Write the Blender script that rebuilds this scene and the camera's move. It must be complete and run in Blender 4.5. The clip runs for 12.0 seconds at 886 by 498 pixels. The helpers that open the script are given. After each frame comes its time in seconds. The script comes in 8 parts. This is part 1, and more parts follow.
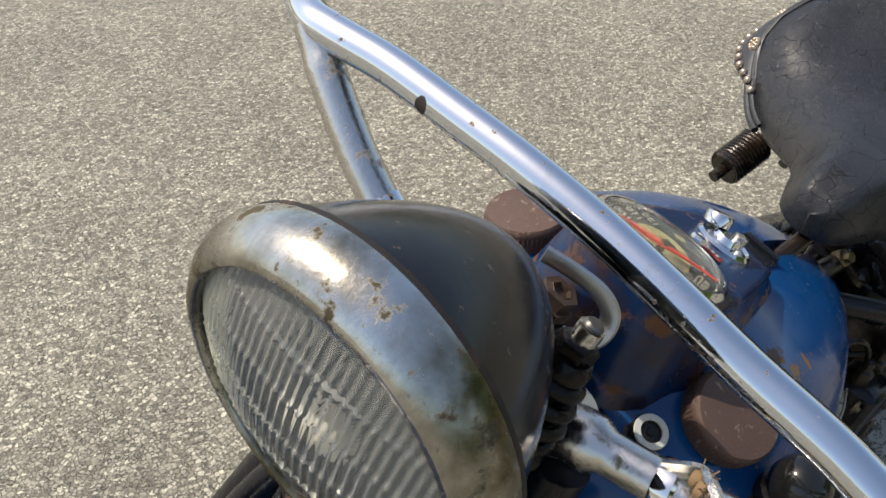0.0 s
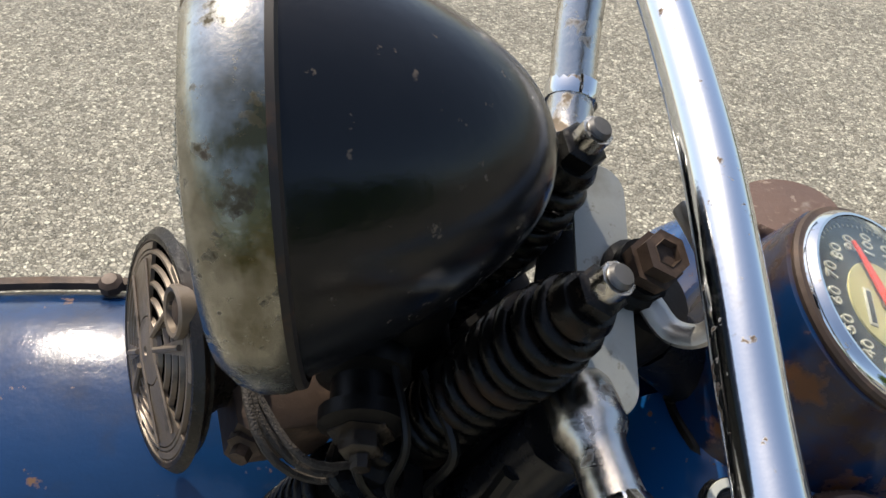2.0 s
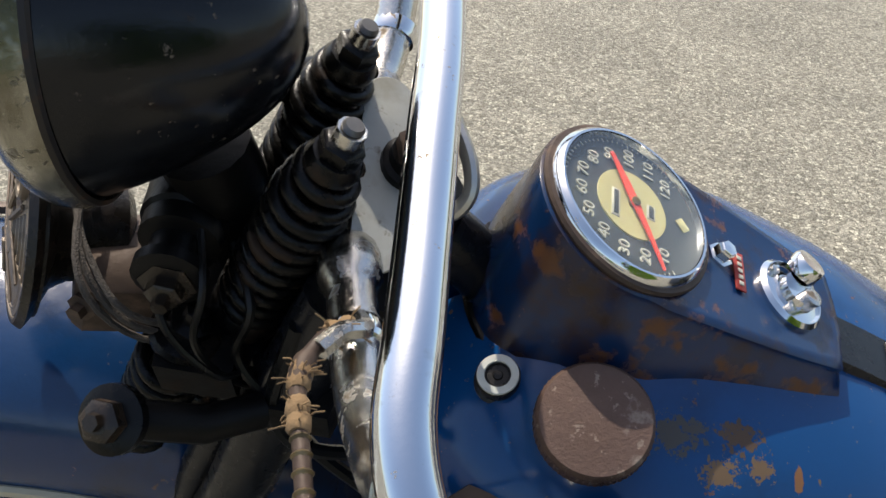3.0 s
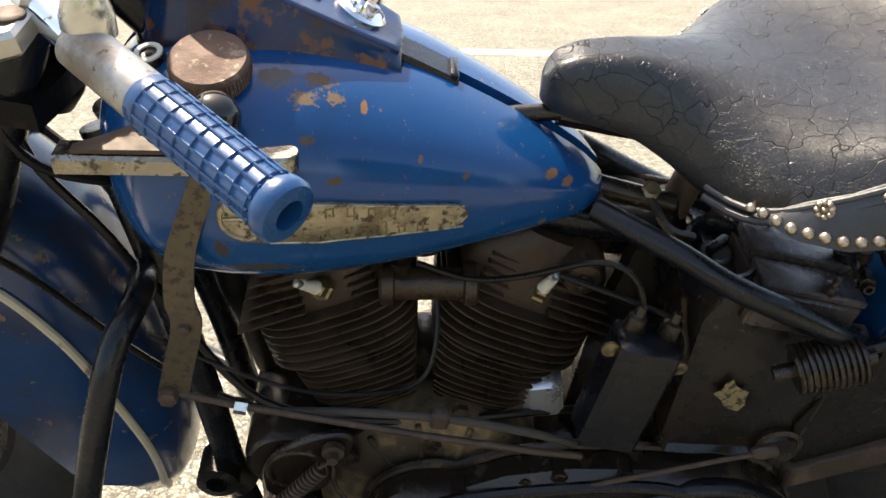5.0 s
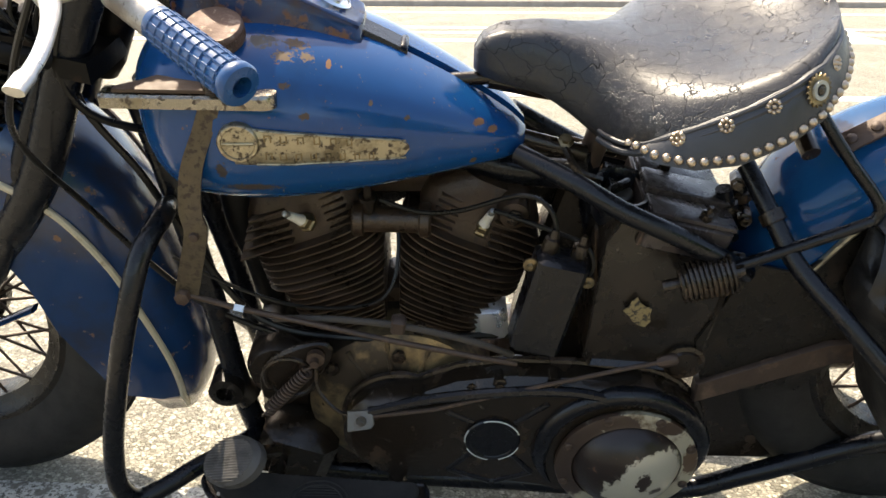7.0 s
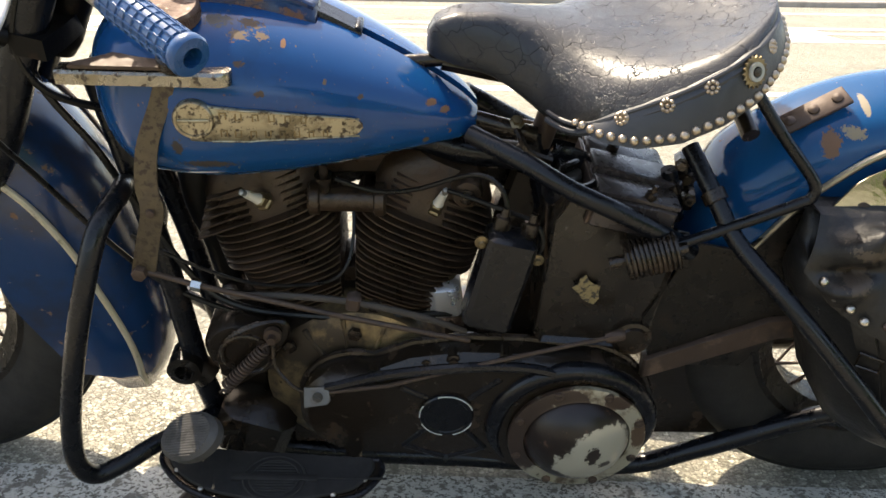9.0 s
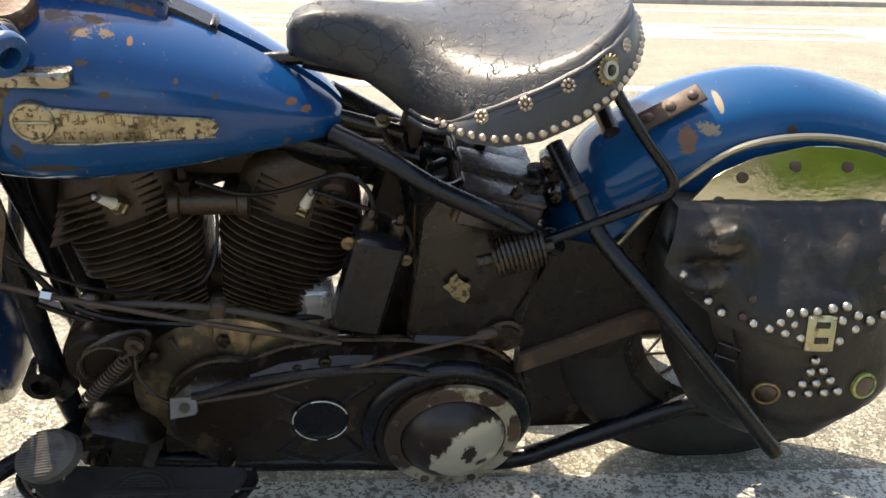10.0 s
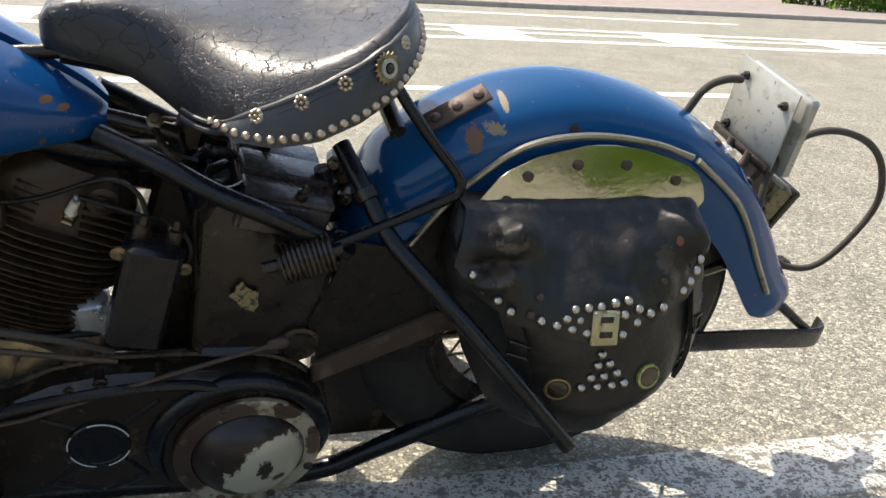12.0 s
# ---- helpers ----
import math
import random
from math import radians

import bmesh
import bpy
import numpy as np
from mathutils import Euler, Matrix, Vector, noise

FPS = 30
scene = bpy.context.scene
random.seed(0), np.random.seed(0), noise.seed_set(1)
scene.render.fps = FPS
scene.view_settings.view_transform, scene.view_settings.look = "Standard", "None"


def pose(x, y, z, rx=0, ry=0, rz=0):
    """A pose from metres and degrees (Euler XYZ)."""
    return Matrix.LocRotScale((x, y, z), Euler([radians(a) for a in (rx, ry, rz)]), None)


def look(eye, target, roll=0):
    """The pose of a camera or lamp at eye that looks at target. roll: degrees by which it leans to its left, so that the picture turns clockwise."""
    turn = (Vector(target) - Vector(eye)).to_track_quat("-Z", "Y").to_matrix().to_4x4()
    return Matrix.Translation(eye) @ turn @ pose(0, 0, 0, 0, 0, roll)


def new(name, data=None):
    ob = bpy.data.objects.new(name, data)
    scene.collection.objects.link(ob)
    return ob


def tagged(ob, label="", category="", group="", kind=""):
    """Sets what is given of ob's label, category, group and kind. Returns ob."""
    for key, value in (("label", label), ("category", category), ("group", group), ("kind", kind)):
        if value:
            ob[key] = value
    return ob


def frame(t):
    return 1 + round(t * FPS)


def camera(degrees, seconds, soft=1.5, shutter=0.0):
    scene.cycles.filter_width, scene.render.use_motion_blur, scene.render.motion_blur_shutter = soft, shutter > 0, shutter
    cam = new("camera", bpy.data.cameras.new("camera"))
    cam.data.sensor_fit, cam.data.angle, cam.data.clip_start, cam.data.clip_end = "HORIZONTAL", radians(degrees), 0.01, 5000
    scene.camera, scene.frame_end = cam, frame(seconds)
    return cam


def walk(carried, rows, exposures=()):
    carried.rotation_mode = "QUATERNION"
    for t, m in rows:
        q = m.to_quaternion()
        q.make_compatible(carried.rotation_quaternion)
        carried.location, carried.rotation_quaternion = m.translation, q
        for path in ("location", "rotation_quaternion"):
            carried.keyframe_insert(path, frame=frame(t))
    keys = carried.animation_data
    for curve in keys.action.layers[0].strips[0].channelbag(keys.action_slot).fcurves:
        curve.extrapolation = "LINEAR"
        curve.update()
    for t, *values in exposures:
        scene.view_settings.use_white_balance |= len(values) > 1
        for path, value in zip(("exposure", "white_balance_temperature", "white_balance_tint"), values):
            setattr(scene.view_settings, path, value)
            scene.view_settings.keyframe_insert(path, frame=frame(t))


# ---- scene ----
import collections

cam = camera(53.6, 12.0)
PATH = [
    (0, (-0.624, -0.467, 1.26), (0.336, 0.787, 0.033), -1.5),
    (0.5, (-0.569, -0.512, 1.257), (-0.065, 0.942, -0.02), -3.2),
    (1, (-0.524, -0.529, 1.221), (-0.209, 0.955, -0.083), -0.3),
    (1.5, (-0.469, -0.506, 1.19), (-0.306, 1.011, -0.103), 3.0),
    (2, (-0.417, -0.521, 1.176), (-0.49, 1.025, -0.091), 3.1),
    (2.5, (-0.352, -0.576, 1.159), (-0.508, 1.019, -0.036), 2.7),
    (3, (-0.27, -0.633, 1.138), (-0.436, 1.023, 0.028), 3.8),
    (3.5, (-0.177, -0.713, 1.113), (-0.37, 0.991, 0.084), 2.8),
    (3.7, (-0.151, -0.746, 1.097), (-0.312, 0.977, 0.094), 2.0),
    (5.3, (-0.018, -1.063, 0.912), (0.042, 0.795, 0.175), 1.3),
    (5.5, (-0.007, -1.102, 0.908), (0.04, 0.766, 0.196), 1.4),
    (6, (0.024, -1.181, 0.908), (0.022, 0.7, 0.227), 0.9),
    (6.5, (0.059, -1.242, 0.894), (0.024, 0.643, 0.226), 0.5),
    (7, (0.081, -1.28, 0.882), (0.021, 0.606, 0.218), 0.3),
    (8.8, (0.097, -1.312, 0.875), (0.089, 0.57, 0.198), 1.1),
    (9, (0.103, -1.315, 0.868), (0.113, 0.569, 0.198), 1.1),
    (9.5, (0.121, -1.309, 0.872), (0.241, 0.569, 0.195), 1.6),
    (10, (0.15, -1.3, 0.871), (0.382, 0.568, 0.196), 2.0),
    (10.5, (0.175, -1.292, 0.867), (0.508, 0.562, 0.196), 2.6),
    (11, (0.194, -1.284, 0.868), (0.638, 0.548, 0.199), 3.5),
    (11.5, (0.207, -1.276, 0.868), (0.744, 0.532, 0.201), 3.9),
    (12, (0.216, -1.274, 0.866), (0.816, 0.517, 0.21), 4.2),
]
walk(cam, [(t, look(e, g, r)) for t, e, g, r in PATH],
     exposures=[(0, 0.43, 6950, 10), (1, 0.53, 6950, 10), (3.7, 0.70, 6900, 10), (5.3, 1.58, 7800, 10), (9.5, 1.62, 7800, 10), (12, 1.06, 7100, 10)])

# ---- light ----
SUN_DIR = Vector((-0.30, 0.42, 0.86)).normalized()
world = bpy.data.worlds.new("sky")
scene.world = world
world.use_nodes = True
wn = world.node_tree.nodes
sky = wn.new("ShaderNodeTexSky")
sky.sky_type = "NISHITA"
sky.sun_disc = False
sky.sun_elevation = math.asin(SUN_DIR.z)
sky.sun_rotation = math.atan2(SUN_DIR.x, SUN_DIR.y)
sky.air_density, sky.dust_density = 1.0, 2.5
wn["Background"].inputs[1].default_value = 0.15
world.node_tree.links.new(sky.outputs[0], wn["Background"].inputs[0])
sun_data = bpy.data.lights.new("sun", "SUN")
sun_data.energy, sun_data.angle, sun_data.color = 3.2, radians(0.55), (1.0, 0.955, 0.87)
sun = new("sun", sun_data)
sun.matrix_world = look(SUN_DIR * 20, (0, 0, 0))


# ---- materials ----
def material(name, base, rough=0.5, metal=0.0, layers=(), bump=(), coat=0.0, spec=0.5, vary=0.0, patches=()):
    """base colour; layers: (scale, low, high, colour, rough, metal, stretch) patches by noise; bump: (kind, scale,
    distance); patches: (centre, radii, colour, rough, metal, raggedness) single worn spots, some with light painted in.
    """
    m = bpy.data.materials.new(name)
    m.use_nodes = True
    nt = m.node_tree
    n, link = nt.nodes, nt.links.new
    b = n["Principled BSDF"]
    b.inputs["Specular IOR Level"].default_value = spec
    b.inputs["Coat Weight"].default_value = coat
    b.inputs["Coat Roughness"].default_value = 0.08
    at = n.new("ShaderNodeTexCoord").outputs["Object"]

    def rgb(c):
        s = n.new("ShaderNodeRGB")
        s.outputs[0].default_value = (*c, 1)
        return s.outputs[0]

    def val(v):
        s = n.new("ShaderNodeValue")
        s.outputs[0].default_value = v
        return s.outputs[0]

    def noise_of(scale, detail=6, rough_=0.6, stretch=(1, 1, 1), shift=0.0):
        mp = n.new("ShaderNodeMapping")
        mp.inputs["Scale"].default_value = stretch
        mp.inputs["Location"].default_value = (shift, shift * 1.7, shift * 0.6)
        link(at, mp.inputs[0])
        t = n.new("ShaderNodeTexNoise")
        t.inputs["Scale"].default_value, t.inputs["Detail"].default_value, t.inputs["Roughness"].default_value = scale, detail, rough_
        link(mp.outputs[0], t.inputs["Vector"])
        return t.outputs[0]

    col, ro, me = rgb(base), val(rough), val(metal)
    if vary:
        mix = n.new("ShaderNodeMix")
        mix.data_type, mix.blend_type = "RGBA", "OVERLAY"
        mix.inputs[0].default_value = vary
        link(col, mix.inputs[6])
        link(noise_of(9, 8, 0.7, (1, 1, 1), 3.1), mix.inputs[7])
        col = mix.outputs[2]
        rr = n.new("ShaderNodeMapRange")
        rr.inputs[1].default_value, rr.inputs[2].default_value = 0.3, 0.7
        rr.inputs[3].default_value, rr.inputs[4].default_value = max(0.02, rough - 0.1), min(1, rough + 0.12)
        link(noise_of(40, 5, 0.6, (1, 1, 1), 7.7), rr.inputs[0])
        ro = rr.outputs[0]
    for k, (scale, low, high, c, r, me2, *st) in enumerate(layers):
        ramp = n.new("ShaderNodeMapRange")
        ramp.inputs[1].default_value, ramp.inputs[2].default_value = low, high
        link(noise_of(scale, 8, 0.62, st[0] if st else (1, 1, 1), 1.3 * k + 0.4), ramp.inputs[0])
        mask = ramp.outputs[0]
        mix = n.new("ShaderNodeMix")
        mix.data_type = "RGBA"
        link(mask, mix.inputs[0]), link(col, mix.inputs[6]), link(rgb(c), mix.inputs[7])
        col = mix.outputs[2]
        for which, new_value in (("r", r), ("m", me2)):
            mf = n.new("ShaderNodeMix")
            link(mask, mf.inputs[0])
            link(ro if which == "r" else me, mf.inputs[2])
            mf.inputs[3].default_value = new_value
            if which == "r":
                ro = mf.outputs[0]
            else:
                me = mf.outputs[0]
    for centre, radii, c, r, me2, ragged in patches:
        sub = n.new("ShaderNodeVectorMath")
        sub.operation = "SUBTRACT"
        link(at, sub.inputs[0])
        sub.inputs[1].default_value = centre
        div = n.new("ShaderNodeVectorMath")
        div.operation = "DIVIDE"
        link(sub.outputs[0], div.inputs[0])
        div.inputs[1].default_value = radii
        ln = n.new("ShaderNodeVectorMath")
        ln.operation = "LENGTH"
        link(div.outputs[0], ln.inputs[0])
        nz = n.new("ShaderNodeMath")
        nz.operation = "MULTIPLY_ADD"
        link(noise_of(1.6 / max(min(radii), 0.004), 8, 0.68, (1, 1, 1), centre[0] * 7), nz.inputs[0])
        nz.inputs[1].default_value = ragged
        link(ln.outputs["Value"], nz.inputs[2])
        ramp = n.new("ShaderNodeMapRange")
        ramp.inputs[1].default_value, ramp.inputs[2].default_value = 1.04 + ragged * 0.5, 0.94 + ragged * 0.5
        link(nz.outputs[0], ramp.inputs[0])
        mask = ramp.outputs[0]
        mix = n.new("ShaderNodeMix")
        mix.data_type = "RGBA"
        link(mask, mix.inputs[0]), link(col, mix.inputs[6]), link(rgb(c), mix.inputs[7])
        col = mix.outputs[2]
        out = []
        for old, value in ((ro, r), (me, me2)):
            mf = n.new("ShaderNodeMix")
            link(mask, mf.inputs[0]), link(old, mf.inputs[2])
            mf.inputs[3].default_value = value
            out.append(mf.outputs[0])
        ro, me = out
    normal = gloss = None
    for kind, scale, dist in bump:
        bp = n.new("ShaderNodeBump")
        bp.inputs["Strength"].default_value, bp.inputs["Distance"].default_value = 1.0, dist
        if kind == "noise":
            h = noise_of(scale, 8, 0.65, (1, 1, 1), 5.0)
        else:
            v = n.new("ShaderNodeTexVoronoi")
            v.feature = "F1" if kind == "point" else "DISTANCE_TO_EDGE"
            v.inputs["Scale"].default_value = scale
            warp = n.new("ShaderNodeMix")
            warp.data_type = "RGBA"
            warp.inputs[0].default_value = 0.0 if kind == "point" else 0.035
            tn = n.new("ShaderNodeTexNoise")
            tn.inputs["Scale"].default_value = scale * 0.8
            link(at, tn.inputs["Vector"]), link(at, warp.inputs[6]), link(tn.outputs[1], warp.inputs[7])
            link(warp.outputs[2], v.inputs["Vector"])
            cl = n.new("ShaderNodeMapRange")
            cl.inputs[2].default_value = {"crack": 0.022, "dry": 0.016}.get(kind, 1.0)
            link(v.outputs["Distance"], cl.inputs[0])
            h = cl.outputs[0]
            if kind == "dry":
                # dry leather inside the cracks has no shine
                dry = n.new("ShaderNodeMix")
                link(h, dry.inputs[0]), link(ro, dry.inputs[3])
                dry.inputs[2].default_value = 0.7
                ro = dry.outputs[0]
                shine = n.new("ShaderNodeMath")
                shine.operation = "MULTIPLY"
                link(h, shine.inputs[0])
                if gloss:
                    link(gloss, shine.inputs[1])
                else:
                    shine.inputs[1].default_value = spec
                gloss = shine.outputs[0]
        link(h, bp.inputs["Height"])
        if normal:
            link(normal, bp.inputs["Normal"])
        normal = bp.outputs[0]
    if normal:
        link(normal, b.inputs["Normal"])
    if gloss:
        link(gloss, b.inputs["Specular IOR Level"])
    link(col, b.inputs["Base Color"]), link(ro, b.inputs["Roughness"]), link(me, b.inputs["Metallic"])
    return m


RUST = (0.13, 0.055, 0.025)
PRIMER = (0.135, 0.085, 0.045)
BROWN = (0.075, 0.045, 0.026)
BLUE = material("blue_paint", (0.0028, 0.050, 0.164), 0.12, 0, [(105, 0.66, 0.69, PRIMER, 0.6, 0, (1, 1, 0.6)), (8, 0.58, 0.70, (0.004, 0.036, 0.112), 0.14, 0), (110, 0.655, 0.69, RUST, 0.7, 0)],
                [("noise", 45, 0.00015)], vary=0.15, spec=0.40, patches=[
                    ((-0.186, -0.090, 0.890), (0.014, 0.010, 0.008), (0.055, 0.05, 0.045), 0.5, 0, 5.0),
                    ((-0.162, -0.103, 0.878), (0.010, 0.008, 0.006), PRIMER, 0.6, 0, 5.0),
                    ((-0.139, -0.096, 0.874), (0.007, 0.006, 0.006), PRIMER, 0.6, 0, 4.0),
                    ((-0.150, -0.083, 0.884), (0.014, 0.008, 0.008), BROWN, 0.6, 0, 5.0),
                    ((-0.116, -0.096, 0.867), (0.0028, 0.008, 0.007), (0.20, 0.09, 0.035), 0.6, 0, 1.2),
                    ((-0.137, -0.146, 0.829), (0.006, 0.006, 0.0032), BROWN, 0.6, 0, 3.4),
                    ((-0.159, -0.132, 0.857), (0.006, 0.006, 0.0028), BROWN, 0.6, 0, 3.6),
                    ((-0.070, -0.118, 0.833), (0.003, 0.005, 0.0032), PRIMER, 0.6, 0, 3.0),
                    ((-0.032, -0.110, 0.812), (0.003, 0.005, 0.0026), BROWN, 0.6, 0, 3.0),
                    ((0.050, -0.070, 0.788), (0.010, 0.009, 0.004), (0.19, 0.09, 0.04), 0.6, 0, 1.8),
                    ((0.066, -0.066, 0.777), (0.008, 0.009, 0.004), (0.17, 0.085, 0.04), 0.6, 0, 2.0),
                    ((-0.200, -0.150, 0.744), (0.030, 0.020, 0.005), (0.04, 0.03, 0.024), 0.6, 0, 4.0),
                    ((-0.230, -0.157, 0.768), (0.006, 0.010, 0.010), (0.035, 0.026, 0.022), 0.6, 0, 3.0),
                    ((0.042, -0.082, 0.745), (0.004, 0.008, 0.004), BROWN, 0.6, 0, 2.0)])
BLUE_REAR = material("blue_rear_fender_paint", (0.0030, 0.056, 0.160), 0.11, 0, [(8, 0.58, 0.70, (0.004, 0.034, 0.115), 0.12, 0), (75, 0.675, 0.70, RUST, 0.7, 0)],
                     [("noise", 45, 0.00012)], vary=0.1, spec=0.26, patches=[
                         ((0.521, -0.085, 0.757), (0.012, 0.03, 0.016), (0.14, 0.08, 0.05), 0.6, 0, 1.8),
                         ((0.546, -0.085, 0.773), (0.014, 0.03, 0.006), (0.20, 0.17, 0.12), 0.5, 0, 3.2),
                         ((0.562, -0.070, 0.802), (0.005, 0.03, 0.014), (0.25, 0.21, 0.15), 0.5, 0, 1.0),
                         ((0.610, -0.030, 0.796), (0.020, 0.03, 0.0016), (0.15, 0.15, 0.14), 0.4, 0, 1.8),
                         ((0.646, -0.100, 0.780), (0.007, 0.03, 0.006), (0.03, 0.02, 0.02), 0.6, 0, 1.0)])
# near-black without gloss; the shade inside the horn is put into this colour
SLOT_SHADE = material("slot_shade_black", (0.003, 0.003, 0.003), 1.0, spec=0.0)
SEAM = material("rusty_seam", (0.012, 0.008, 0.006), 0.6, 0.1, [(60, 0.54, 0.64, (0.05, 0.026, 0.014), 0.7, 0.2)])
BLUE_WORN = material("blue_paint_worn", (0.0040, 0.024, 0.078), 0.15, 0, [(13, 0.47, 0.60, (0.040, 0.020, 0.011), 0.3, 0.1), (34, 0.57, 0.65, (0.13, 0.050, 0.018), 0.5, 0), (9, 0.60, 0.70, (0.010, 0.010, 0.012), 0.25, 0)],
                     [("noise", 60, 0.0004)], vary=0.2, spec=0.42)
TRIM_METAL = material("dull_trim_strip", (0.34, 0.31, 0.24), 0.35, 0.8, [(40, 0.56, 0.68, (0.14, 0.12, 0.09), 0.5, 0.4)], vary=0.2)
DULL_STEEL = material("dull_steel", (0.12, 0.115, 0.11), 0.4, 0.7, [(60, 0.55, 0.7, (0.08, 0.06, 0.05), 0.6, 0.3)], vary=0.3)
# the tank's blue made darker; the fender's shade is put into this colour
BLUE_SHADED = material("shaded_fender_blue", (0.0055, 0.032, 0.098), 0.14, 0, [(9, 0.50, 0.68, (0.016, 0.022, 0.040), 0.25, 0), (42, 0.645, 0.68, (0.15, 0.075, 0.035), 0.7, 0), (6, 0.67, 0.72, (0.12, 0.08, 0.05), 0.6, 0)],
                       [("noise", 50, 0.0006)], coat=0.2, vary=0.25)
CHROME = material("chrome", (0.75, 0.76, 0.77), 0.06, 1, [(120, 0.64, 0.69, (0.10, 0.065, 0.04), 0.6, 0.4), (48, 0.685, 0.70, (0.045, 0.03, 0.022), 0.6, 0.2), (16, 0.66, 0.80, (0.40, 0.36, 0.30), 0.32, 0.9)], [("noise", 220, 0.00005)])
# bluer than CHROME: the sky's reflection is tinted into the bar
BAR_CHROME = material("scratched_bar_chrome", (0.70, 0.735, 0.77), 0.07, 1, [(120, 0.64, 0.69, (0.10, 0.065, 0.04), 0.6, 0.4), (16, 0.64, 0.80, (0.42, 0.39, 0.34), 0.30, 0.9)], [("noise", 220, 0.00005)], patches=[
    # underside strips: rust pits, with its dark reflection put into the colour
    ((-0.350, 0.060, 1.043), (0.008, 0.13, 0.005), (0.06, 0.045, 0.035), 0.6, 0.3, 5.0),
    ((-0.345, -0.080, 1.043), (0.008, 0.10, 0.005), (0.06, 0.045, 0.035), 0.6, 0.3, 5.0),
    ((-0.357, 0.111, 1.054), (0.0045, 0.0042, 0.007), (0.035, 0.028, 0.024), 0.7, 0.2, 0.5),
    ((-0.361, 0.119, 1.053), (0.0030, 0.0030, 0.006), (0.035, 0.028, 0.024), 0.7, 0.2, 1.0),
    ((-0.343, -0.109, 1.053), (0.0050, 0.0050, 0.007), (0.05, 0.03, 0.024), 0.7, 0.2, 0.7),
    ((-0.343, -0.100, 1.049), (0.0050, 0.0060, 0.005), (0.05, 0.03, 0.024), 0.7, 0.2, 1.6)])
CHROME_WORN = material("worn_chrome", (0.62, 0.60, 0.56), 0.2, 1, [(70, 0.56, 0.68, (0.16, 0.12, 0.08), 0.6, 0.3), (12, 0.55, 0.70, (0.38, 0.32, 0.22), 0.4, 0.8)], [("noise", 150, 0.0005)])
RIM_METAL = material("tarnished_chrome_rim", (0.62, 0.61, 0.56), 0.13, 1, [(11, 0.38, 0.56, (0.095, 0.082, 0.042), 0.22, 0.9, (1, 1, 0.5)), (70, 0.56, 0.63, (0.06, 0.045, 0.02), 0.6, 0.3), (150, 0.62, 0.68, (0.05, 0.035, 0.02), 0.6, 0.2)], [("noise", 120, 0.0004)])
BLACK = material("black_paint", (0.0055, 0.006, 0.008), 0.26, 0, [(22, 0.62, 0.72, (0.03, 0.018, 0.012), 0.5, 0.1), (160, 0.70, 0.75, (0.08, 0.07, 0.06), 0.6, 0)], [("noise", 90, 0.0004)], coat=0.05, vary=0.2, spec=0.3)
BLACK_FLAT = material("oily_black_metal", (0.011, 0.0088, 0.0070), 0.28, 0.1, [(18, 0.56, 0.70, (0.032, 0.02, 0.013), 0.65, 0.1), (60, 0.64, 0.73, (0.05, 0.042, 0.035), 0.55, 0.2)], [("noise", 110, 0.0012)], vary=0.3, spec=0.34)
SHELL = material("headlight_black", (0.0045, 0.005, 0.0065), 0.14, 0, [(24, 0.64, 0.72, (0.022, 0.013, 0.009), 0.5, 0), (140, 0.655, 0.70, (0.10, 0.075, 0.055), 0.6, 0)], [("noise", 70, 0.0003)], spec=0.34, vary=0.1)
TANK_BLACK = material("dusty_black_paint", (0.0135, 0.0102, 0.0078), 0.20, 0, [(7, 0.5, 0.68, (0.026, 0.018, 0.0125), 0.40, 0), (80, 0.66, 0.72, (0.10, 0.08, 0.06), 0.6, 0)], [("noise", 60, 0.0005)], vary=0.3)
OILY = material("greasy_dark_metal", (0.021, 0.0145, 0.0098), 0.15, 0.25, [(18, 0.55, 0.70, (0.055, 0.032, 0.018), 0.6, 0.1), (60, 0.63, 0.73, (0.08, 0.066, 0.05), 0.4, 0.3)], [("noise", 90, 0.0012)], vary=0.3)
ENGINE = material("baked_engine_iron", (0.040, 0.0252, 0.0152), 0.30, 0.3, [(16, 0.48, 0.66, (0.052, 0.028, 0.015), 0.7, 0.1), (70, 0.58, 0.68, (0.010, 0.008, 0.007), 0.35, 0.2)], [("noise", 110, 0.0016)], vary=0.3)
CASE = material("greasy_aluminium", (0.27, 0.195, 0.105), 0.30, 0.7, [(13, 0.40, 0.54, (0.04, 0.028, 0.018), 0.45, 0.3)], [("noise", 120, 0.0006)], vary=0.3)
ALU = material("bare_aluminium", (0.52, 0.50, 0.46), 0.35, 0.9, [(30, 0.58, 0.7, (0.25, 0.21, 0.15), 0.5, 0.5)], [("noise", 200, 0.0004)], vary=0.2)
PLATE_METAL = material("brushed_tin_plate", (0.36, 0.36, 0.33), 0.45, 0.5, [(22, 0.54, 0.70, (0.25, 0.24, 0.20), 0.5, 0.5), (90, 0.60, 0.68, (0.16, 0.14, 0.11), 0.6, 0.3)], [("noise", 60, 0.0004)], vary=0.2)
RUSTY = material("brown_rusty_steel", (0.060, 0.038, 0.027), 0.55, 0.3, [(40, 0.56, 0.68, (0.12, 0.075, 0.05), 0.75, 0.1), (15, 0.56, 0.66, (0.035, 0.026, 0.023), 0.5, 0.4)], [("noise", 140, 0.0007)], vary=0.3)
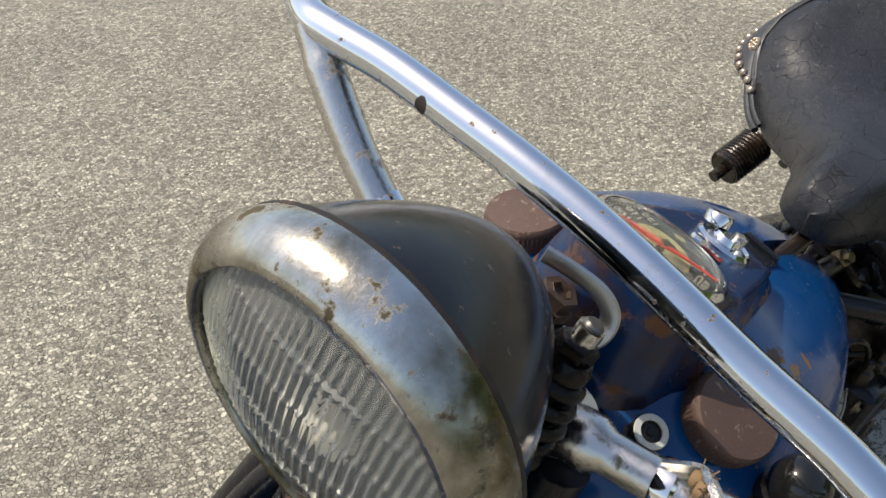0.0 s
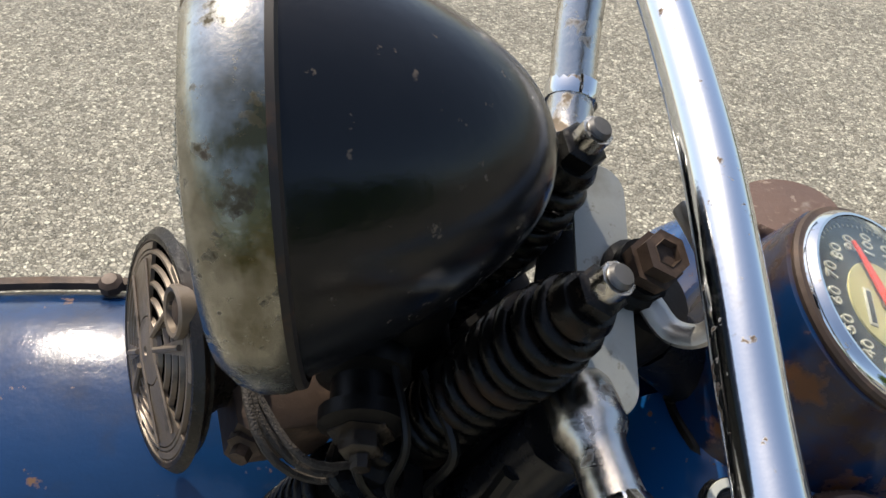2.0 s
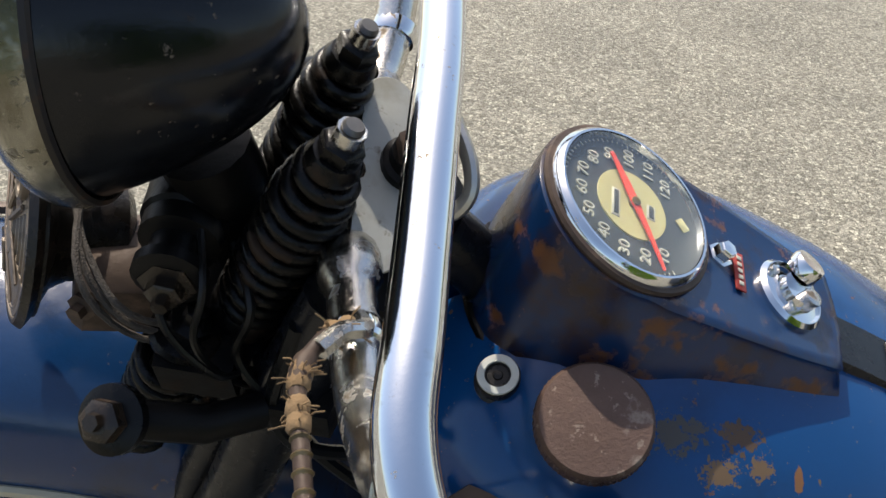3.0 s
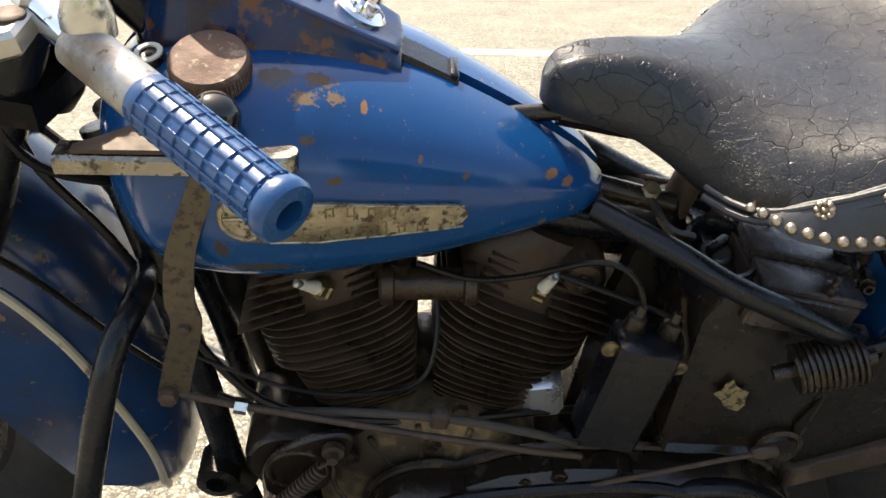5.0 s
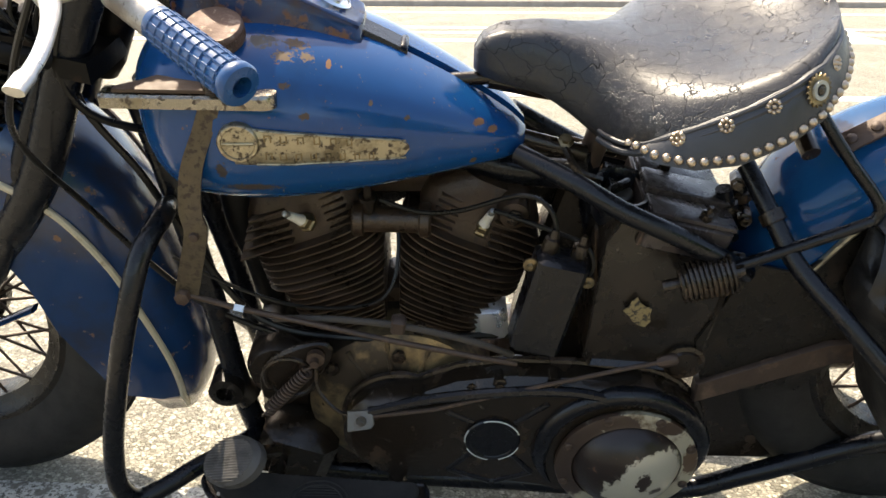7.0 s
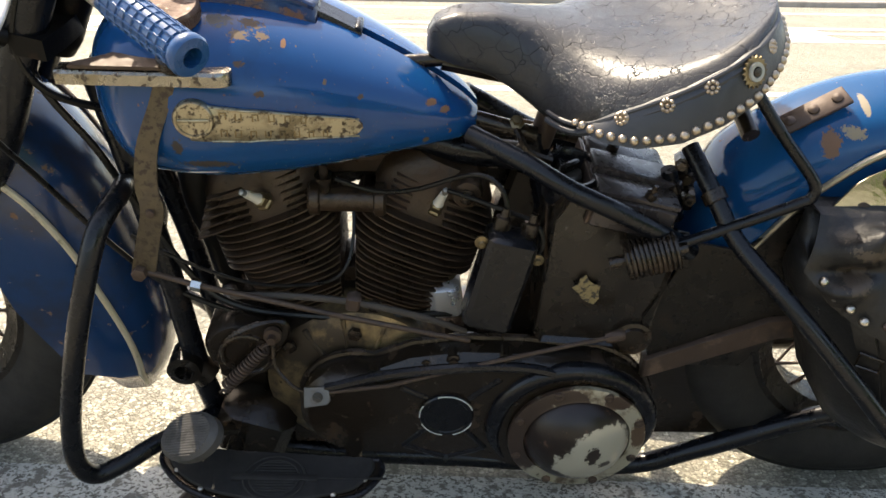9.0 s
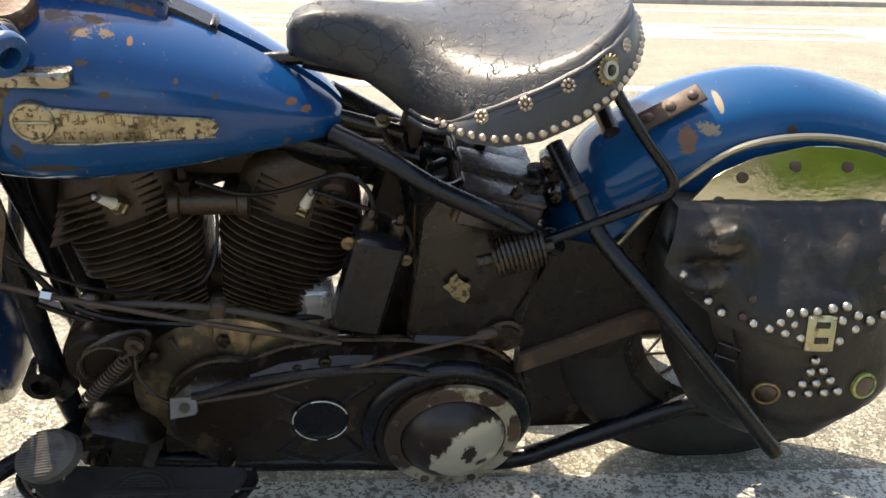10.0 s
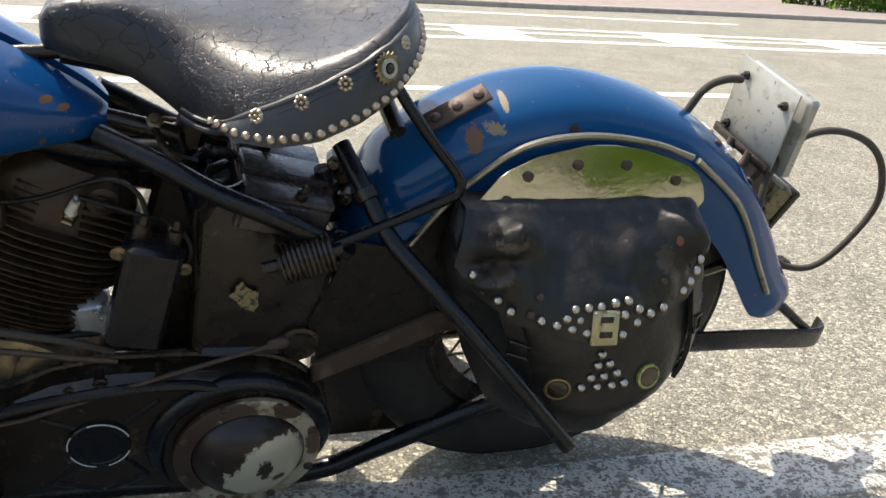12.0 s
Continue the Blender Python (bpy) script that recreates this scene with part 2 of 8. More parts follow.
CAP = material("rusted_cap_steel", (0.115, 0.070, 0.054), 0.6, 0.4, [(150, 0.60, 0.66, (0.24, 0.18, 0.14), 0.5, 0.5), (35, 0.60, 0.72, (0.30, 0.25, 0.21), 0.5, 0.6), (12, 0.56, 0.66, (0.10, 0.06, 0.045), 0.7, 0.2)], [("noise", 420, 0.0006), ("noise", 150, 0.0006)], vary=0.3)
BRASS = material("tarnished_brass", (0.24, 0.18, 0.10), 0.38, 0.9, [(45, 0.52, 0.66, (0.08, 0.06, 0.03), 0.6, 0.4)], [("noise", 160, 0.0006)], vary=0.25)
LIME_BRASS = material("yellow_green_brass", (0.34, 0.36, 0.12), 0.4, 0.5, [(45, 0.55, 0.66, (0.10, 0.09, 0.03), 0.6, 0.3)], vary=0.2)
PALE_BRASS = material("pale_brass", (0.42, 0.37, 0.22), 0.36, 0.6, [(60, 0.58, 0.68, (0.16, 0.12, 0.06), 0.6, 0.3)], vary=0.2)
NICKEL = material("nickel_studs", (0.50, 0.45, 0.38), 0.3, 1, [(50, 0.58, 0.7, (0.20, 0.15, 0.10), 0.5, 0.7)])
# darker, duller black for the fork; the headlight's shade is in the colour
SHADED_BLACK = material("shaded_fork_black", (0.005, 0.0045, 0.0042), 0.42, 0, [(30, 0.60, 0.70, (0.025, 0.015, 0.010), 0.6, 0.1)], [("noise", 130, 0.0005)], vary=0.3, spec=0.16)
SPRING = material("greasy_black_spring", (0.0042, 0.0038, 0.0035), 0.24, 0, [(30, 0.57, 0.68, (0.030, 0.017, 0.010), 0.6, 0.1)], [("noise", 160, 0.0004)], vary=0.3, spec=0.20)
SADDLE_STUD = material("tan_metal_studs", (0.46, 0.37, 0.28), 0.34, 0.9, [(50, 0.58, 0.7, (0.20, 0.14, 0.09), 0.5, 0.6)], vary=0.2)
BADGE = material("pitted_badge_metal", (0.40, 0.35, 0.25), 0.3, 0.95, [(40, 0.50, 0.66, (0.20, 0.16, 0.10), 0.4, 0.8), (130, 0.52, 0.60, (0.06, 0.04, 0.022), 0.65, 0.2)], [("noise", 160, 0.0010)])
PITTED = material("pitted_rusty_steel", (0.10, 0.08, 0.052), 0.42, 0.6, [(130, 0.50, 0.60, (0.045, 0.028, 0.018), 0.7, 0.2), (48, 0.50, 0.66, (0.085, 0.062, 0.042), 0.6, 0.4)], [("noise", 200, 0.0010)], vary=0.3)
KHAKI = material("pitted_khaki_steel", (0.16, 0.14, 0.075), 0.45, 0.4, [(90, 0.52, 0.60, (0.05, 0.038, 0.022), 0.7, 0.2), (30, 0.55, 0.68, (0.22, 0.20, 0.13), 0.4, 0.5)], [("noise", 200, 0.0008)], vary=0.3)
BRIGHT_ALU = material("clean_aluminium", (0.80, 0.80, 0.80), 0.3, 0.8, [(30, 0.58, 0.7, (0.4, 0.38, 0.35), 0.4, 0.6)], vary=0.2)
LEATHER = material("cracked_black_leather", (0.017, 0.0175, 0.020), 0.33, 0, [(8, 0.5, 0.75, (0.034, 0.034, 0.036), 0.36, 0)], [("dry", 34, 0.0003), ("crack", 70, 0.0002), ("crack", 150, 0.00012), ("noise", 110, 0.0003)], vary=0.25, spec=0.45)
LEATHER_SKIRT = material("smooth_black_leather", (0.024, 0.026, 0.031), 0.42, 0, [(8, 0.5, 0.75, (0.035, 0.036, 0.04), 0.5, 0)], [("noise", 160, 0.0005)], vary=0.2)
LEATHER_BAG = material("worn_bag_leather", (0.011, 0.010, 0.0095), 0.37, 0, [(9, 0.56, 0.74, (0.045, 0.036, 0.028), 0.6, 0), (30, 0.66, 0.74, (0.07, 0.045, 0.03), 0.7, 0)], [("crack", 60, 0.00015), ("noise", 24, 0.003), ("noise", 160, 0.0006)], vary=0.2, spec=0.36, patches=[
                           # worn brown patches; light on the raised folds is painted in as paler colour
                           ((0.540, -0.20, 0.690), (0.020, 0.08, 0.008), (0.075, 0.056, 0.041), 0.5, 0, 2.6),
                           ((0.532, -0.20, 0.654), (0.015, 0.08, 0.012), (0.065, 0.048, 0.036), 0.5, 0, 2.6),
                           ((0.765, -0.20, 0.688), (0.0035, 0.08, 0.006), (0.16, 0.06, 0.03), 0.6, 0, 1.0),
                           ((0.748, -0.20, 0.668), (0.013, 0.08, 0.014), (0.050, 0.038, 0.030), 0.5, 0, 2.6)])
RUBBER = material("tyre_rubber", (0.0095, 0.0082, 0.0072), 0.75, 0, [(12, 0.55, 0.72, (0.026, 0.024, 0.021), 0.9, 0)], [("noise", 160, 0.0006)], vary=0.2)
SLEEVE = material("mottled_bare_sleeve", (0.36, 0.34, 0.31), 0.36, 0.7, [(18, 0.48, 0.62, (0.17, 0.14, 0.11), 0.5, 0.5), (120, 0.60, 0.68, (0.08, 0.055, 0.04), 0.6, 0.2)], [("noise", 150, 0.0005)], vary=0.3)
GATE_CHROME = material("pitted_gate_chrome", (0.30, 0.28, 0.24), 0.18, 1, [(24, 0.50, 0.64, (0.26, 0.22, 0.15), 0.4, 0.8), (110, 0.56, 0.64, (0.07, 0.05, 0.035), 0.6, 0.3)], [("noise", 150, 0.0006)])
WORN_RUBBER = material("worn_grey_rubber", (0.06, 0.055, 0.05), 0.6, 0, [(30, 0.5, 0.65, (0.03, 0.027, 0.025), 0.7, 0)], [("noise", 200, 0.0006)], vary=0.3)
GRIP = material("blue_grip_plastic", (0.005, 0.052, 0.155), 0.30, 0, [(40, 0.66, 0.75, (0.015, 0.06, 0.2), 0.5, 0)], [("noise", 120, 0.0003)], vary=0.1)
CREAM = material("cream_stripe_paint", (0.46, 0.40, 0.28), 0.4, 0, [(40, 0.6, 0.7, (0.16, 0.11, 0.07), 0.6, 0)])
WHITE_PLASTIC = material("plug_ceramic", (0.62, 0.58, 0.50), 0.3)
CABLE = material("black_cable", (0.007, 0.0065, 0.006), 0.32, vary=0.2, spec=0.28)
CLOTH_CABLE = material("braided_cable", (0.05, 0.04, 0.032), 0.75, 0, bump=[("point", 900, 0.0006)], vary=0.3)
JUTE = material("frayed_tape", (0.22, 0.14, 0.07), 0.9, 0, bump=[("noise", 400, 0.001)], vary=0.3)
# dial face lifted and marks dimmed: haze on the glass put into both
DIAL_BLACK = material("dial_black", (0.042, 0.047, 0.046), 0.5)
DIAL_CREAM = material("dial_cream", (0.38, 0.35, 0.17), 0.5, vary=0.1)
DIAL_MARK = material("dial_marking", (0.42, 0.41, 0.34), 0.5)
NEEDLE = material("red_needle", (0.62, 0.05, 0.02), 0.45)
RED_LABEL = material("red_label", (0.30, 0.03, 0.02), 0.5, vary=0.2)
REFLECTOR = material("amber_reflector", (0.03, 0.018, 0.010), 0.2, coat=0.5)
BATTERY_TAR = material("battery_tar", (0.046, 0.036, 0.034), 0.26, 0, [(20, 0.55, 0.7, (0.11, 0.075, 0.062), 0.5, 0)], [("noise", 60, 0.0015)], vary=0.3)
KNOB = material("black_knob", (0.01, 0.01, 0.01), 0.12)
FIBRE = material("pale_felt_ring", (0.5, 0.5, 0.45), 0.8, vary=0.3)

GLASS = bpy.data.materials.new("clear_glass")
GLASS.use_nodes = True
gb = GLASS.node_tree.nodes["Principled BSDF"]
gb.inputs["Transmission Weight"].default_value, gb.inputs["Roughness"].default_value, gb.inputs["IOR"].default_value = 1.0, 0.02, 1.45
gb.inputs["Base Color"].default_value = (0.96, 0.97, 0.95, 1)

LENS = bpy.data.materials.new("fluted_glass")
LENS.use_nodes = True
lb = LENS.node_tree.nodes["Principled BSDF"]
lb.inputs["Transmission Weight"].default_value, lb.inputs["Roughness"].default_value, lb.inputs["IOR"].default_value = 0.80, 0.08, 1.45
lb.inputs["Base Color"].default_value = (0.70, 0.71, 0.66, 1)
BOWL = material("aged_reflector", (0.72, 0.72, 0.64), 0.32, 0.8, [(20, 0.55, 0.7, (0.5, 0.46, 0.34), 0.45, 0.6)], vary=0.2)
HORN_BRONZE = material("oily_bronze", (0.18, 0.142, 0.108), 0.36, 0.45, [(30, 0.56, 0.68, (0.03, 0.024, 0.018), 0.5, 0.4), (12, 0.60, 0.7, (0.17, 0.14, 0.10), 0.3, 0.8)], [("noise", 160, 0.0005)], vary=0.3)

MIRROR = material("polished_plate", (0.50, 0.495, 0.41), 0.05, 1, [(20, 0.60, 0.74, (0.40, 0.38, 0.30), 0.22, 1), (80, 0.70, 0.76, (0.14, 0.11, 0.08), 0.5, 0.4)], [("noise", 7, 0.0008)])


def asphalt_material():
    m = bpy.data.materials.new("asphalt")
    m.use_nodes = True
    nt = m.node_tree
    n, link = nt.nodes, nt.links.new
    b = n["Principled BSDF"]
    at = n.new("ShaderNodeTexCoord").outputs["Object"]
    jog = n.new("ShaderNodeTexNoise")
    jog.inputs["Scale"].default_value, jog.inputs["Detail"].default_value = 170, 3
    link(at, jog.inputs["Vector"])
    bend = n.new("ShaderNodeVectorMath")
    bend.operation = "MULTIPLY_ADD"
    bend.inputs[1].default_value = (0.012, 0.012, 0.012)
    link(jog.outputs[1], bend.inputs[0]), link(at, bend.inputs[2])
    rough_at = bend.outputs[0]
    v = n.new("ShaderNodeTexVoronoi")
    v.inputs["Scale"].default_value = 105
    link(rough_at, v.inputs["Vector"])
    ramp = n.new("ShaderNodeValToRGB")
    cr = ramp.color_ramp
    cr.elements[0].position, cr.elements[0].color = 0.0, (0.148, 0.136, 0.103, 1)
    cr.elements[1].position, cr.elements[1].color = 1.0, (0.522, 0.495, 0.385, 1)
    for p, c in ((0.45, (0.284, 0.265, 0.209, 1)), (0.75, (0.350, 0.325, 0.258, 1))):
        e = cr.elements.new(p)
        e.color = c
    sep = n.new("ShaderNodeSeparateColor")
    link(v.outputs["Color"], sep.inputs[0]), link(sep.outputs[0], ramp.inputs[0])
    edge = n.new("ShaderNodeTexVoronoi")
    edge.feature = "DISTANCE_TO_EDGE"
    edge.inputs["Scale"].default_value = 105
    link(rough_at, edge.inputs["Vector"])
    er = n.new("ShaderNodeMapRange")
    er.inputs[1].default_value, er.inputs[2].default_value = 0.0, 0.16
    link(edge.outputs["Distance"], er.inputs[0])
    tar = n.new("ShaderNodeMix")
    tar.data_type = "RGBA"
    link(er.outputs[0], tar.inputs[0])
    tar.inputs[6].default_value = (0.163, 0.150, 0.118, 1)
    link(ramp.outputs[0], tar.inputs[7])
    big = n.new("ShaderNodeTexNoise")
    big.inputs["Scale"].default_value, big.inputs["Detail"].default_value = 2.2, 6
    link(at, big.inputs["Vector"])
    ov = n.new("ShaderNodeMix")
    ov.data_type, ov.blend_type = "RGBA", "OVERLAY"
    ov.inputs[0].default_value = 0.35
    link(tar.outputs[2], ov.inputs[6]), link(big.outputs[0], ov.inputs[7])
    grit = n.new("ShaderNodeTexNoise")
    grit.inputs["Scale"].default_value, grit.inputs["Detail"].default_value, grit.inputs["Roughness"].default_value = 190, 5, 0.75
    link(at, grit.inputs["Vector"])
    gm = n.new("ShaderNodeMapRange")
    gm.inputs[1].default_value, gm.inputs[2].default_value, gm.inputs[3].default_value, gm.inputs[4].default_value = 0.33, 0.67, 0.12, 0.88
    link(grit.outputs[0], gm.inputs[0])
    ov2 = n.new("ShaderNodeMix")
    ov2.data_type, ov2.blend_type = "RGBA", "OVERLAY"
    ov2.inputs[0].default_value = 0.5
    link(ov.outputs[2], ov2.inputs[6]), link(gm.outputs[0], ov2.inputs[7])
    ov = ov2
    spot = n.new("ShaderNodeTexNoise")
    spot.inputs["Scale"].default_value, spot.inputs["Detail"].default_value = 3.2, 2
    link(at, spot.inputs["Vector"])
    sr = n.new("ShaderNodeMapRange")
    sr.inputs[1].default_value, sr.inputs[2].default_value, sr.inputs[4].default_value = 0.72, 0.80, 0.5
    link(spot.outputs[0], sr.inputs[0])
    st = n.new("ShaderNodeMix")
    st.data_type = "RGBA"
    link(sr.outputs[0], st.inputs[0]), link(ov.outputs[2], st.inputs[6])
    st.inputs[7].default_value = (0.099, 0.095, 0.081, 1)
    link(st.outputs[2], b.inputs["Base Color"])
    b.inputs["Roughness"].default_value = 0.82
    fine = n.new("ShaderNodeTexNoise")
    fine.inputs["Scale"].default_value, fine.inputs["Detail"].default_value = 260, 4
    link(at, fine.inputs["Vector"])
    hs = n.new("ShaderNodeMath")
    hs.operation = "MULTIPLY"
    link(er.outputs[0], hs.inputs[0]), link(sep.outputs[1], hs.inputs[1])
    bp = n.new("ShaderNodeBump")
    bp.inputs["Distance"].default_value = 0.0045
    link(hs.outputs[0], bp.inputs["Height"])
    bp2 = n.new("ShaderNodeBump")
    bp2.inputs["Distance"].default_value = 0.0015
    link(fine.outputs[0], bp2.inputs["Height"]), link(bp.outputs[0], bp2.inputs["Normal"])
    link(bp2.outputs[0], b.inputs["Normal"])
    return m


ASPHALT = asphalt_material()
LINE = material("worn_road_paint", (0.50, 0.485, 0.43), 0.7, 0, [(150, 0.525, 0.560, (0.13, 0.12, 0.10), 0.85, 0), (34, 0.53, 0.60, (0.17, 0.155, 0.13), 0.85, 0)], [("point", 105, 0.003), ("noise", 200, 0.001)], vary=0.2)
LINE_FAR = material("road_paint", (0.74, 0.73, 0.68), 0.7, 0, [(30, 0.62, 0.72, (0.35, 0.33, 0.29), 0.85, 0)], [("point", 105, 0.002)], vary=0.15)
CONCRETE = material("kerb_concrete", (0.34, 0.30, 0.26), 0.85, 0, [(6, 0.5, 0.7, (0.25, 0.22, 0.19), 0.9, 0)], [("noise", 90, 0.002)], vary=0.3)
PAVING = material("pavement", (0.24, 0.20, 0.18), 0.85, 0, [(3, 0.5, 0.7, (0.17, 0.15, 0.13), 0.9, 0)], [("noise", 60, 0.002)], vary=0.3)
LEAF = material("hedge_leaf", (0.075, 0.150, 0.012), 0.55, 0, [(4, 0.45, 0.7, (0.16, 0.235, 0.018), 0.55, 0)], vary=0.3, spec=0.25)
BARK = material("twig", (0.08, 0.06, 0.045), 0.9, vary=0.3)


# ---- mesh tools ----
class Geo:
    """Collects vertices and faces of one mesh."""

    def __init__(self, turn=None):
        self.v, self.f, self.turn = [], [], turn

    def add(self, verts, faces):
        k = len(self.v)
        self.v += [self.turn @ Vector(p) if self.turn else Vector(p) for p in verts]
        self.f += [[i + k for i in f] for f in faces]
        return self

    def rings(self, rings, closed=True, caps=True, loop=False):
        """Joins rows of points; closed: each row is a loop; loop: the last row joins the first."""
        n, m = len(rings), len(rings[0])
        faces = []
        for i in range(n if loop else n - 1):
            a, b = i * m, ((i + 1) % n) * m
            for j in range(m if closed else m - 1):
                k = (j + 1) % m
                faces.append((a + j, a + k, b + k, b + j))
        if caps and closed and not loop:
            faces += [tuple(reversed(range(m))), tuple(range((n - 1) * m, n * m))]
        return self.add([p for r in rings for p in r], faces)

    def tube(self, pts, r, seg=12, loop=False, caps=True, flat=1.0):
        pts = [Vector(p) for p in pts]
        n = len(pts)
        rs = r if isinstance(r, (list, tuple)) else [r] * n
        rings, up = [], None
        for i, p in enumerate(pts):
            a = pts[(i - 1) % n] if loop or i else pts[0]
            b = pts[(i + 1) % n] if loop or i < n - 1 else pts[-1]
            d = (b - a).normalized()
            if up is None:
                up = d.orthogonal().normalized() if abs(d.z) > 0.95 else Vector((0, 0, 1))
            up = (up - d * up.dot(d)).normalized()
            side = d.cross(up)
            rings.append([p + (side * math.cos(q) + up * math.sin(q) * flat) * rs[i] for q in (2 * math.pi * j / seg for j in range(seg))])
        return self.rings(rings, True, caps, loop)

    def lathe(self, profile, origin, axis, seg=32, caps=True):
        """profile: (distance along the axis, radius)."""
        d = Vector(axis).normalized()
        u = d.orthogonal().normalized()
        w = d.cross(u)
        o = Vector(origin)
        rings = [[o + d * a + (u * math.cos(q) + w * math.sin(q)) * max(r, 1e-5) for q in (2 * math.pi * j / seg for j in range(seg))] for a, r in profile]
        return self.rings(rings, True, caps)

    def box(self, size, at=None, bevel=0.004):
        """A box with chamfered edges; at: a pose."""
        at = at or Matrix()
        h = [s / 2 for s in size]
        c = min(bevel, *(x * 0.45 for x in h))
        rings = []
        for z, s in ((-h[2], c), (-h[2] + c, 0), (h[2] - c, 0), (h[2], c)):
            x, y = h[0] - s, h[1] - s
            k = c
            rings.append([at @ Vector(p) for p in ((x - k, -y, z), (x, -y + k, z), (x, y - k, z), (x - k, y, z), (-x + k, y, z), (-x, y - k, z), (-x, -y + k, z), (-x + k, -y, z))])
        return self.rings(rings)

    def prism(self, poly, at, depth, bevel=0.002):
        """A flat polygon in the xy plane of the pose at, thick along its z."""
        cx = sum(p[0] for p in poly) / len(poly)
        cy = sum(p[1] for p in poly) / len(poly)

        def ring(z, s):
            out = []
            for x, y in poly:
                d = math.hypot(x - cx, y - cy) or 1
                out.append(at @ Vector((x - (x - cx) / d * s, y - (y - cy) / d * s, z)))
            return out
        return self.rings([ring(0, bevel), ring(min(bevel, depth * 0.4), 0), ring(depth - min(bevel, depth * 0.4), 0), ring(depth, bevel)])

    def ball(self, at, r, seg=10, squash=(1, 1, 1)):
        k = seg // 2 + 1
        rings = []
        for i in range(k + 1):
            a = -math.pi / 2 + math.pi * i / k
            a = max(-1.55, min(1.55, a))
            rings.append([Vector(at) + Vector((math.cos(a) * math.cos(q) * squash[0], math.cos(a) * math.sin(q) * squash[1], math.sin(a) * squash[2])) * r for q in (2 * math.pi * j / seg for j in range(seg))])
        return self.rings(rings)


def curve(pts, n=8):
    """A smooth line through the points (Catmull-Rom)."""
    p = [Vector(q) for q in pts]
    p = [2 * p[0] - p[1], *p, 2 * p[-1] - p[-2]]
    out = []
    for i in range(1, len(p) - 2):
        for k in range(n):
            t = k / n
            a, b, c, d = p[i - 1], p[i], p[i + 1], p[i + 2]
            out.append(0.5 * (2 * b + (c - a) * t + (2 * a - 5 * b + 4 * c - d) * t * t + (3 * b - a - 3 * c + d) * t ** 3))
    return out + [p[-2]]


def table(x, rows):
    """Smooth value between rows of (x, value)."""
    if x <= rows[0][0]:
        return rows[0][1]
    for (a, u), (b, v) in zip(rows, rows[1:]):
        if x <= b:
            t = (x - a) / (b - a)
            return u + (v - u) * t
    return rows[-1][1]


def mesh_of(geo, name, mat, sharp=38):
    me = bpy.data.meshes.new(name)
    me.from_pydata([tuple(p) for p in geo.v], [], geo.f)
    me.validate()
    bm = bmesh.new()
    bm.from_mesh(me)
    bmesh.ops.recalc_face_normals(bm, faces=bm.faces)
    bm.to_mesh(me)
    bm.free()
    me.polygons.foreach_set("use_smooth", [True] * len(me.polygons))
    me.set_sharp_from_angle(angle=radians(sharp))
    me.materials.append(mat)
    return me


def part(name, geo, mat, parent, label="", sharp=38):
    ob = new(name, mesh_of(geo, name, mat, sharp))
    ob.parent = parent
    if label:
        tagged(ob, label)
    return ob


def islands(name, geo, mat, parent, label="", sharp=38):
    """Each connected piece of the geometry becomes a part of its own."""
    root = list(range(len(geo.v)))

    def find(i):
        while root[i] != i:
            root[i] = root[root[i]]
            i = root[i]
        return i
    for f in geo.f:
        a = find(f[0])
        for k in f[1:]:
            root[find(k)] = a
    groups = collections.OrderedDict()
    for f in geo.f:
        groups.setdefault(find(f[0]), []).append(f)
    for faces in groups.values():
        ids = sorted({k for f in faces for k in f})
        at = {k: n for n, k in enumerate(ids)}
        g = Geo()
        g.v, g.f = [geo.v[k] for k in ids], [[at[k] for k in f] for f in faces]
        part(name, g, mat, parent, label, sharp)


def piece(name, mesh, at, parent):
    ob = new(name, mesh)
    ob.parent = parent
    ob.matrix_basis = at
    return ob


def words(name, text, size, at, mat, parent, depth=0.0004):
    """Raised lettering in the built-in font, centred on the pose at."""
    cu = bpy.data.curves.new(name, "FONT")
    cu.body, cu.size, cu.extrude, cu.align_x, cu.align_y = text, size, depth, "CENTER", "CENTER"
    tmp = bpy.data.objects.new(name, cu)
    me = bpy.data.meshes.new_from_object(tmp)
    bpy.data.objects.remove(tmp)
    me.transform(at)
    me.materials.clear()
    me.materials.append(mat)
    ob = new(name, me)
    ob.parent = parent
    return ob


def axes(origin, x, z):
    """A pose from its x and z directions."""
    x, z = Vector(x).normalized(), Vector(z).normalized()
    y = z.cross(x).normalized()
    x = y.cross(z)
    m = Matrix((x, y, z)).transposed().to_4x4()
    m.translation = Vector(origin)
    return m


def thing(name, label, category, m=None, **more):
    ob = new(name)
    ob.matrix_basis = m or Matrix()
    return tagged(ob, label, category, **more)


# ---- setting ----
ground = tagged(new("ground", mesh_of(Geo().add([(-300, -300, 0), (300, -300, 0), (300, 300, 0), (-300, 300, 0)], [(0, 1, 2, 3)]), "ground", ASPHALT)),
                "sunlit worn asphalt road with pale coarse aggregate", "road", kind="structure")


def flat_strip(name, x0, x1, y0, y1, z, mat, label, skew=0.0):
    n = max(2, int((x1 - x0) / 0.25))
    g = Geo()
    rows = [[(x0 + (x1 - x0) * i / n, y + skew * (x0 + (x1 - x0) * i / n), h) for y, h in ((y0, 0.0005), (y0 + 0.003, z), (y1 - 0.003, z), (y1, 0.0005))] for i in range(n + 1)]
    g.rings(rows, closed=False)
    return tagged(new(name, mesh_of(g, name, mat)), label, "road marking", kind="structure")


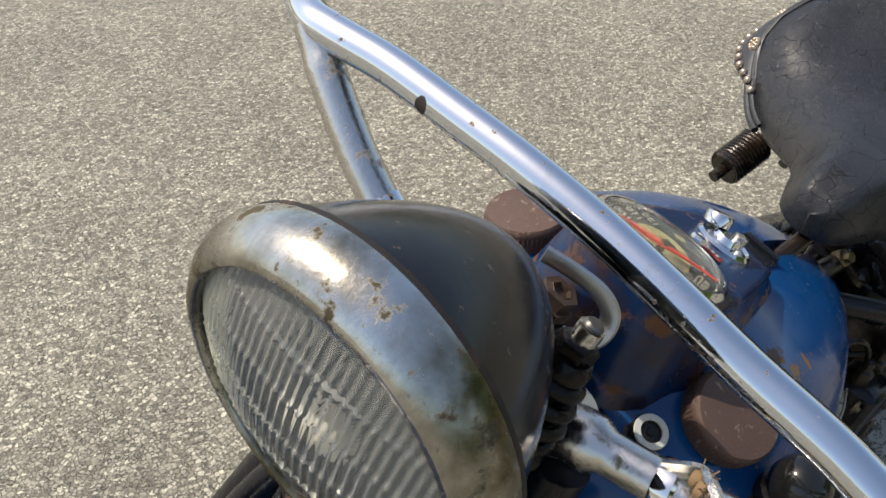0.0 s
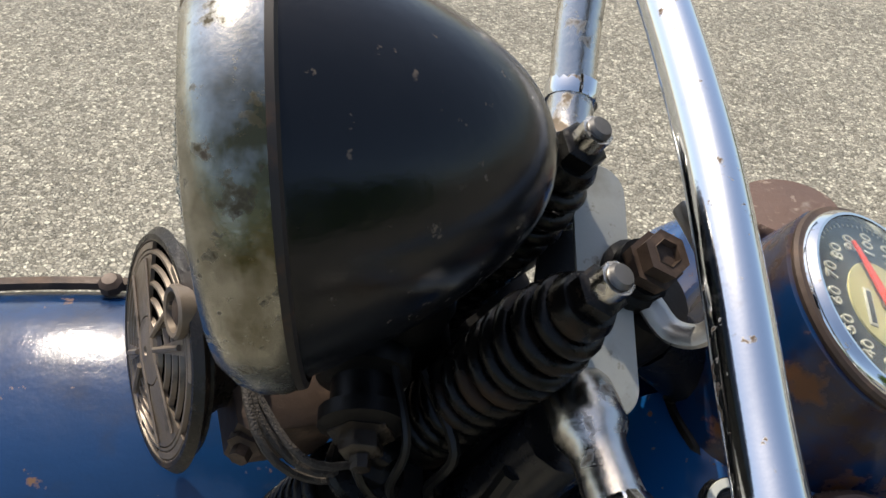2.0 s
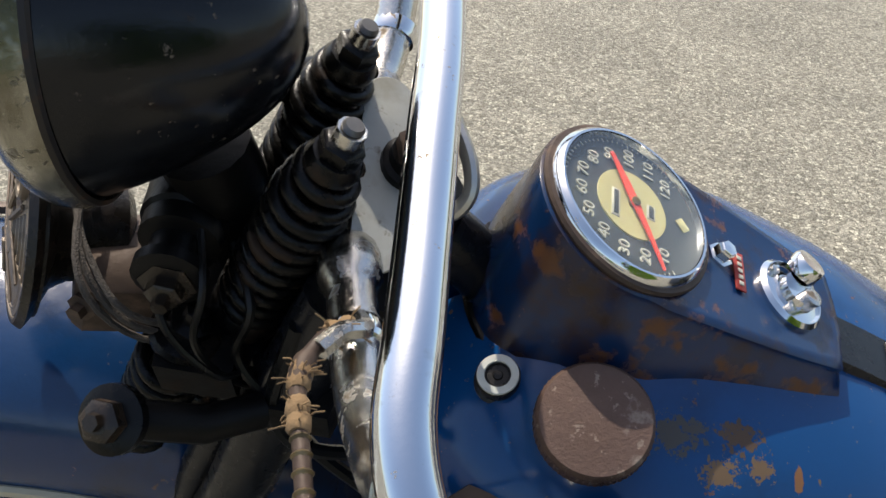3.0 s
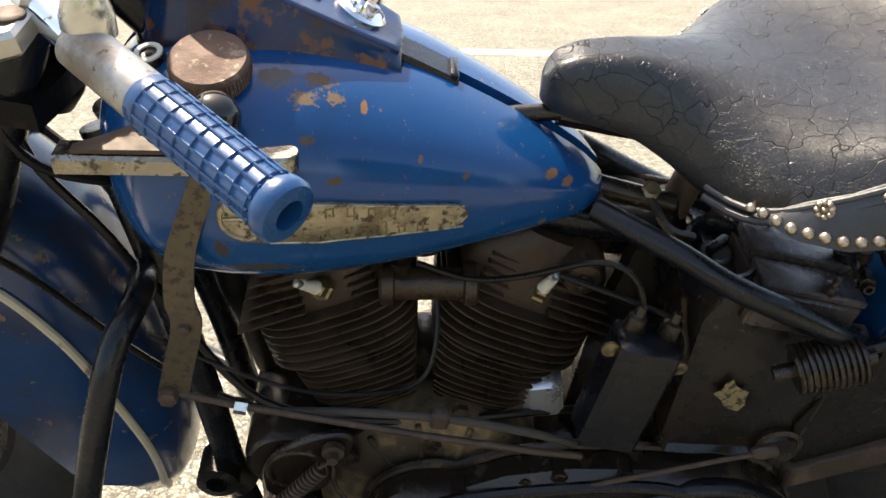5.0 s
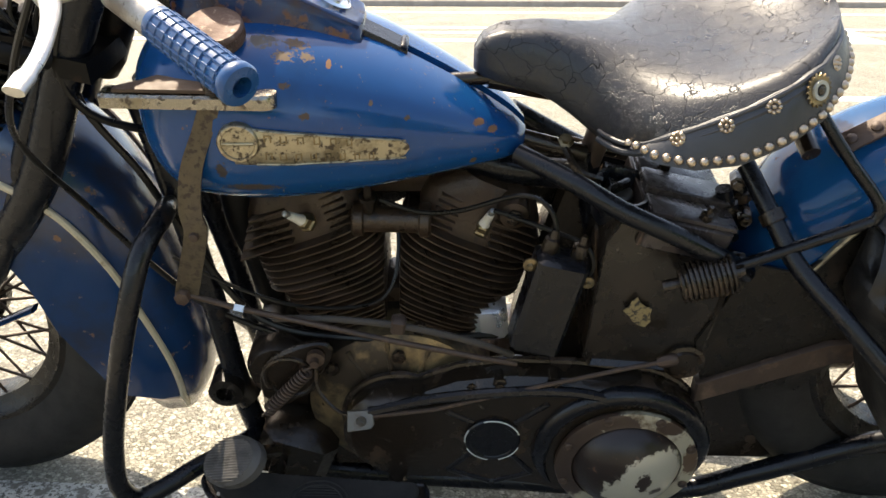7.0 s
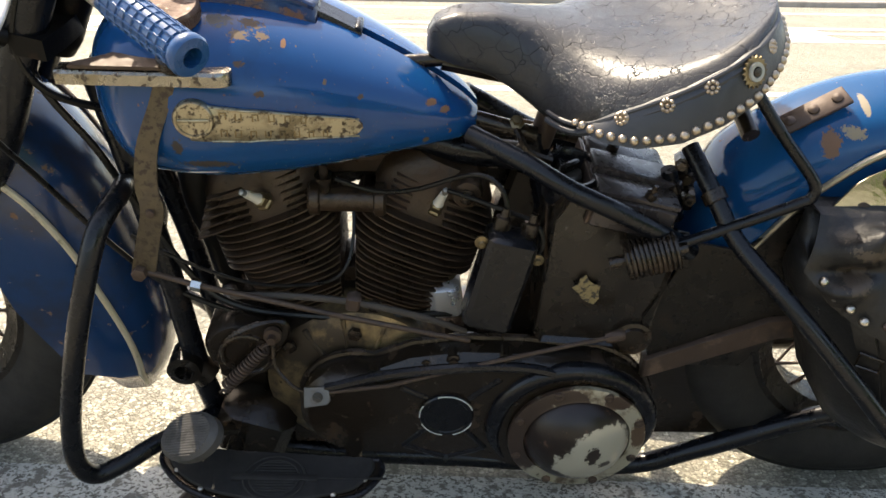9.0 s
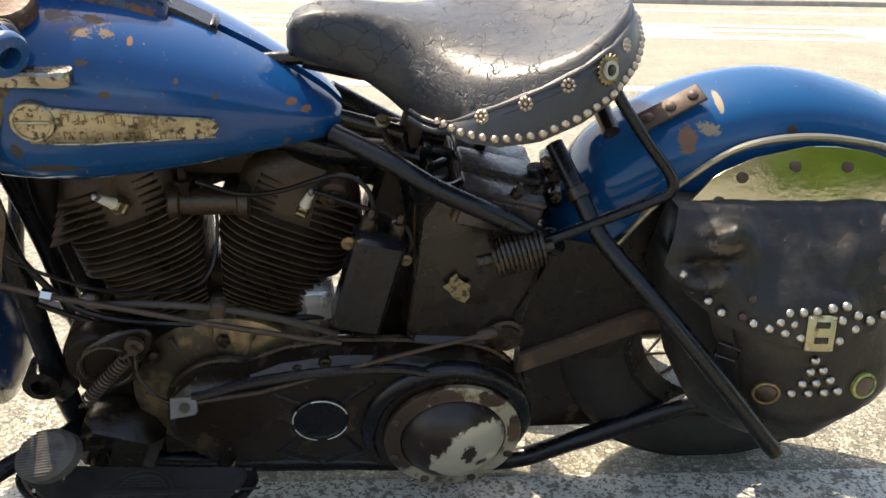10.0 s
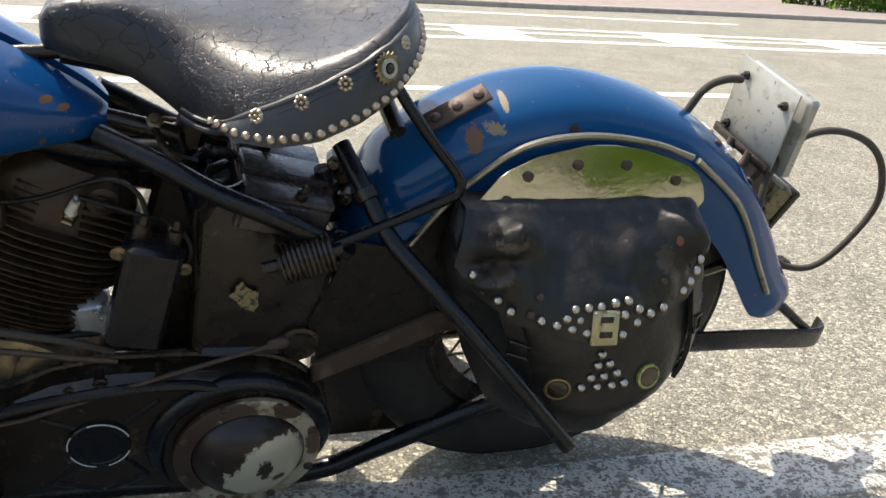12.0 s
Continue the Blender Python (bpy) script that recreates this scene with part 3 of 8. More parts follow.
flat_strip("edge_line", -6, 8, -0.205, -0.032, 0.004, LINE, "worn white painted edge line on asphalt", -0.025)
flat_strip("lane_line", -0.15, 4.20, 4.02, 4.17, 0.004, LINE_FAR, "white painted lane dash", -0.03)
flat_strip("hatch_line", -12, 24, 7.02, 7.20, 0.004, LINE_FAR, "white painted line of a road hatching", 0.02)
flat_strip("hatch_line", -12, 24, 7.78, 7.90, 0.004, LINE_FAR, "white painted line of a road hatching", 0.02)
flat_strip("hatch_line", -12, 24, 8.32, 8.46, 0.004, LINE_FAR, "white painted line of a road hatching", 0.02)
for i in range(-4, 8):
    x0 = 3.2 + i * 2.4
    flat_strip("hatch_block", x0, x0 + 0.75, 7.20, 7.78, 0.004, LINE_FAR, "white painted block between two road lines", 0.02)
    flat_strip("hatch_block", x0 + 0.1, x0 + 0.85, 7.90, 8.32, 0.004, LINE_FAR, "white painted block between two road lines", 0.02)
flat_strip("far_line", -12, 8.7, 10.4, 10.56, 0.004, LINE_FAR, "white painted line near the far kerb", 0.02)
kerb_at = [(-14, 10.9), (6, 11.9), (8.2, 12.35), (13, 12.7), (24, 13.0)]
kerb = Geo()
kerb.rings([[(x, table(x, kerb_at) + y, z) for y, z in ((0, 0), (0.005, 0.07), (0.02, 0.085), (0.16, 0.085), (0.16, 0))] for x in np.linspace(-14, 24, 39)])
tagged(new("kerb", mesh_of(kerb, "kerb", CONCRETE)), "low grey concrete kerb along the road", "kerb", kind="structure")
pv = Geo()
pv.rings([[(x, table(x, kerb_at) + 0.162, 0.08), (x, 60, 0.08)] for x in (-60, -14, -5, 6, 8.2, 13, 24, 60)], closed=False)
tagged(new("pavement", mesh_of(pv, "pavement", PAVING)), "dusty brown pavement behind the kerb", "pavement", kind="structure")


def hedge(name, x0, x1, y0, y1, h, count, size, label, seed):
    """A clipped hedge: dark twig core and many small leaves."""
    rng = random.Random(seed)
    ob = thing(name, label, "hedge", kind="stuff")
    core = Geo()
    for k in range(int((x1 - x0) * 5)):
        x, y = rng.uniform(x0, x1), rng.uniform(y0 + 0.1, y1 - 0.1)
        core.tube([(x, y, 0), (x + rng.uniform(-0.1, 0.1), y, h * 0.5), (x + rng.uniform(-0.2, 0.2), y + rng.uniform(-0.1, 0.1), h * 0.95)], [0.02, 0.014, 0.005], 5)
    part("stems", core, BARK, ob)
    g = Geo()
    vs, fs = [], []
    for k in range(count):
        x, y = rng.uniform(x0, x1), rng.uniform(y0, y1)
        top = h * (0.9 + 0.12 * noise.noise((x * 0.9, y * 0.9, 1.0)) + 0.06 * noise.noise((x * 4, y * 4, 3.0)))
        z = top * (1 - rng.random() ** 1.6)
        bulge = 0.12 * noise.noise((x * 2.2, z * 2.2, 5.0))
        side = rng.random()
        if side < 0.45:
            y = y1 + bulge - rng.random() ** 2 * 0.2
        elif side < 0.7:
            y = y0 - bulge + rng.random() ** 2 * 0.2
        else:
            z = top - rng.random() ** 2 * 0.15
        q = Euler((rng.uniform(0, 6.3), rng.uniform(0, 6.3), rng.uniform(0, 6.3))).to_matrix()
        s = size * rng.uniform(0.6, 1.3)
        k0 = len(vs)
        vs += [Vector((x, y, max(z, 0.03))) + q @ Vector(p) * s for p in ((-1, 0, 0), (-0.2, 0.45, 0.12), (1, 0, 0), (-0.2, -0.45, 0.12))]
        fs.append((k0, k0 + 1, k0 + 2, k0 + 3))
    g.add(vs, fs)
    part("leaves", g, LEAF, ob)
    return ob


hedge("hedge", 14.6, 21.0, 15.6, 17.4, 1.3, 12000, 0.09, "green leafy hedge beyond the far kerb", 3)
hedge("hedge", -6.0, 1.0, -8.0, -7.0, 1.2, 14000, 0.07, "green leafy hedge along the near roadside", 5)
hedge("hedge", 2.95, 9.5, -5.4, -4.2, 3.0, 34000, 0.07, "green leafy hedge along the near roadside", 4)

# ---- motorcycle ----
BODY = Matrix.Translation((0.024, 0.114, -0.140)) @ pose(0, 0, 0, 15.81, 0.60, 1.11) @ Matrix.Diagonal((1.0943, 1.0943, 1.0943, 1))
TO_BODY = BODY.inverted()
bike = thing("motorcycle", "old blue motorcycle with worn paint leaning on its stand", "motorcycle", BODY)
FRONT_TURN = Matrix.Translation((0, 0.060, 0)) @ Matrix.Rotation(radians(11.3), 4, "X")
REAR_TURN = Matrix.Translation((0, 0.040, 0)) @ Matrix.Rotation(radians(15.8), 4, "X")
AXLE_F, AXLE_R = (-0.760, 0, 0.328), (0.80, 0, 0.328)


def axle_point(axle, dx, y, dz):
    """A point by a wheel's axle, in the body's own axes."""
    turn = FRONT_TURN if axle is AXLE_F else REAR_TURN
    return TO_BODY @ turn @ Vector((axle[0] + dx, y, axle[2] + dz))


RAKE = radians(25)
STEER = Matrix.Translation((-0.338, 0, 0.995)) @ Matrix.Rotation(radians(5.8), 4, Vector((math.sin(radians(28)), 0, math.cos(radians(28))))) @ Matrix.Translation((0.338, 0, -0.995))


def S():
    return Geo(STEER)


def mirrored(p):
    return (p[0], -p[1], p[2])


# -- wheels --
def wheel(name, cx, cz, rad, turn, label, width=0.062):
    def place(p):
        return (cx + p[0], p[1], cz + p[2])
    def geo():
        return Geo(turn)
    o = (cx, 0, cz)
    rim_r = rad * 0.62
    w = part(name, geo().lathe([(-0.045, rim_r + 0.012), (-0.047, rim_r - 0.004), (-0.038, rim_r - 0.01), (-0.025, rim_r - 0.03), (0.025, rim_r - 0.03), (0.038, rim_r - 0.01), (0.047, rim_r - 0.004), (0.045, rim_r + 0.012)], o, (0, 1, 0), 56, caps=False), BLACK_FLAT, bike, label)
    prof = []
    tw = width
    for k in range(17):
        a = math.pi * (k / 16) - math.pi / 2
        prof.append((tw * math.sin(a) if abs(math.sin(a)) < 0.999 else tw * math.sin(a), rim_r + 0.005 + (rad - rim_r - 0.005) * abs(math.cos(a)) ** 0.62))
    prof = [(-0.042, rim_r - 0.002), (-0.052, rim_r + 0.018)] + [p for p in prof if p[1] > rim_r + 0.03] + [(0.052, rim_r + 0.018), (0.042, rim_r - 0.002)]
    tyre = part("tyre", geo().lathe(prof, o, (0, 1, 0), 72, caps=False), RUBBER, w, "black rubber tyre")
    ribs = geo()
    for s in (-0.03, -0.012, 0.012, 0.03):
        rr = rim_r + 0.005 + (rad - rim_r - 0.005) * math.cos(math.asin(s / tw)) ** 0.62
        ribs.lathe([(s - 0.005, rr - 0.004), (s - 0.004, rr + 0.004), (s + 0.004, rr + 0.004), (s + 0.005, rr - 0.004)], o, (0, 1, 0), 72, caps=False)
    part("tread", ribs, RUBBER, w)
    part("hub", geo().lathe([(-0.075, 0.012), (-0.075, 0.022), (-0.055, 0.026), (-0.054, 0.052), (-0.046, 0.052), (-0.044, 0.034), (0.044, 0.034), (0.046, 0.075), (0.066, 0.075), (0.068, 0.02), (0.08, 0.018), (0.08, 0.01)], o, (0, 1, 0), 32), BLACK_FLAT, w)
    for k in range(36):
        a = 2 * math.pi * k / 36
        lean = (0.75 if k % 4 < 2 else -0.75)
        side = -1 if k % 2 else 1
        h = 0.047
        p = place((h * math.cos(a + lean), side * 0.05, h * math.sin(a + lean)))
        q = place(((rim_r - 0.024) * math.cos(a), side * 0.012, (rim_r - 0.024) * math.sin(a)))
        part("spoke", geo().tube([p, q], 0.0026, 6), RUSTY, w)
    return w


wheel("front_wheel", AXLE_F[0], AXLE_F[2], 0.328, TO_BODY @ FRONT_TURN, "black spoked front wheel with a wide tyre")
wheel("rear_wheel", AXLE_R[0], AXLE_R[2], 0.328, TO_BODY @ REAR_TURN, "black spoked rear wheel with a wide tyre")


# -- fenders --
def fender_shell(turn, crown, centre, half, skirt, thick=0.004, cuts=13):
    """A domed guard along the crown line, with straight skirts down its sides."""
    g = Geo(turn)
    line = curve([(x, 0, z) for x, z in crown], 6)
    c = Vector((centre[0], 0, centre[1]))
    outer, inner = [], []
    for i, p in enumerate(line):
        a, b = line[max(0, i - 1)], line[min(len(line) - 1, i + 1)]
        d = (b - a).normalized()
        nrm = Vector((-d.z, 0, d.x))
        if nrm.dot(p - c) < 0:
            nrm = -nrm
        s = table(i / (len(line) - 1), skirt)
        hw = table(i / (len(line) - 1), half)
        row = []
        for k in range(cuts):
            u = -1 + 2 * k / (cuts - 1)
            row.append((u * hw if abs(u) < 1 else u * hw, -hw * 0.62 * (1 - math.sqrt(max(0, 1 - min(1, abs(u)) ** 2.4)))))
        full = [(-hw, -hw * 0.62 - s)] + [(-hw, -hw * 0.62 - s * 0.45)] + row + [(hw, -hw * 0.62 - s * 0.45), (hw, -hw * 0.62 - s)]
        outer.append([p + Vector((0, y, 0)) + nrm * h for y, h in full])
        inner.append([p + Vector((0, y * (1 - thick / hw), 0)) + nrm * (h - (thick if k not in (0, len(full) - 1) else 0)) for k, (y, h) in enumerate(full)])
    rings = [o + list(reversed(q)) for o, q in zip(outer, inner)]
    g.rings(rings, closed=True, caps=True)
    return g, outer


FRONT_CROWN = [(-1.10, 0.46), (-1.06, 0.60), (-0.97, 0.73), (-0.84, 0.81), (-0.72, 0.835), (-0.60, 0.832), (-0.50, 0.795), (-0.42, 0.72), (-0.372, 0.62), (-0.347, 0.51), (-0.333, 0.41), (-0.338, 0.33), (-0.362, 0.272)]
g, fo = fender_shell(STEER, FRONT_CROWN, (-0.72, 0.40), [(0, 0.07), (0.12, 0.10), (0.92, 0.10), (1, 0.07)], [(0, 0.02), (0.2, 0.075), (0.5, 0.11), (0.75, 0.105), (0.93, 0.055), (1, 0.01)])
front_fender = part("front_fender", g, BLUE_SHADED, bike, "wide blue front fender with scratched paint")
stripe = S()
for side in (1, -2):
    step = 1 if side == 1 else -1
    pts = []
    for i in range(8, len(fo) - 2):
        k = 1 + 2.0 * (i / len(fo)) ** 1.5
        j, w = int(k), k - int(k)
        p = fo[i][side + step * (j - 1)].lerp(fo[i][side + step * j], w)
        pts.append(p + Vector((0.001, -0.002 * step, 0.001)))
    stripe.tube(pts, 0.0048, 8)
part("trim_stripe", stripe, CREAM, front_fender, "cream painted fender stripe")
part("fender_rib", S().tube([fo[i][-4] + Vector((0, 0.004, 0.004)) for i in range(10, 50)], 0.005, 6), RUSTY, front_fender)
for i in (28, 36):
    part("bolt", S().lathe([(0, 0.008), (0.006, 0.008), (0.009, 0.005)], fo[i][-4] + Vector((0, 0.0, 0.006)), (0, 0.2, 1), 8), RUSTY, front_fender)
for s in (-1, 1):
    part("fender_stay", Geo().tube(curve([axle_point(AXLE_F, 0, 0.095 * s, 0), axle_point(AXLE_F, 0.11, 0.105 * s, 0.03), axle_point(AXLE_F, 0.21, 0.108 * s, 0.075)], 5), 0.011, 8, flat=0.35), BLUE_SHADED, front_fender)

RF = Matrix.Translation((-0.005, -0.026, -0.013))
REAR_CROWN = [(0.385, 0.47), (0.378, 0.58), (0.409, 0.695), (0.447, 0.745), (0.513, 0.791), (0.583, 0.818), (0.659, 0.829), (0.743, 0.820), (0.841, 0.791), (0.925, 0.743), (1.000, 0.676), (1.055, 0.608), (1.092, 0.556), (1.120, 0.522), (1.142, 0.500)]
g, ro_ = fender_shell(RF, REAR_CROWN, (0.71, 0.36), [(0, 0.085), (0.93, 0.085), (0.97, 0.078), (1, 0.060)], [(0, 0.06), (0.2, 0.10), (0.55, 0.085), (0.68, 0.050), (0.80, 0.044), (0.90, 0.040), (0.96, 0.014), (1, 0.0005)])
rear_fender = part("rear_fender", g, BLUE_REAR, bike, "blue rear fender with rust patches")
for y in (-0.1135, 0.0615):
    for line in ([(0.455, 0.62), (0.49, 0.675), (0.524, 0.715), (0.581, 0.760), (0.661, 0.776), (0.753, 0.767), (0.823, 0.746)], [(0.833, 0.741), (0.917, 0.679), (0.965, 0.622), (1.002, 0.568), (1.045, 0.508)]):
        part("trim_stripe", Geo().tube(curve([(x, y, z) for x, z in line], 6), 0.0046, 8), TRIM_METAL, rear_fender, "tarnished metal fender trim strip")
rivet_mesh = mesh_of(Geo().lathe([(0, 0.007), (0.002, 0.0065), (0.004, 0.003)], (0, 0, 0), (0, 0, 1), 10), "rivet", RUSTY)
for i, k in ((52, 5), (58, 5), (62, 5), (62, 8), (66, 6)):
    p = ro_[i][k]
    piece("rivet", rivet_mesh, RF @ axes(p, (1, 0, 0), (p - Vector((0.7, 0, 0.4)))), rear_fender)
for y in (-0.03, 0.03):
    part("hinge", Geo(RF).tube([Vector((0.925, y - 0.012, 0.738)), Vector((0.925, y + 0.012, 0.738))], 0.008, 8), CHROME_WORN, rear_fender)


# -- fuel tanks --
TOP = [(-0.342, 0.835), (-0.335, 0.862), (-0.31, 0.888), (-0.27, 0.903), (-0.21, 0.905), (-0.14, 0.889), (-0.06, 0.859), (0.01, 0.823), (0.06, 0.793), (0.09, 0.772), (0.106, 0.755)]
LOW = [(-0.342, 0.80), (-0.335, 0.77), (-0.315, 0.722), (-0.28, 0.700), (-0.2, 0.695), (-0.1, 0.704), (0.0, 0.718), (0.06, 0.724), (0.09, 0.726), (0.106, 0.732)]
WIDE = [(-0.342, 0.045), (-0.336, 0.085), (-0.32, 0.118), (-0.29, 0.145), (-0.23, 0.159), (-0.15, 0.155), (-0.06, 0.130), (0.0, 0.106), (0.05, 0.080), (0.085, 0.058), (0.1, 0.042), (0.106, 0.028)]


def tank_point(x, q):
    """q: 0 at the inner top edge, 1 at the widest line, 2 at the inner bottom edge."""
    t, lo, w = table(x, TOP), table(x, LOW), table(x, WIDE)
    mid = lo + (t - lo) * 0.50
    inner = 0.010
    if q <= 1:
        a = q * math.pi / 2
        return (x, -(inner + (w - inner) * math.sin(a) ** 0.86), mid + (t - mid) * math.cos(a) ** 0.80)
    a = (q - 1) * math.pi / 2
    return (x, -(inner + (w - inner) * math.cos(a) ** 0.62), mid - (mid - lo) * math.sin(a) ** 0.70)


def tank_normal(x, q):
    a, b = Vector(tank_point(x + 0.004, q)) - Vector(tank_point(x - 0.004, q)), Vector(tank_point(x, q + 0.02)) - Vector(tank_point(x, q - 0.02))
    n = a.cross(b).normalized()
    return n if n.y < 0 or n.z > 0.9 else -n


def smooth_rows(rows, times=2):
    for _ in range(times):
        rows = [rows[0]] + [[a * 0.25 + b * 0.5 + c * 0.25 for a, b, c in zip(p, q, r)] for p, q, r in zip(rows, rows[1:], rows[2:])] + [rows[-1]]
    return rows


def tank_geo(sign):
    xs = [-0.342 + 0.448 * (0.5 - 0.5 * math.cos(math.pi * i / 54)) for i in range(55)]
    rows = [[Vector(tank_point(x, 2 * k / 34)) for k in range(35)] for x in xs]
    rows = smooth_rows(rows, 3)
    rows = [[Vector((p.x, sign * p.y, p.z)) for p in r] for r in rows]
    return Geo().rings(rows, closed=True, caps=True)


tank_left = part("fuel_tank", tank_geo(1), BLUE, bike, "blue fuel tank half with chipped paint", 60)
tank_right = part("fuel_tank", tank_geo(-1), BLUE, bike, "blue fuel tank half with chipped paint", 60)


def filler_cap(at, n, parent, name, r):
    part(name, Geo().lathe([(-0.012, r * 0.8), (0.004, r * 0.82), (0.004, r * 0.97), (0.007, r), (0.019, r), (0.022, r * 0.985), (0.024, r * 0.93), (0.0248, r * 0.5), (0.0252, 0.0005)], at, n, 48), CAP, parent, "rusty brown round fuel filler cap")
    m = axes(at, (1, 0, 0), n)
    g = Geo()
    for k in range(60):
        a = 2 * math.pi * k / 60
        g.tube([m @ Vector((r * math.cos(a), r * math.sin(a), 0.0085)), m @ Vector((r * math.cos(a), r * math.sin(a), 0.018))], 0.0007, 4)
    part("knurl", g, CAP, parent)


CAP_AT, CAP_N = Vector((-0.233, -0.092, 0.887)), Vector((-0.02, -0.30, 0.95))
filler_cap(CAP_AT, CAP_N, tank_left, "filler_cap", 0.0312)
filler_cap(Vector((-0.233, 0.099, 0.884)), Vector((-0.02, 0.30, 0.95)), tank_right, "filler_cap", 0.0312)
o, d = Vector((-0.284, -0.070, 0.885)), Vector((-0.10, -0.22, 0.95)).normalized()
part("oil_cap", Geo().lathe([(-0.012, 0.014), (0.004, 0.014), (0.005, 0.012), (0.013, 0.0125), (0.0145, 0.0115), (0.0145, 0.0065), (0.0135, 0.006), (0.0135, 0.003), (0.0145, 0.0025), (0.0148, 0.0005)], o, d, 28), BLACK_FLAT, tank_left, "small black oil cap with a pale ring")
part("pale_ring", Geo().lathe([(0.0144, 0.0118), (0.0158, 0.0114), (0.0158, 0.0075), (0.0144, 0.0072)], o, d, 28, caps=False), FIBRE, tank_left)


def on_tank(x, q, lift, sign=1):
    p = Vector(tank_point(x, q)) + tank_normal(x, q) * lift
    return Vector((p.x, sign * p.y, p.z))


def badge(parent, sign):
    g = Geo()
    rows = []
    for i in range(33):
        s = i / 32
        x = -0.213 + 0.182 * s
        h = 0.080 * (1 - 0.32 * s)
        if s > 0.92:
            h *= math.sqrt(max(0.06, 1 - ((s - 0.92) / 0.08) ** 2))
        qc = 0.985
        top = [on_tank(x, qc - h, e, sign) for e in (-0.003, 0.003)]
        row = [top[0], top[1], on_tank(x, qc - h * 0.85, 0.0045, sign), on_tank(x, qc, 0.0045, sign), on_tank(x, qc + h * 0.85, 0.0045, sign), on_tank(x, qc + h, 0.003, sign), on_tank(x, qc + h, -0.003, sign)]
        rows.append(row)
    g.rings(rows, closed=True, caps=True)
    b = part("tank_badge", g, BADGE, parent, "long pitted metal tank badge")
    p, n = on_tank(-0.207, 0.985, 0.001, sign), tank_normal(-0.207, 0.985)
    n = Vector((n.x, sign * n.y, n.z))
    part("badge_disc", Geo().lathe([(-0.004, 0.022), (0.004, 0.0222), (0.0065, 0.0205), (0.0065, 0.0178), (0.005, 0.017), (0.005, 0.0005)], p, n, 36), BADGE, parent)
    m = axes(p, (1, 0, 0), n)
    part("badge_bar", Geo().box((0.034, 0.003, 0.003), m @ pose(0, 0, 0.006), 0.001), BADGE, parent)
    bars = Geo()
    for row, y in ((0, 0.030), (1, -0.032)):
        for k in range(6 if row == 0 else 8):
            x = -0.176 + (0.0165 if row == 0 else 0.0150) * k
            w = 0.0075 - 0.0003 * k
            c, nn = on_tank(x, 0.985 - y, 0.0045, sign), tank_normal(x, 0.985)
            at = axes(c, (1, 0, 0), Vector((nn.x, sign * nn.y, nn.z)))
            for dx, dy, bw, bh in ((-w * 0.42, 0, 0.0016, 0.0085), (w * 0.42, 0, 0.0016, 0.0085), (0, 0.0035 * (-1) ** k, w, 0.0016)):
                bars.box((bw, bh, 0.0014), at @ Matrix.Translation((dx, dy, 0)), 0.0004)
    part("badge_relief", bars, BRASS, b, "worn dark relief strokes on the badge")
    edge = Geo()
    for q in (-1, 1):
        edge.tube([on_tank(-0.190 + 0.155 * i / 20, 0.985 + q * 0.074 * (1 - 0.32 * (0.023 + 0.155 * i / 20) / 0.182), 0.0045, sign) for i in range(21)], 0.0011, 6)
    islands("badge_edge", edge, BADGE, b)


badge(tank_left, 1)
badge(tank_right, -1)

# -- dash console with speedometer --
TILT = radians(28)
DN = Vector((math.sin(TILT), 0, math.cos(TILT)))
DS = Vector((math.cos(TILT), 0, -math.sin(TILT)))
DC = Vector((-0.2265, 0.004, 0.9595))
DK = 0.93


def dash_outline(grow, drop, flare=0.0):
    """Teardrop in the dial's plane: round in front, tapering to the rear."""
    pts = []
    for k in range(48):
        a = 2 * math.pi * k / 48
        if math.cos(a) < 0.35:
            s, w = (0.053 + grow) * math.cos(a), (0.053 + grow) * math.sin(a)
        else:
            t = (math.cos(a) - 0.35) / 0.65
            s = 0.0196 + (0.158 + grow - 0.0196) * (1 - (1 - t) ** 1.25)
            side = 1 if math.sin(a) > 0 else -1
            w = side * (0.0525 + grow - (0.0525 - 0.030) * (1 - (1 - t) ** 0.9) if t < 0.985 else 0.012)
            w = side * min(abs(w), 0.9)
        pts.append(DC + DS * s + Vector((0, w, 0)) - DN * drop)
    return pts


def dash_base(lift):
    out = []
    for p in dash_outline(0.012, 0.004):
        x = min(max(p.x - 0.004, -0.335), -0.075)
        y = p.y * (1.16 if p.x < -0.2 else 1.08)
        z = table(x, TOP) - 0.010 - max(0, abs(y) - 0.04) * 0.5 + lift
        out.append(Vector((x - (0.02 if x < -0.26 else 0), y, z)))
    return out


top0, base = dash_outline(0.0, 0.0), dash_base(0.0)
rows = [base, [a * 0.9 + b * 0.1 + (b - a).normalized() * 0.001 for a, b in zip(base, top0)]]
for s in (0.3, 0.55, 0.8):
    rows.append([a * (1 - s) + b * s for a, b in zip(base, dash_outline(0.002 + 0.006 * (1 - s), 0.004))])
rows += [dash_outline(0.003, 0.006), dash_outline(0.003, 0.002), dash_outline(0.0005, 0.0), dash_outline(-0.003, 0.0005)]
for r in rows:
    for p in r:
        p.y = max(-0.11, min(0.11, p.y))
dash = part("dash_console", Geo().rings(rows), BLUE_WORN, bike, "worn blue and rust-brown dash console on the tanks", 50)
part("console_lip", Geo().tube(base, 0.0032, 6, loop=True), BLACK_FLAT, dash)


def shrunk(profile):
    return [(a, r * DK) for a, r in profile]


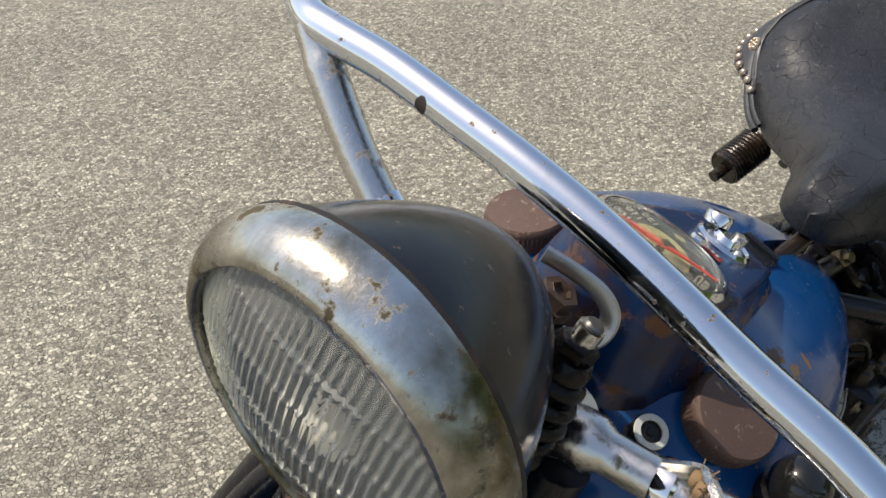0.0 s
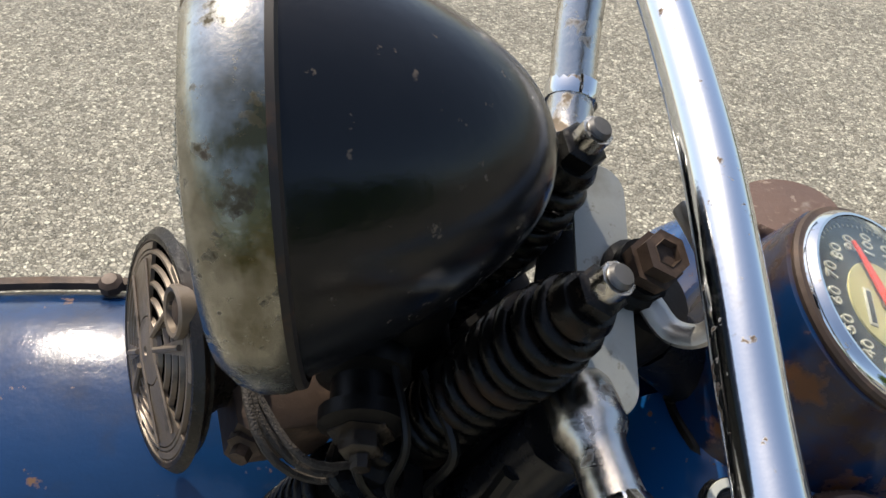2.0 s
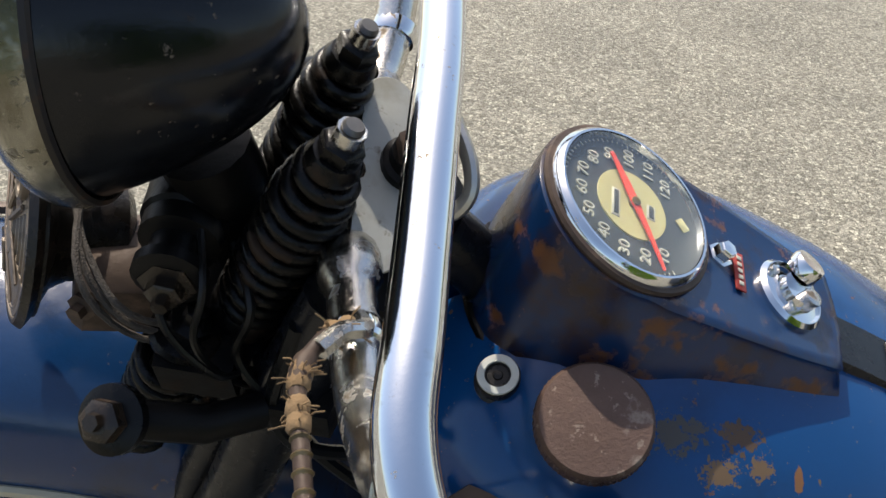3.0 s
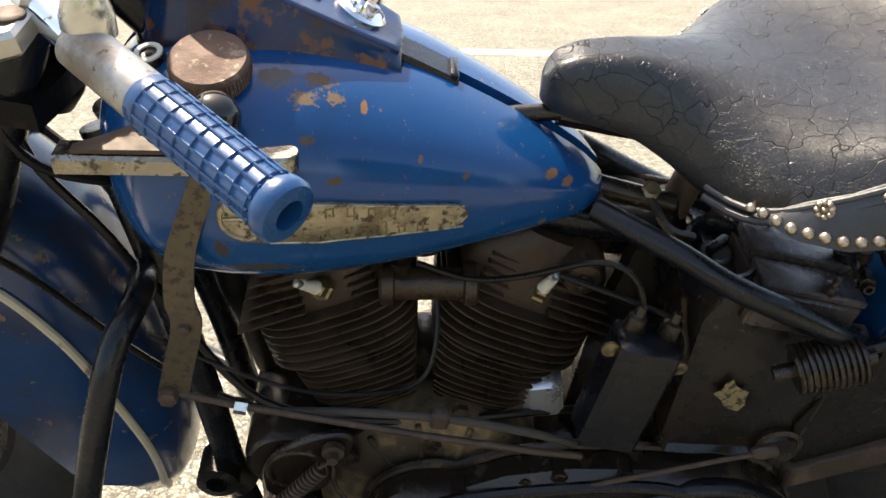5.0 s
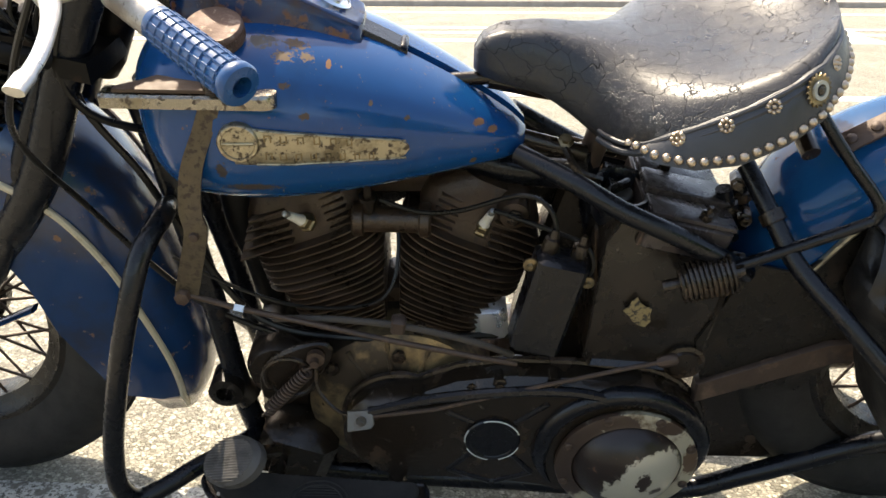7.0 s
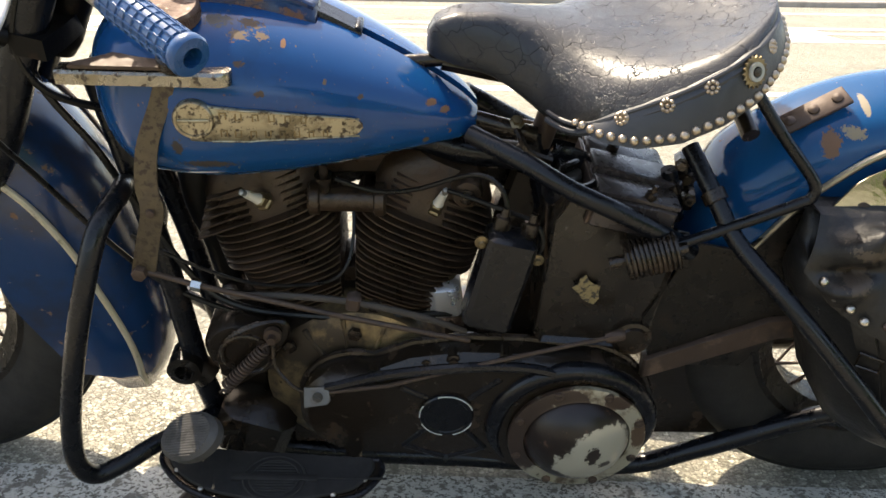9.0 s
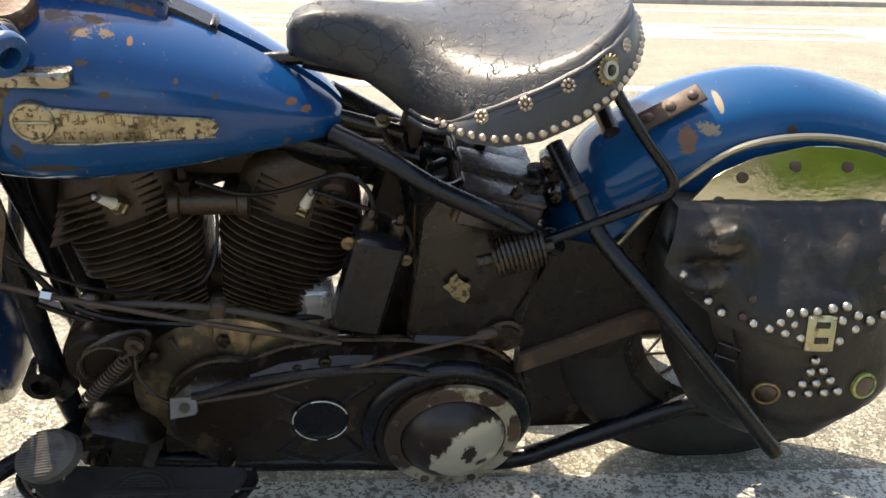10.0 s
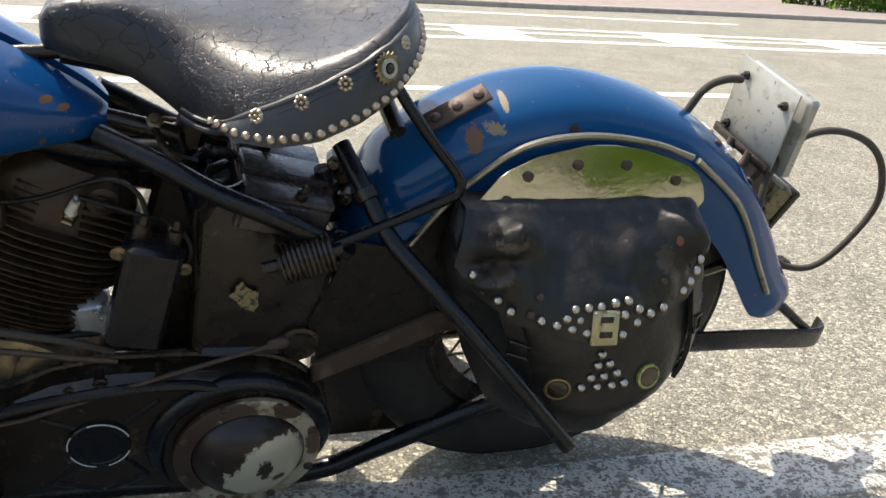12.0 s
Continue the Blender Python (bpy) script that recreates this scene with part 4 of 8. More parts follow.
speedo = part("speedometer", Geo().lathe(shrunk([(-0.002, 0.0555), (0.004, 0.0560), (0.0065, 0.0545), (0.0085, 0.0520), (0.0085, 0.0505), (0.003, 0.0495), (0.002, 0.0490)]), DC, DN, 64, caps=False), CHROME, bike, "round speedometer with black dial and cream centre")
part("outer_ring", Geo().lathe(shrunk([(-0.006, 0.0565), (0.0015, 0.0595), (0.0035, 0.0585), (0.004, 0.0560)]), DC, DN, 64, caps=False), RUSTY, speedo)
part("dial", Geo().lathe(shrunk([(-0.001, 0.0500), (0.0022, 0.0498), (0.0024, 0.0005)]), DC, DN, 64), DIAL_BLACK, speedo)
part("dial_centre", Geo().lathe(shrunk([(0.002, 0.0245), (0.0030, 0.0243), (0.0030, 0.0005)]), DC, DN, 48), DIAL_CREAM, speedo)
dm = axes(DC, DS, DN) @ Matrix.Diagonal((DK, DK, 1, 1))
for v in range(10, 130, 10):
    a = radians(310 - (v - 10) * 2.4)
    words("dial_number", str(v), 0.0104, dm @ Matrix.Translation((0.0355 * math.cos(a), 0.0355 * math.sin(a), 0.0030)) @ Matrix.Rotation(radians(90), 4, "Z"), DIAL_MARK, speedo)
ticks = Geo()
for v in range(10, 121, 2):
    a = radians(310 - (v - 10) * 2.4)
    ln = 0.003 if v % 10 == 0 else 0.0018
    ticks.box((ln, 0.0006, 0.0005), dm @ Matrix.Rotation(a, 4, "Z") @ Matrix.Translation((0.0462, 0, 0.0028)), 0.0001)
part("dial_ticks", ticks, DIAL_MARK, speedo)
na = radians(310 - 80 * 2.4)
part("needle", Geo().rings([[dm @ Matrix.Rotation(na, 4, "Z") @ Vector(p) for p in ((s, -w, 0.0046), (s, w, 0.0046), (s, w, 0.0054), (s, -w, 0.0054))] for s, w in ((-0.045, 0.0008), (-0.010, 0.0020), (0.0, 0.0030), (0.012, 0.0028), (0.036, 0.0012))]), NEEDLE, speedo, "long red needle")
part("needle_pin", Geo().lathe(shrunk([(0.003, 0.003), (0.0064, 0.003), (0.0068, 0.001)]), DC, DN, 14), BRASS, speedo)
for s, w, size in ((-0.012, -0.005, (0.0055, 0.021)), (0.013, 0.0, (0.006, 0.0105))):
    part("counter_window", Geo().box((size[0], size[1], 0.0006), dm @ pose(s, w, 0.0032), 0.0003), DIAL_MARK, speedo, "small odometer window")
    part("counter_digits", Geo().box((size[0] * 0.55, size[1] * 0.85, 0.0006), dm @ pose(s, w, 0.0036), 0.0002), DIAL_BLACK, speedo)
part("dial_emblem", Geo().box((0.007, 0.009, 0.0005), dm @ pose(0.037, 0.004, 0.003, 0, 0, 45), 0.0003), DIAL_CREAM, speedo)
pane = part("dial_glass", Geo().lathe(shrunk([(0.0066, 0.0500), (0.0082, 0.0500), (0.0098, 0.030), (0.0104, 0.0005)]), DC, DN, 48), GLASS, speedo, "clear domed dial glass")
pane.visible_shadow = False


def on_dash(s, w, h=0.0):
    return DC + DS * s + Vector((0, w, 0)) + DN * h


part("dash_screw", Geo().lathe([(-0.002, 0.0085), (0.001, 0.0085), (0.0015, 0.0062), (0.007, 0.006), (0.0085, 0.005), (0.009, 0.0005)], on_dash(0.066, 0.002), DN, 6), CHROME, dash, "chrome hexagonal dash bolt")
part("warning_label", Geo().box((0.008, 0.030, 0.0012), dm @ pose(0.085, -0.004, 0.001), 0.0004), RED_LABEL, dash, "small dark red label strip")
lab = Geo()
for k in range(5):
    lab.box((0.0036, 0.003, 0.0006), dm @ pose(0.085, -0.014 + 0.005 * k, 0.002), 0.0002)
islands("label_mark", lab, DIAL_MARK, dash)
sw = part("ignition_switch", Geo().lathe([(-0.002, 0.0235), (0.002, 0.0235), (0.0045, 0.021), (0.0045, 0.0205), (0.003, 0.019), (0.004, 0.012), (0.009, 0.0105), (0.009, 0.0005)], on_dash(0.118, -0.001), DN, 40), CHROME, bike, "chrome ignition switch with a key flap")
part("switch_flap", Geo().lathe([(0.008, 0.0105), (0.015, 0.0108), (0.0172, 0.0095), (0.0175, 0.0005)], on_dash(0.1215, 0.012), DN + Vector((0.1, 0.25, 0)), 24), CHROME, sw)
lock = Geo().lathe([(0.004, 0.006), (0.013, 0.006), (0.0135, 0.0045), (0.0135, 0.0005)], on_dash(0.1235, -0.007), DN, 12)
for a in (0.6, 2.6, 4.4):
    lock.lathe([(0.003, 0.003), (0.006, 0.003), (0.0065, 0.0005)], on_dash(0.118 + 0.016 * math.cos(a), 0.016 * math.sin(a)), DN, 10)
part("switch_lock", lock, CHROME_WORN, sw)
strap = Geo()
strap.rings([[(x, -0.019, z - 0.006), (x, -0.017, z), (x, 0.017, z), (x, 0.019, z - 0.006)] for x, z in ((-0.105, 0.884), (-0.07, 0.868), (-0.036, 0.851))])
strap.box((0.008, 0.036, 0.008), pose(-0.040, 0, 0.853, 0, 25, 0), 0.002)
part("tank_strap", strap, BLACK, bike, "black metal strap covering the tank gap")

# -- frame --
tubes = {
    "backbone_tube": ([(-0.33, 0, 0.93), (-0.2, 0, 0.80), (0.05, 0, 0.70), (0.17, 0, 0.68)], 0.02),
    "seat_rail_left": ([(0.096, -0.055, 0.740), (0.128, -0.080, 0.735), (0.168, -0.105, 0.725), (0.214, -0.125, 0.706), (0.274, -0.135, 0.682), (0.334, -0.135, 0.650), (0.375, -0.120, 0.618)], 0.0120),
    "seat_rail_right": ([(0.09, 0.05, 0.745), (0.19, 0.062, 0.685), (0.36, 0.072, 0.600), (0.55, 0.08, 0.49), (0.74, 0.085, 0.36)], 0.0155),
    "down_tube_left": ([(-0.36, -0.02, 0.80), (-0.335, -0.035, 0.70), (-0.30, -0.055, 0.52), (-0.275, -0.065, 0.34), (-0.24, -0.07, 0.24), (-0.15, -0.075, 0.20), (0.1, -0.08, 0.19)], 0.0165),
    "down_tube_right": ([(-0.36, 0.02, 0.80), (-0.335, 0.035, 0.70), (-0.30, 0.055, 0.52), (-0.275, 0.065, 0.34), (-0.24, 0.07, 0.24), (-0.15, 0.075, 0.20), (0.1, 0.08, 0.19)], 0.0165),
    "lower_stay_left": ([(0.1, -0.08, 0.19), (0.35, -0.088, 0.185), (0.46, -0.092, 0.225), (0.62, -0.098, 0.305), (0.74, -0.1, 0.34)], 0.0155),
    "lower_stay_right": ([(0.1, 0.08, 0.19), (0.35, 0.088, 0.185), (0.46, 0.092, 0.225), (0.62, 0.098, 0.305), (0.74, 0.1, 0.34)], 0.0155),
    "seat_tube": ([(0.235, 0, 0.50), (0.205, 0, 0.62), (0.182, 0, 0.72)], 0.017),
}
for nm, (pts, r) in tubes.items():
    part("frame_tube", Geo().tube(curve(pts, 6), r, 14), BLACK, bike, "black painted steel frame tube")
part("steering_head", Geo().lathe([(-0.10, 0.022), (-0.08, 0.026), (0.05, 0.026), (0.065, 0.022)], (-0.362, 0, 0.905), (math.sin(RAKE), 0, math.cos(RAKE)), 24), SHADED_BLACK, bike)
part("sidecar_lug", Geo().rings([[(-0.292 + r * math.cos(a), y, 0.372 + r * math.sin(a)) for a in (2 * math.pi * k / 20 for k in range(20))] for r, y in ((0.022, -0.05), (0.024, -0.052), (0.024, -0.094), (0.013, -0.096), (0.013, -0.05))], caps=False, loop=True), BLACK_FLAT, bike, "ring-shaped steel frame lug")
part("frame_gusset", Geo().tube([(-0.285, -0.065, 0.365), (-0.265, -0.066, 0.34)], 0.021, 10), BLACK_FLAT, bike)

# -- crash bar --
cb = [(-0.332, -0.060, 0.664), (-0.323, -0.110, 0.677), (-0.337, -0.165, 0.657), (-0.359, -0.205, 0.575), (-0.387, -0.220, 0.464), (-0.405, -0.220, 0.381), (-0.409, -0.220, 0.324), (-0.395, -0.210, 0.290), (-0.364, -0.190, 0.290), (-0.327, -0.160, 0.296), (-0.283, -0.120, 0.294), (-0.258, -0.090, 0.290)]
crash = part("crash_bar", Geo().tube(curve(cb, 8), 0.0130, 16), BLACK, bike, "curved black tubular crash bar", 60)
part("crash_bar", Geo().tube(curve([mirrored(p) for p in cb], 8), 0.0130, 16), BLACK, bike, "curved black tubular crash bar", 60)

# -- springer fork (built straight, turned with the steering) --
FD = Vector((-math.sin(RAKE), 0, -math.cos(RAKE)))


def down(p, s, y=None):
    q = Vector(p) + FD * s
    return (q.x, q.y if y is None else y, q.z)


for s in (-1, 1):
    legs = [STEER @ Vector(down((-0.376, 0.062 * s, 0.94), 0)), STEER @ Vector(down((-0.376, 0.062 * s, 0.94), 0.1, 0.075 * s)), STEER @ Vector(down((-0.376, 0.062 * s, 0.94), 0.28, 0.098 * s)), axle_point(AXLE_F, 0.065, 0.11 * s, 0.05)]
    part("rear_fork", Geo().tube(curve(legs, 6), 0.019, 12, flat=1.2), BLACK, bike, "black tapered fork leg")
    legs = [STEER @ Vector((-0.43, 0.05 * s, 0.875)), STEER @ Vector(down((-0.43, 0, 0.875), 0.12, 0.08 * s)), STEER @ Vector(down((-0.43, 0, 0.875), 0.34, 0.108 * s)), axle_point(AXLE_F, -0.04, 0.118 * s, 0.03)]
    part("front_fork", Geo().tube(curve(legs, 6), 0.012, 12), BLACK, bike, "slim black spring fork leg")
    part("fork_rocker", Geo().tube([axle_point(AXLE_F, 0.068, 0.122 * s, 0.05), axle_point(AXLE_F, 0.02, 0.124 * s, 0.02), axle_point(AXLE_F, -0.045, 0.122 * s, 0.025)], 0.017, 12, flat=1.3), BLACK_FLAT, bike)
    a, b = axle_point(AXLE_F, 0.066, 0.12 * s, 0.048), axle_point(AXLE_F, 0.066, 0.2 * s, 0.048)
    part("rocker_nut", Geo().lathe([(0, 0.019), (0.012, 0.019), (0.013, 0.013), (0.024, 0.012), (0.025, 0.006)], a, b - a, 6), BLACK_FLAT, bike)
part("top_clamp", S().rings([[(x, y, z) for x, z in ((-0.358 - w, 0.925), (-0.358 + w * 0.6, 0.918), (-0.358 + w * 0.6, 0.936), (-0.358 - w, 0.943))] for y, w in ((-0.068, 0.012), (-0.055, 0.02), (-0.02, 0.026), (0.02, 0.026), (0.055, 0.02), (0.068, 0.012))]), SHADED_BLACK, bike)
part("lower_clamp", S().rings([[(x, y, z) for x, z in ((-0.405 - w, 0.85), (-0.405 + w, 0.84), (-0.405 + w, 0.865), (-0.405 - w, 0.875))] for y, w in ((-0.095, 0.018), (-0.06, 0.03), (-0.02, 0.04), (0.02, 0.04), (0.06, 0.03), (0.095, 0.018))]), SHADED_BLACK, bike)


def spring_coil(start, turns, first, span, radius, wire, narrow=0.0):
    """A coil spring along the fork, narrowing over its first two turns."""
    u = Vector((math.cos(RAKE), 0, -math.sin(RAKE)))
    line = []
    for k in range(turns * 20):
        a = 2 * math.pi * k / 20
        r = radius - narrow * max(0, 1 - k / 50)
        line.append(start + FD * (first + span * k / (turns * 20)) + u * r * math.cos(a) + Vector((0, r * math.sin(a), 0)))
    part("coil_spring", S().tube(line, wire, 8), SPRING, bike, "thick black fork coil spring", 60)


def fork_spring(y):
    top = Vector((-0.374, y, 1.028))
    part("fork_spring_rod", S().tube([top + FD * -0.012, top + FD * 0.30], 0.0075, 10), CHROME_WORN, bike)
    spring_coil(top, 11, 0.014, 0.128, 0.0185, 0.0045, 0.006)
    spring_coil(top, 8, 0.165, 0.10, 0.0175, 0.0045)
    part("spring_cap", S().lathe([(-0.004, 0.010), (0.0, 0.0145), (0.005, 0.0150), (0.010, 0.0125), (0.0105, 0.010)], top + FD * 0.016, -FD, 24), SPRING, bike)
    part("spring_nut", S().lathe([(0.0, 0.0108), (0.0015, 0.0115), (0.008, 0.0115), (0.0095, 0.0095), (0.010, 0.007)], top + FD * 0.006, -FD, 6), SPRING, bike)
    thread = [(0.0, 0.0056)]
    for k in range(9):
        thread += [(0.0012 * k + 0.0004, 0.0050), (0.0012 * k + 0.0010, 0.0057)]
    part("spring_stud", S().lathe(thread + [(0.0122, 0.0045), (0.0124, 0.0005)], top + FD * -0.003, -FD, 16), DULL_STEEL, bike)
    part("spring_core", S().lathe([(0, 0.0115), (0.13, 0.0115)], top + FD * 0.02, FD, 14), SHADED_BLACK, bike)
    part("spring_seat", S().lathe([(0, 0.020), (0.004, 0.0225), (0.013, 0.0225), (0.018, 0.019)], top + FD * 0.145, FD, 28), SPRING, bike)


fork_spring(-0.037)
fork_spring(0.034)
part("spring_bridge", S().rings([[(x, y, z) for x, z in ((-0.482, 0.872), (-0.440, 0.862), (-0.440, 0.888), (-0.482, 0.898))] for y in (-0.085, -0.06, 0.06, 0.085)]), SHADED_BLACK, bike)
for y in (-0.062,):
    foot = Vector((-0.470, y, 0.893))
    part("bridge_nut", S().lathe([(0, 0.020), (0.005, 0.021), (0.008, 0.019), (0.009, 0.015)], foot, -FD, 24), SPRING, bike)
    part("bridge_bolt", S().lathe([(0.008, 0.0125), (0.018, 0.0125), (0.019, 0.0095), (0.020, 0.0065), (0.030, 0.006), (0.031, 0.003)], foot, -FD, 6), SPRING, bike)
    spring_coil(foot, 8, 0.02, 0.105, 0.0185, 0.0044)
    part("spring_core", S().lathe([(0, 0.0115), (0.15, 0.0115)], foot, FD, 14), SHADED_BLACK, bike)
for y in (-0.118,):
    part("fork_bolt", S().lathe([(0, 0.014), (0.004, 0.0185), (0.010, 0.0185), (0.012, 0.013)], (-0.487, y * 1.02, 0.905), (-0.15, y * 3, 0.55), 24), SPRING, bike)
    part("bolt_head", S().lathe([(0.011, 0.0115), (0.020, 0.0115), (0.0215, 0.009), (0.022, 0.005), (0.027, 0.0045)], (-0.487, y * 1.02, 0.905), (-0.15, y * 3, 0.55), 6), OILY, bike)
    part("bolt_arm", S().tube([(-0.487, y, 0.90), (-0.45, y * 0.95, 0.885), (-0.425, y * 0.8, 0.87)], 0.011, 10), SHADED_BLACK, bike)
part("lamp_yoke", S().rings([[(-0.468 + r * math.cos(a), 0.062 * u, 0.945 + r * 1.1 * math.sin(a)) for a in (2 * math.pi * k / 20 for k in range(20))] for u, r in ((-1, 0.015), (-0.96, 0.020), (-0.85, 0.020), (-0.82, 0.015), (-0.62, 0.015), (-0.58, 0.022), (-0.40, 0.022), (-0.36, 0.024), (0.36, 0.024), (0.40, 0.022), (0.58, 0.022), (0.62, 0.015), (0.96, 0.015), (1, 0.012))]), SHADED_BLACK, bike, "black cast yoke under the headlight")
part("yoke_bolt", S().lathe([(-0.004, 0.0155), (0.002, 0.0155), (0.003, 0.010), (0.010, 0.010), (0.0115, 0.008), (0.012, 0.005), (0.018, 0.0045), (0.0185, 0.0005)], (-0.468, -0.062, 0.945), (0, -1, 0.1), 6), OILY, bike)
lamp_wires = S()
lamp_wires.tube(curve([(-0.455, -0.030, 0.960), (-0.448, -0.068, 0.948), (-0.456, -0.080, 0.915), (-0.440, -0.082, 0.880), (-0.412, -0.060, 0.83)], 6), 0.0022, 7)
lamp_wires.tube(curve([(-0.462, -0.040, 0.955), (-0.470, -0.078, 0.938), (-0.446, -0.090, 0.900), (-0.430, -0.070, 0.872), (-0.408, -0.064, 0.82)], 6), 0.0022, 7)
lamp_wires.tube(curve([(-0.440, -0.030, 0.940), (-0.426, -0.066, 0.930), (-0.438, -0.074, 0.895), (-0.420, -0.084, 0.866), (-0.405, -0.058, 0.83)], 6), 0.0028, 7)
islands("lamp_wire", lamp_wires, CABLE, bike, "thin black wires hanging from the headlight")
# steering damper bolt and its hook
part("stem_nut", S().lathe([(-0.006, 0.013), (0.0, 0.0135), (0.004, 0.014), (0.004, 0.011), (0.012, 0.0115), (0.012, 0.007), (0.0125, 0.0066), (0.009, 0.006), (0.009, 0.0005)], (-0.340, -0.001, 0.990), (0.35, -0.12, 0.9), 6), RUSTY, bike, "rusty hexagonal steering stem nut")
part("stem_sleeve", S().lathe([(-0.05, 0.017), (-0.012, 0.017), (-0.010, 0.014), (-0.004, 0.014)], (-0.340, -0.001, 0.990), (0.35, -0.12, 0.9), 20), SHADED_BLACK, bike)
hook = [(-0.327, 0.020, 1.004), (-0.321, 0.004, 1.002), (-0.314, -0.014, 0.996), (-0.313, -0.026, 0.987), (-0.320, -0.030, 0.977), (-0.330, -0.024, 0.970), (-0.338, -0.012, 0.972)]
part("damper_lever", S().tube(curve(hook, 5), 0.0042, 10, flat=1.5), ALU, bike, "bent polished steering damper lever")
flag = [(0.0138 * math.cos(a), 0.0138 * math.sin(a) + (0.047 if a < math.pi else -0.044)) for a in (2 * math.pi * (k + 0.5) / 32 for k in range(32))]
part("shield_plate", S().prism(flag, axes((-0.360, -0.007, 0.977), (0.93, 0.08, -0.35), (0.30, -0.22, 0.93)), 0.002, 0.0006), PLATE_METAL, bike, "pale bare metal plate behind the springs")

# -- handlebar --
bar_left = [(-0.333, -0.10, 1.049), (-0.334, -0.15, 1.049), (-0.335, -0.19, 1.045), (-0.326, -0.222, 1.036), (-0.303, -0.252, 1.022), (-0.27, -0.288, 1.012), (-0.226, -0.337, 0.999)]
bar_right = [(-0.334, 0.10, 1.049), (-0.337, 0.15, 1.046), (-0.342, 0.192, 1.041), (-0.340, 0.217, 1.036), (-0.322, 0.248, 1.027), (-0.290, 0.283, 1.016), (-0.226, 0.350, 0.999)]
mid = [(-0.332, -0.05, 1.052), (-0.331, 0, 1.053), (-0.332, 0.05, 1.052)]
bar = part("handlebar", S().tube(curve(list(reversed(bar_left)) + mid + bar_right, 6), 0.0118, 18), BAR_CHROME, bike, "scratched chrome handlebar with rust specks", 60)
for s in (1, -1):
    pts = [(-0.372, -0.045 * s, 0.952), (-0.372, -0.06 * s, 0.965), (-0.365, -0.10 * s, 0.974), (-0.356, -0.145 * s, 0.985), (-0.343, -0.185 * s, 1.012), (-0.335, -0.205 * s, 1.034)]
    if s < 0:
        pts[-3:] = [(-0.360, 0.140, 0.993), (-0.352, 0.180, 1.016), (-0.344, 0.212, 1.035)]
    part("bar_riser", S().tube(curve(pts, 6), [0.0165] * 9 + [0.0125] * 18 + [0.011] * 4, 16), CHROME_WORN, bar, "pitted chrome bar riser", 60)
    part("riser_collar", S().lathe([(0, 0.0140), (0.003, 0.0150), (0.010, 0.0148), (0.012, 0.013)], (-0.364, -0.105 * s, 0.975), (0.009, -0.045 * s, 0.012), 20), CHROME, bar)
GA, GB = Vector((-0.245, -0.316, 1.004)), Vector((-0.173, -0.395, 0.988))
for s in (1, -1):
    a, b = Vector((GA.x, s * GA.y, GA.z)), Vector((GB.x, s * GB.y, GB.z))
    d = (b - a).normalized()
    L = (b - a).length
    grip = part("grip", S().lathe([(-0.002, 0.0135), (0.0, 0.0150), (0.006, 0.0152), (L - 0.012, 0.0150), (L - 0.009, 0.0172), (L - 0.003, 0.0176), (L, 0.0160), (L + 0.001, 0.0085), (L - 0.012, 0.008), (L - 0.012, 0.0005)], a, d, 36), GRIP, bar, "blue ribbed plastic handlebar grip")
    rb = S()
    u = d.orthogonal().normalized()
    w = d.cross(u)
    for k in range(14):
        q = 2 * math.pi * k / 14
        e = u * math.cos(q) + w * math.sin(q)
        rb.tube([a + d * 0.007 + e * 0.0150, a + d * (L - 0.012) + e * 0.0150], 0.0012, 5)
    for k in range(9):
        rb.lathe([(-0.0008, 0.0148), (0, 0.0162), (0.0008, 0.0148)], a + d * (0.008 + (L - 0.022) * k / 8), d, 28, caps=False)
    part("grip_ribs", rb, GRIP, bar)
    part("grip_sleeve", S().lathe([(-0.062, 0.0125), (-0.060, 0.0145), (-0.004, 0.0148), (0.0, 0.0142)], a, d, 24), SLEEVE, bar, "dull bare metal sleeve on the handlebar")
# left controls
cl = part("lever_clamp", S().lathe([(-0.006, 0.012), (-0.005, 0.0148), (0.005, 0.0148), (0.006, 0.012)], (-0.308, -0.246, 1.024), (0.62, -0.78, -0.1), 24), ALU, bar)
perch = [(-0.020, -0.026), (0.012, -0.028), (0.024, -0.012), (0.026, 0.004), (0.020, 0.013), (0.006, 0.010), (-0.006, 0.016), (-0.022, 0.018), (-0.026, 0.008)]
part("lever_perch", S().prism(perch, axes((-0.334, -0.259, 1.010), (0.92, 0.38, 0), (-0.1, -0.1, 0.98)), 0.016, 0.003), ALU, bar, "cast metal clutch lever perch")
lever = curve([(-0.343, -0.258, 1.024), (-0.339, -0.275, 1.022), (-0.328, -0.305, 1.014), (-0.323, -0.34, 1.007), (-0.324, -0.372, 1.000), (-0.332, -0.405, 0.993)], 6)
n_l = len(lever)
part("clutch_lever", S().tube(lever, [0.012 - 0.005 * min(1, i / (n_l * 0.55)) + (0.002 if i > n_l - 5 else 0) for i in range(n_l)], 12, flat=0.55), ALU, bar, "pale worn metal clutch lever", 60)
for p in ((-0.345, -0.264, 1.040), (-0.320, -0.264, 1.038)):
    part("lever_pivot", S().lathe([(0, 0.0095), (0.003, 0.0095), (0.004, 0.008), (0.004, 0.0005)], Vector(p) + Vector((0, 0, -0.013)), (0, 0, 1), 20), RUSTY, bar)
part("switch_housing", S().lathe([(0, 0.015), (0.012, 0.0145), (0.024, 0.011), (0.030, 0.010), (0.034, 0.007), (0.035, 0.0005)], (-0.279, -0.270, 1.018), (0.05, 0.1, 1), 24), CHROME_WORN, bar, "domed metal switch housing")
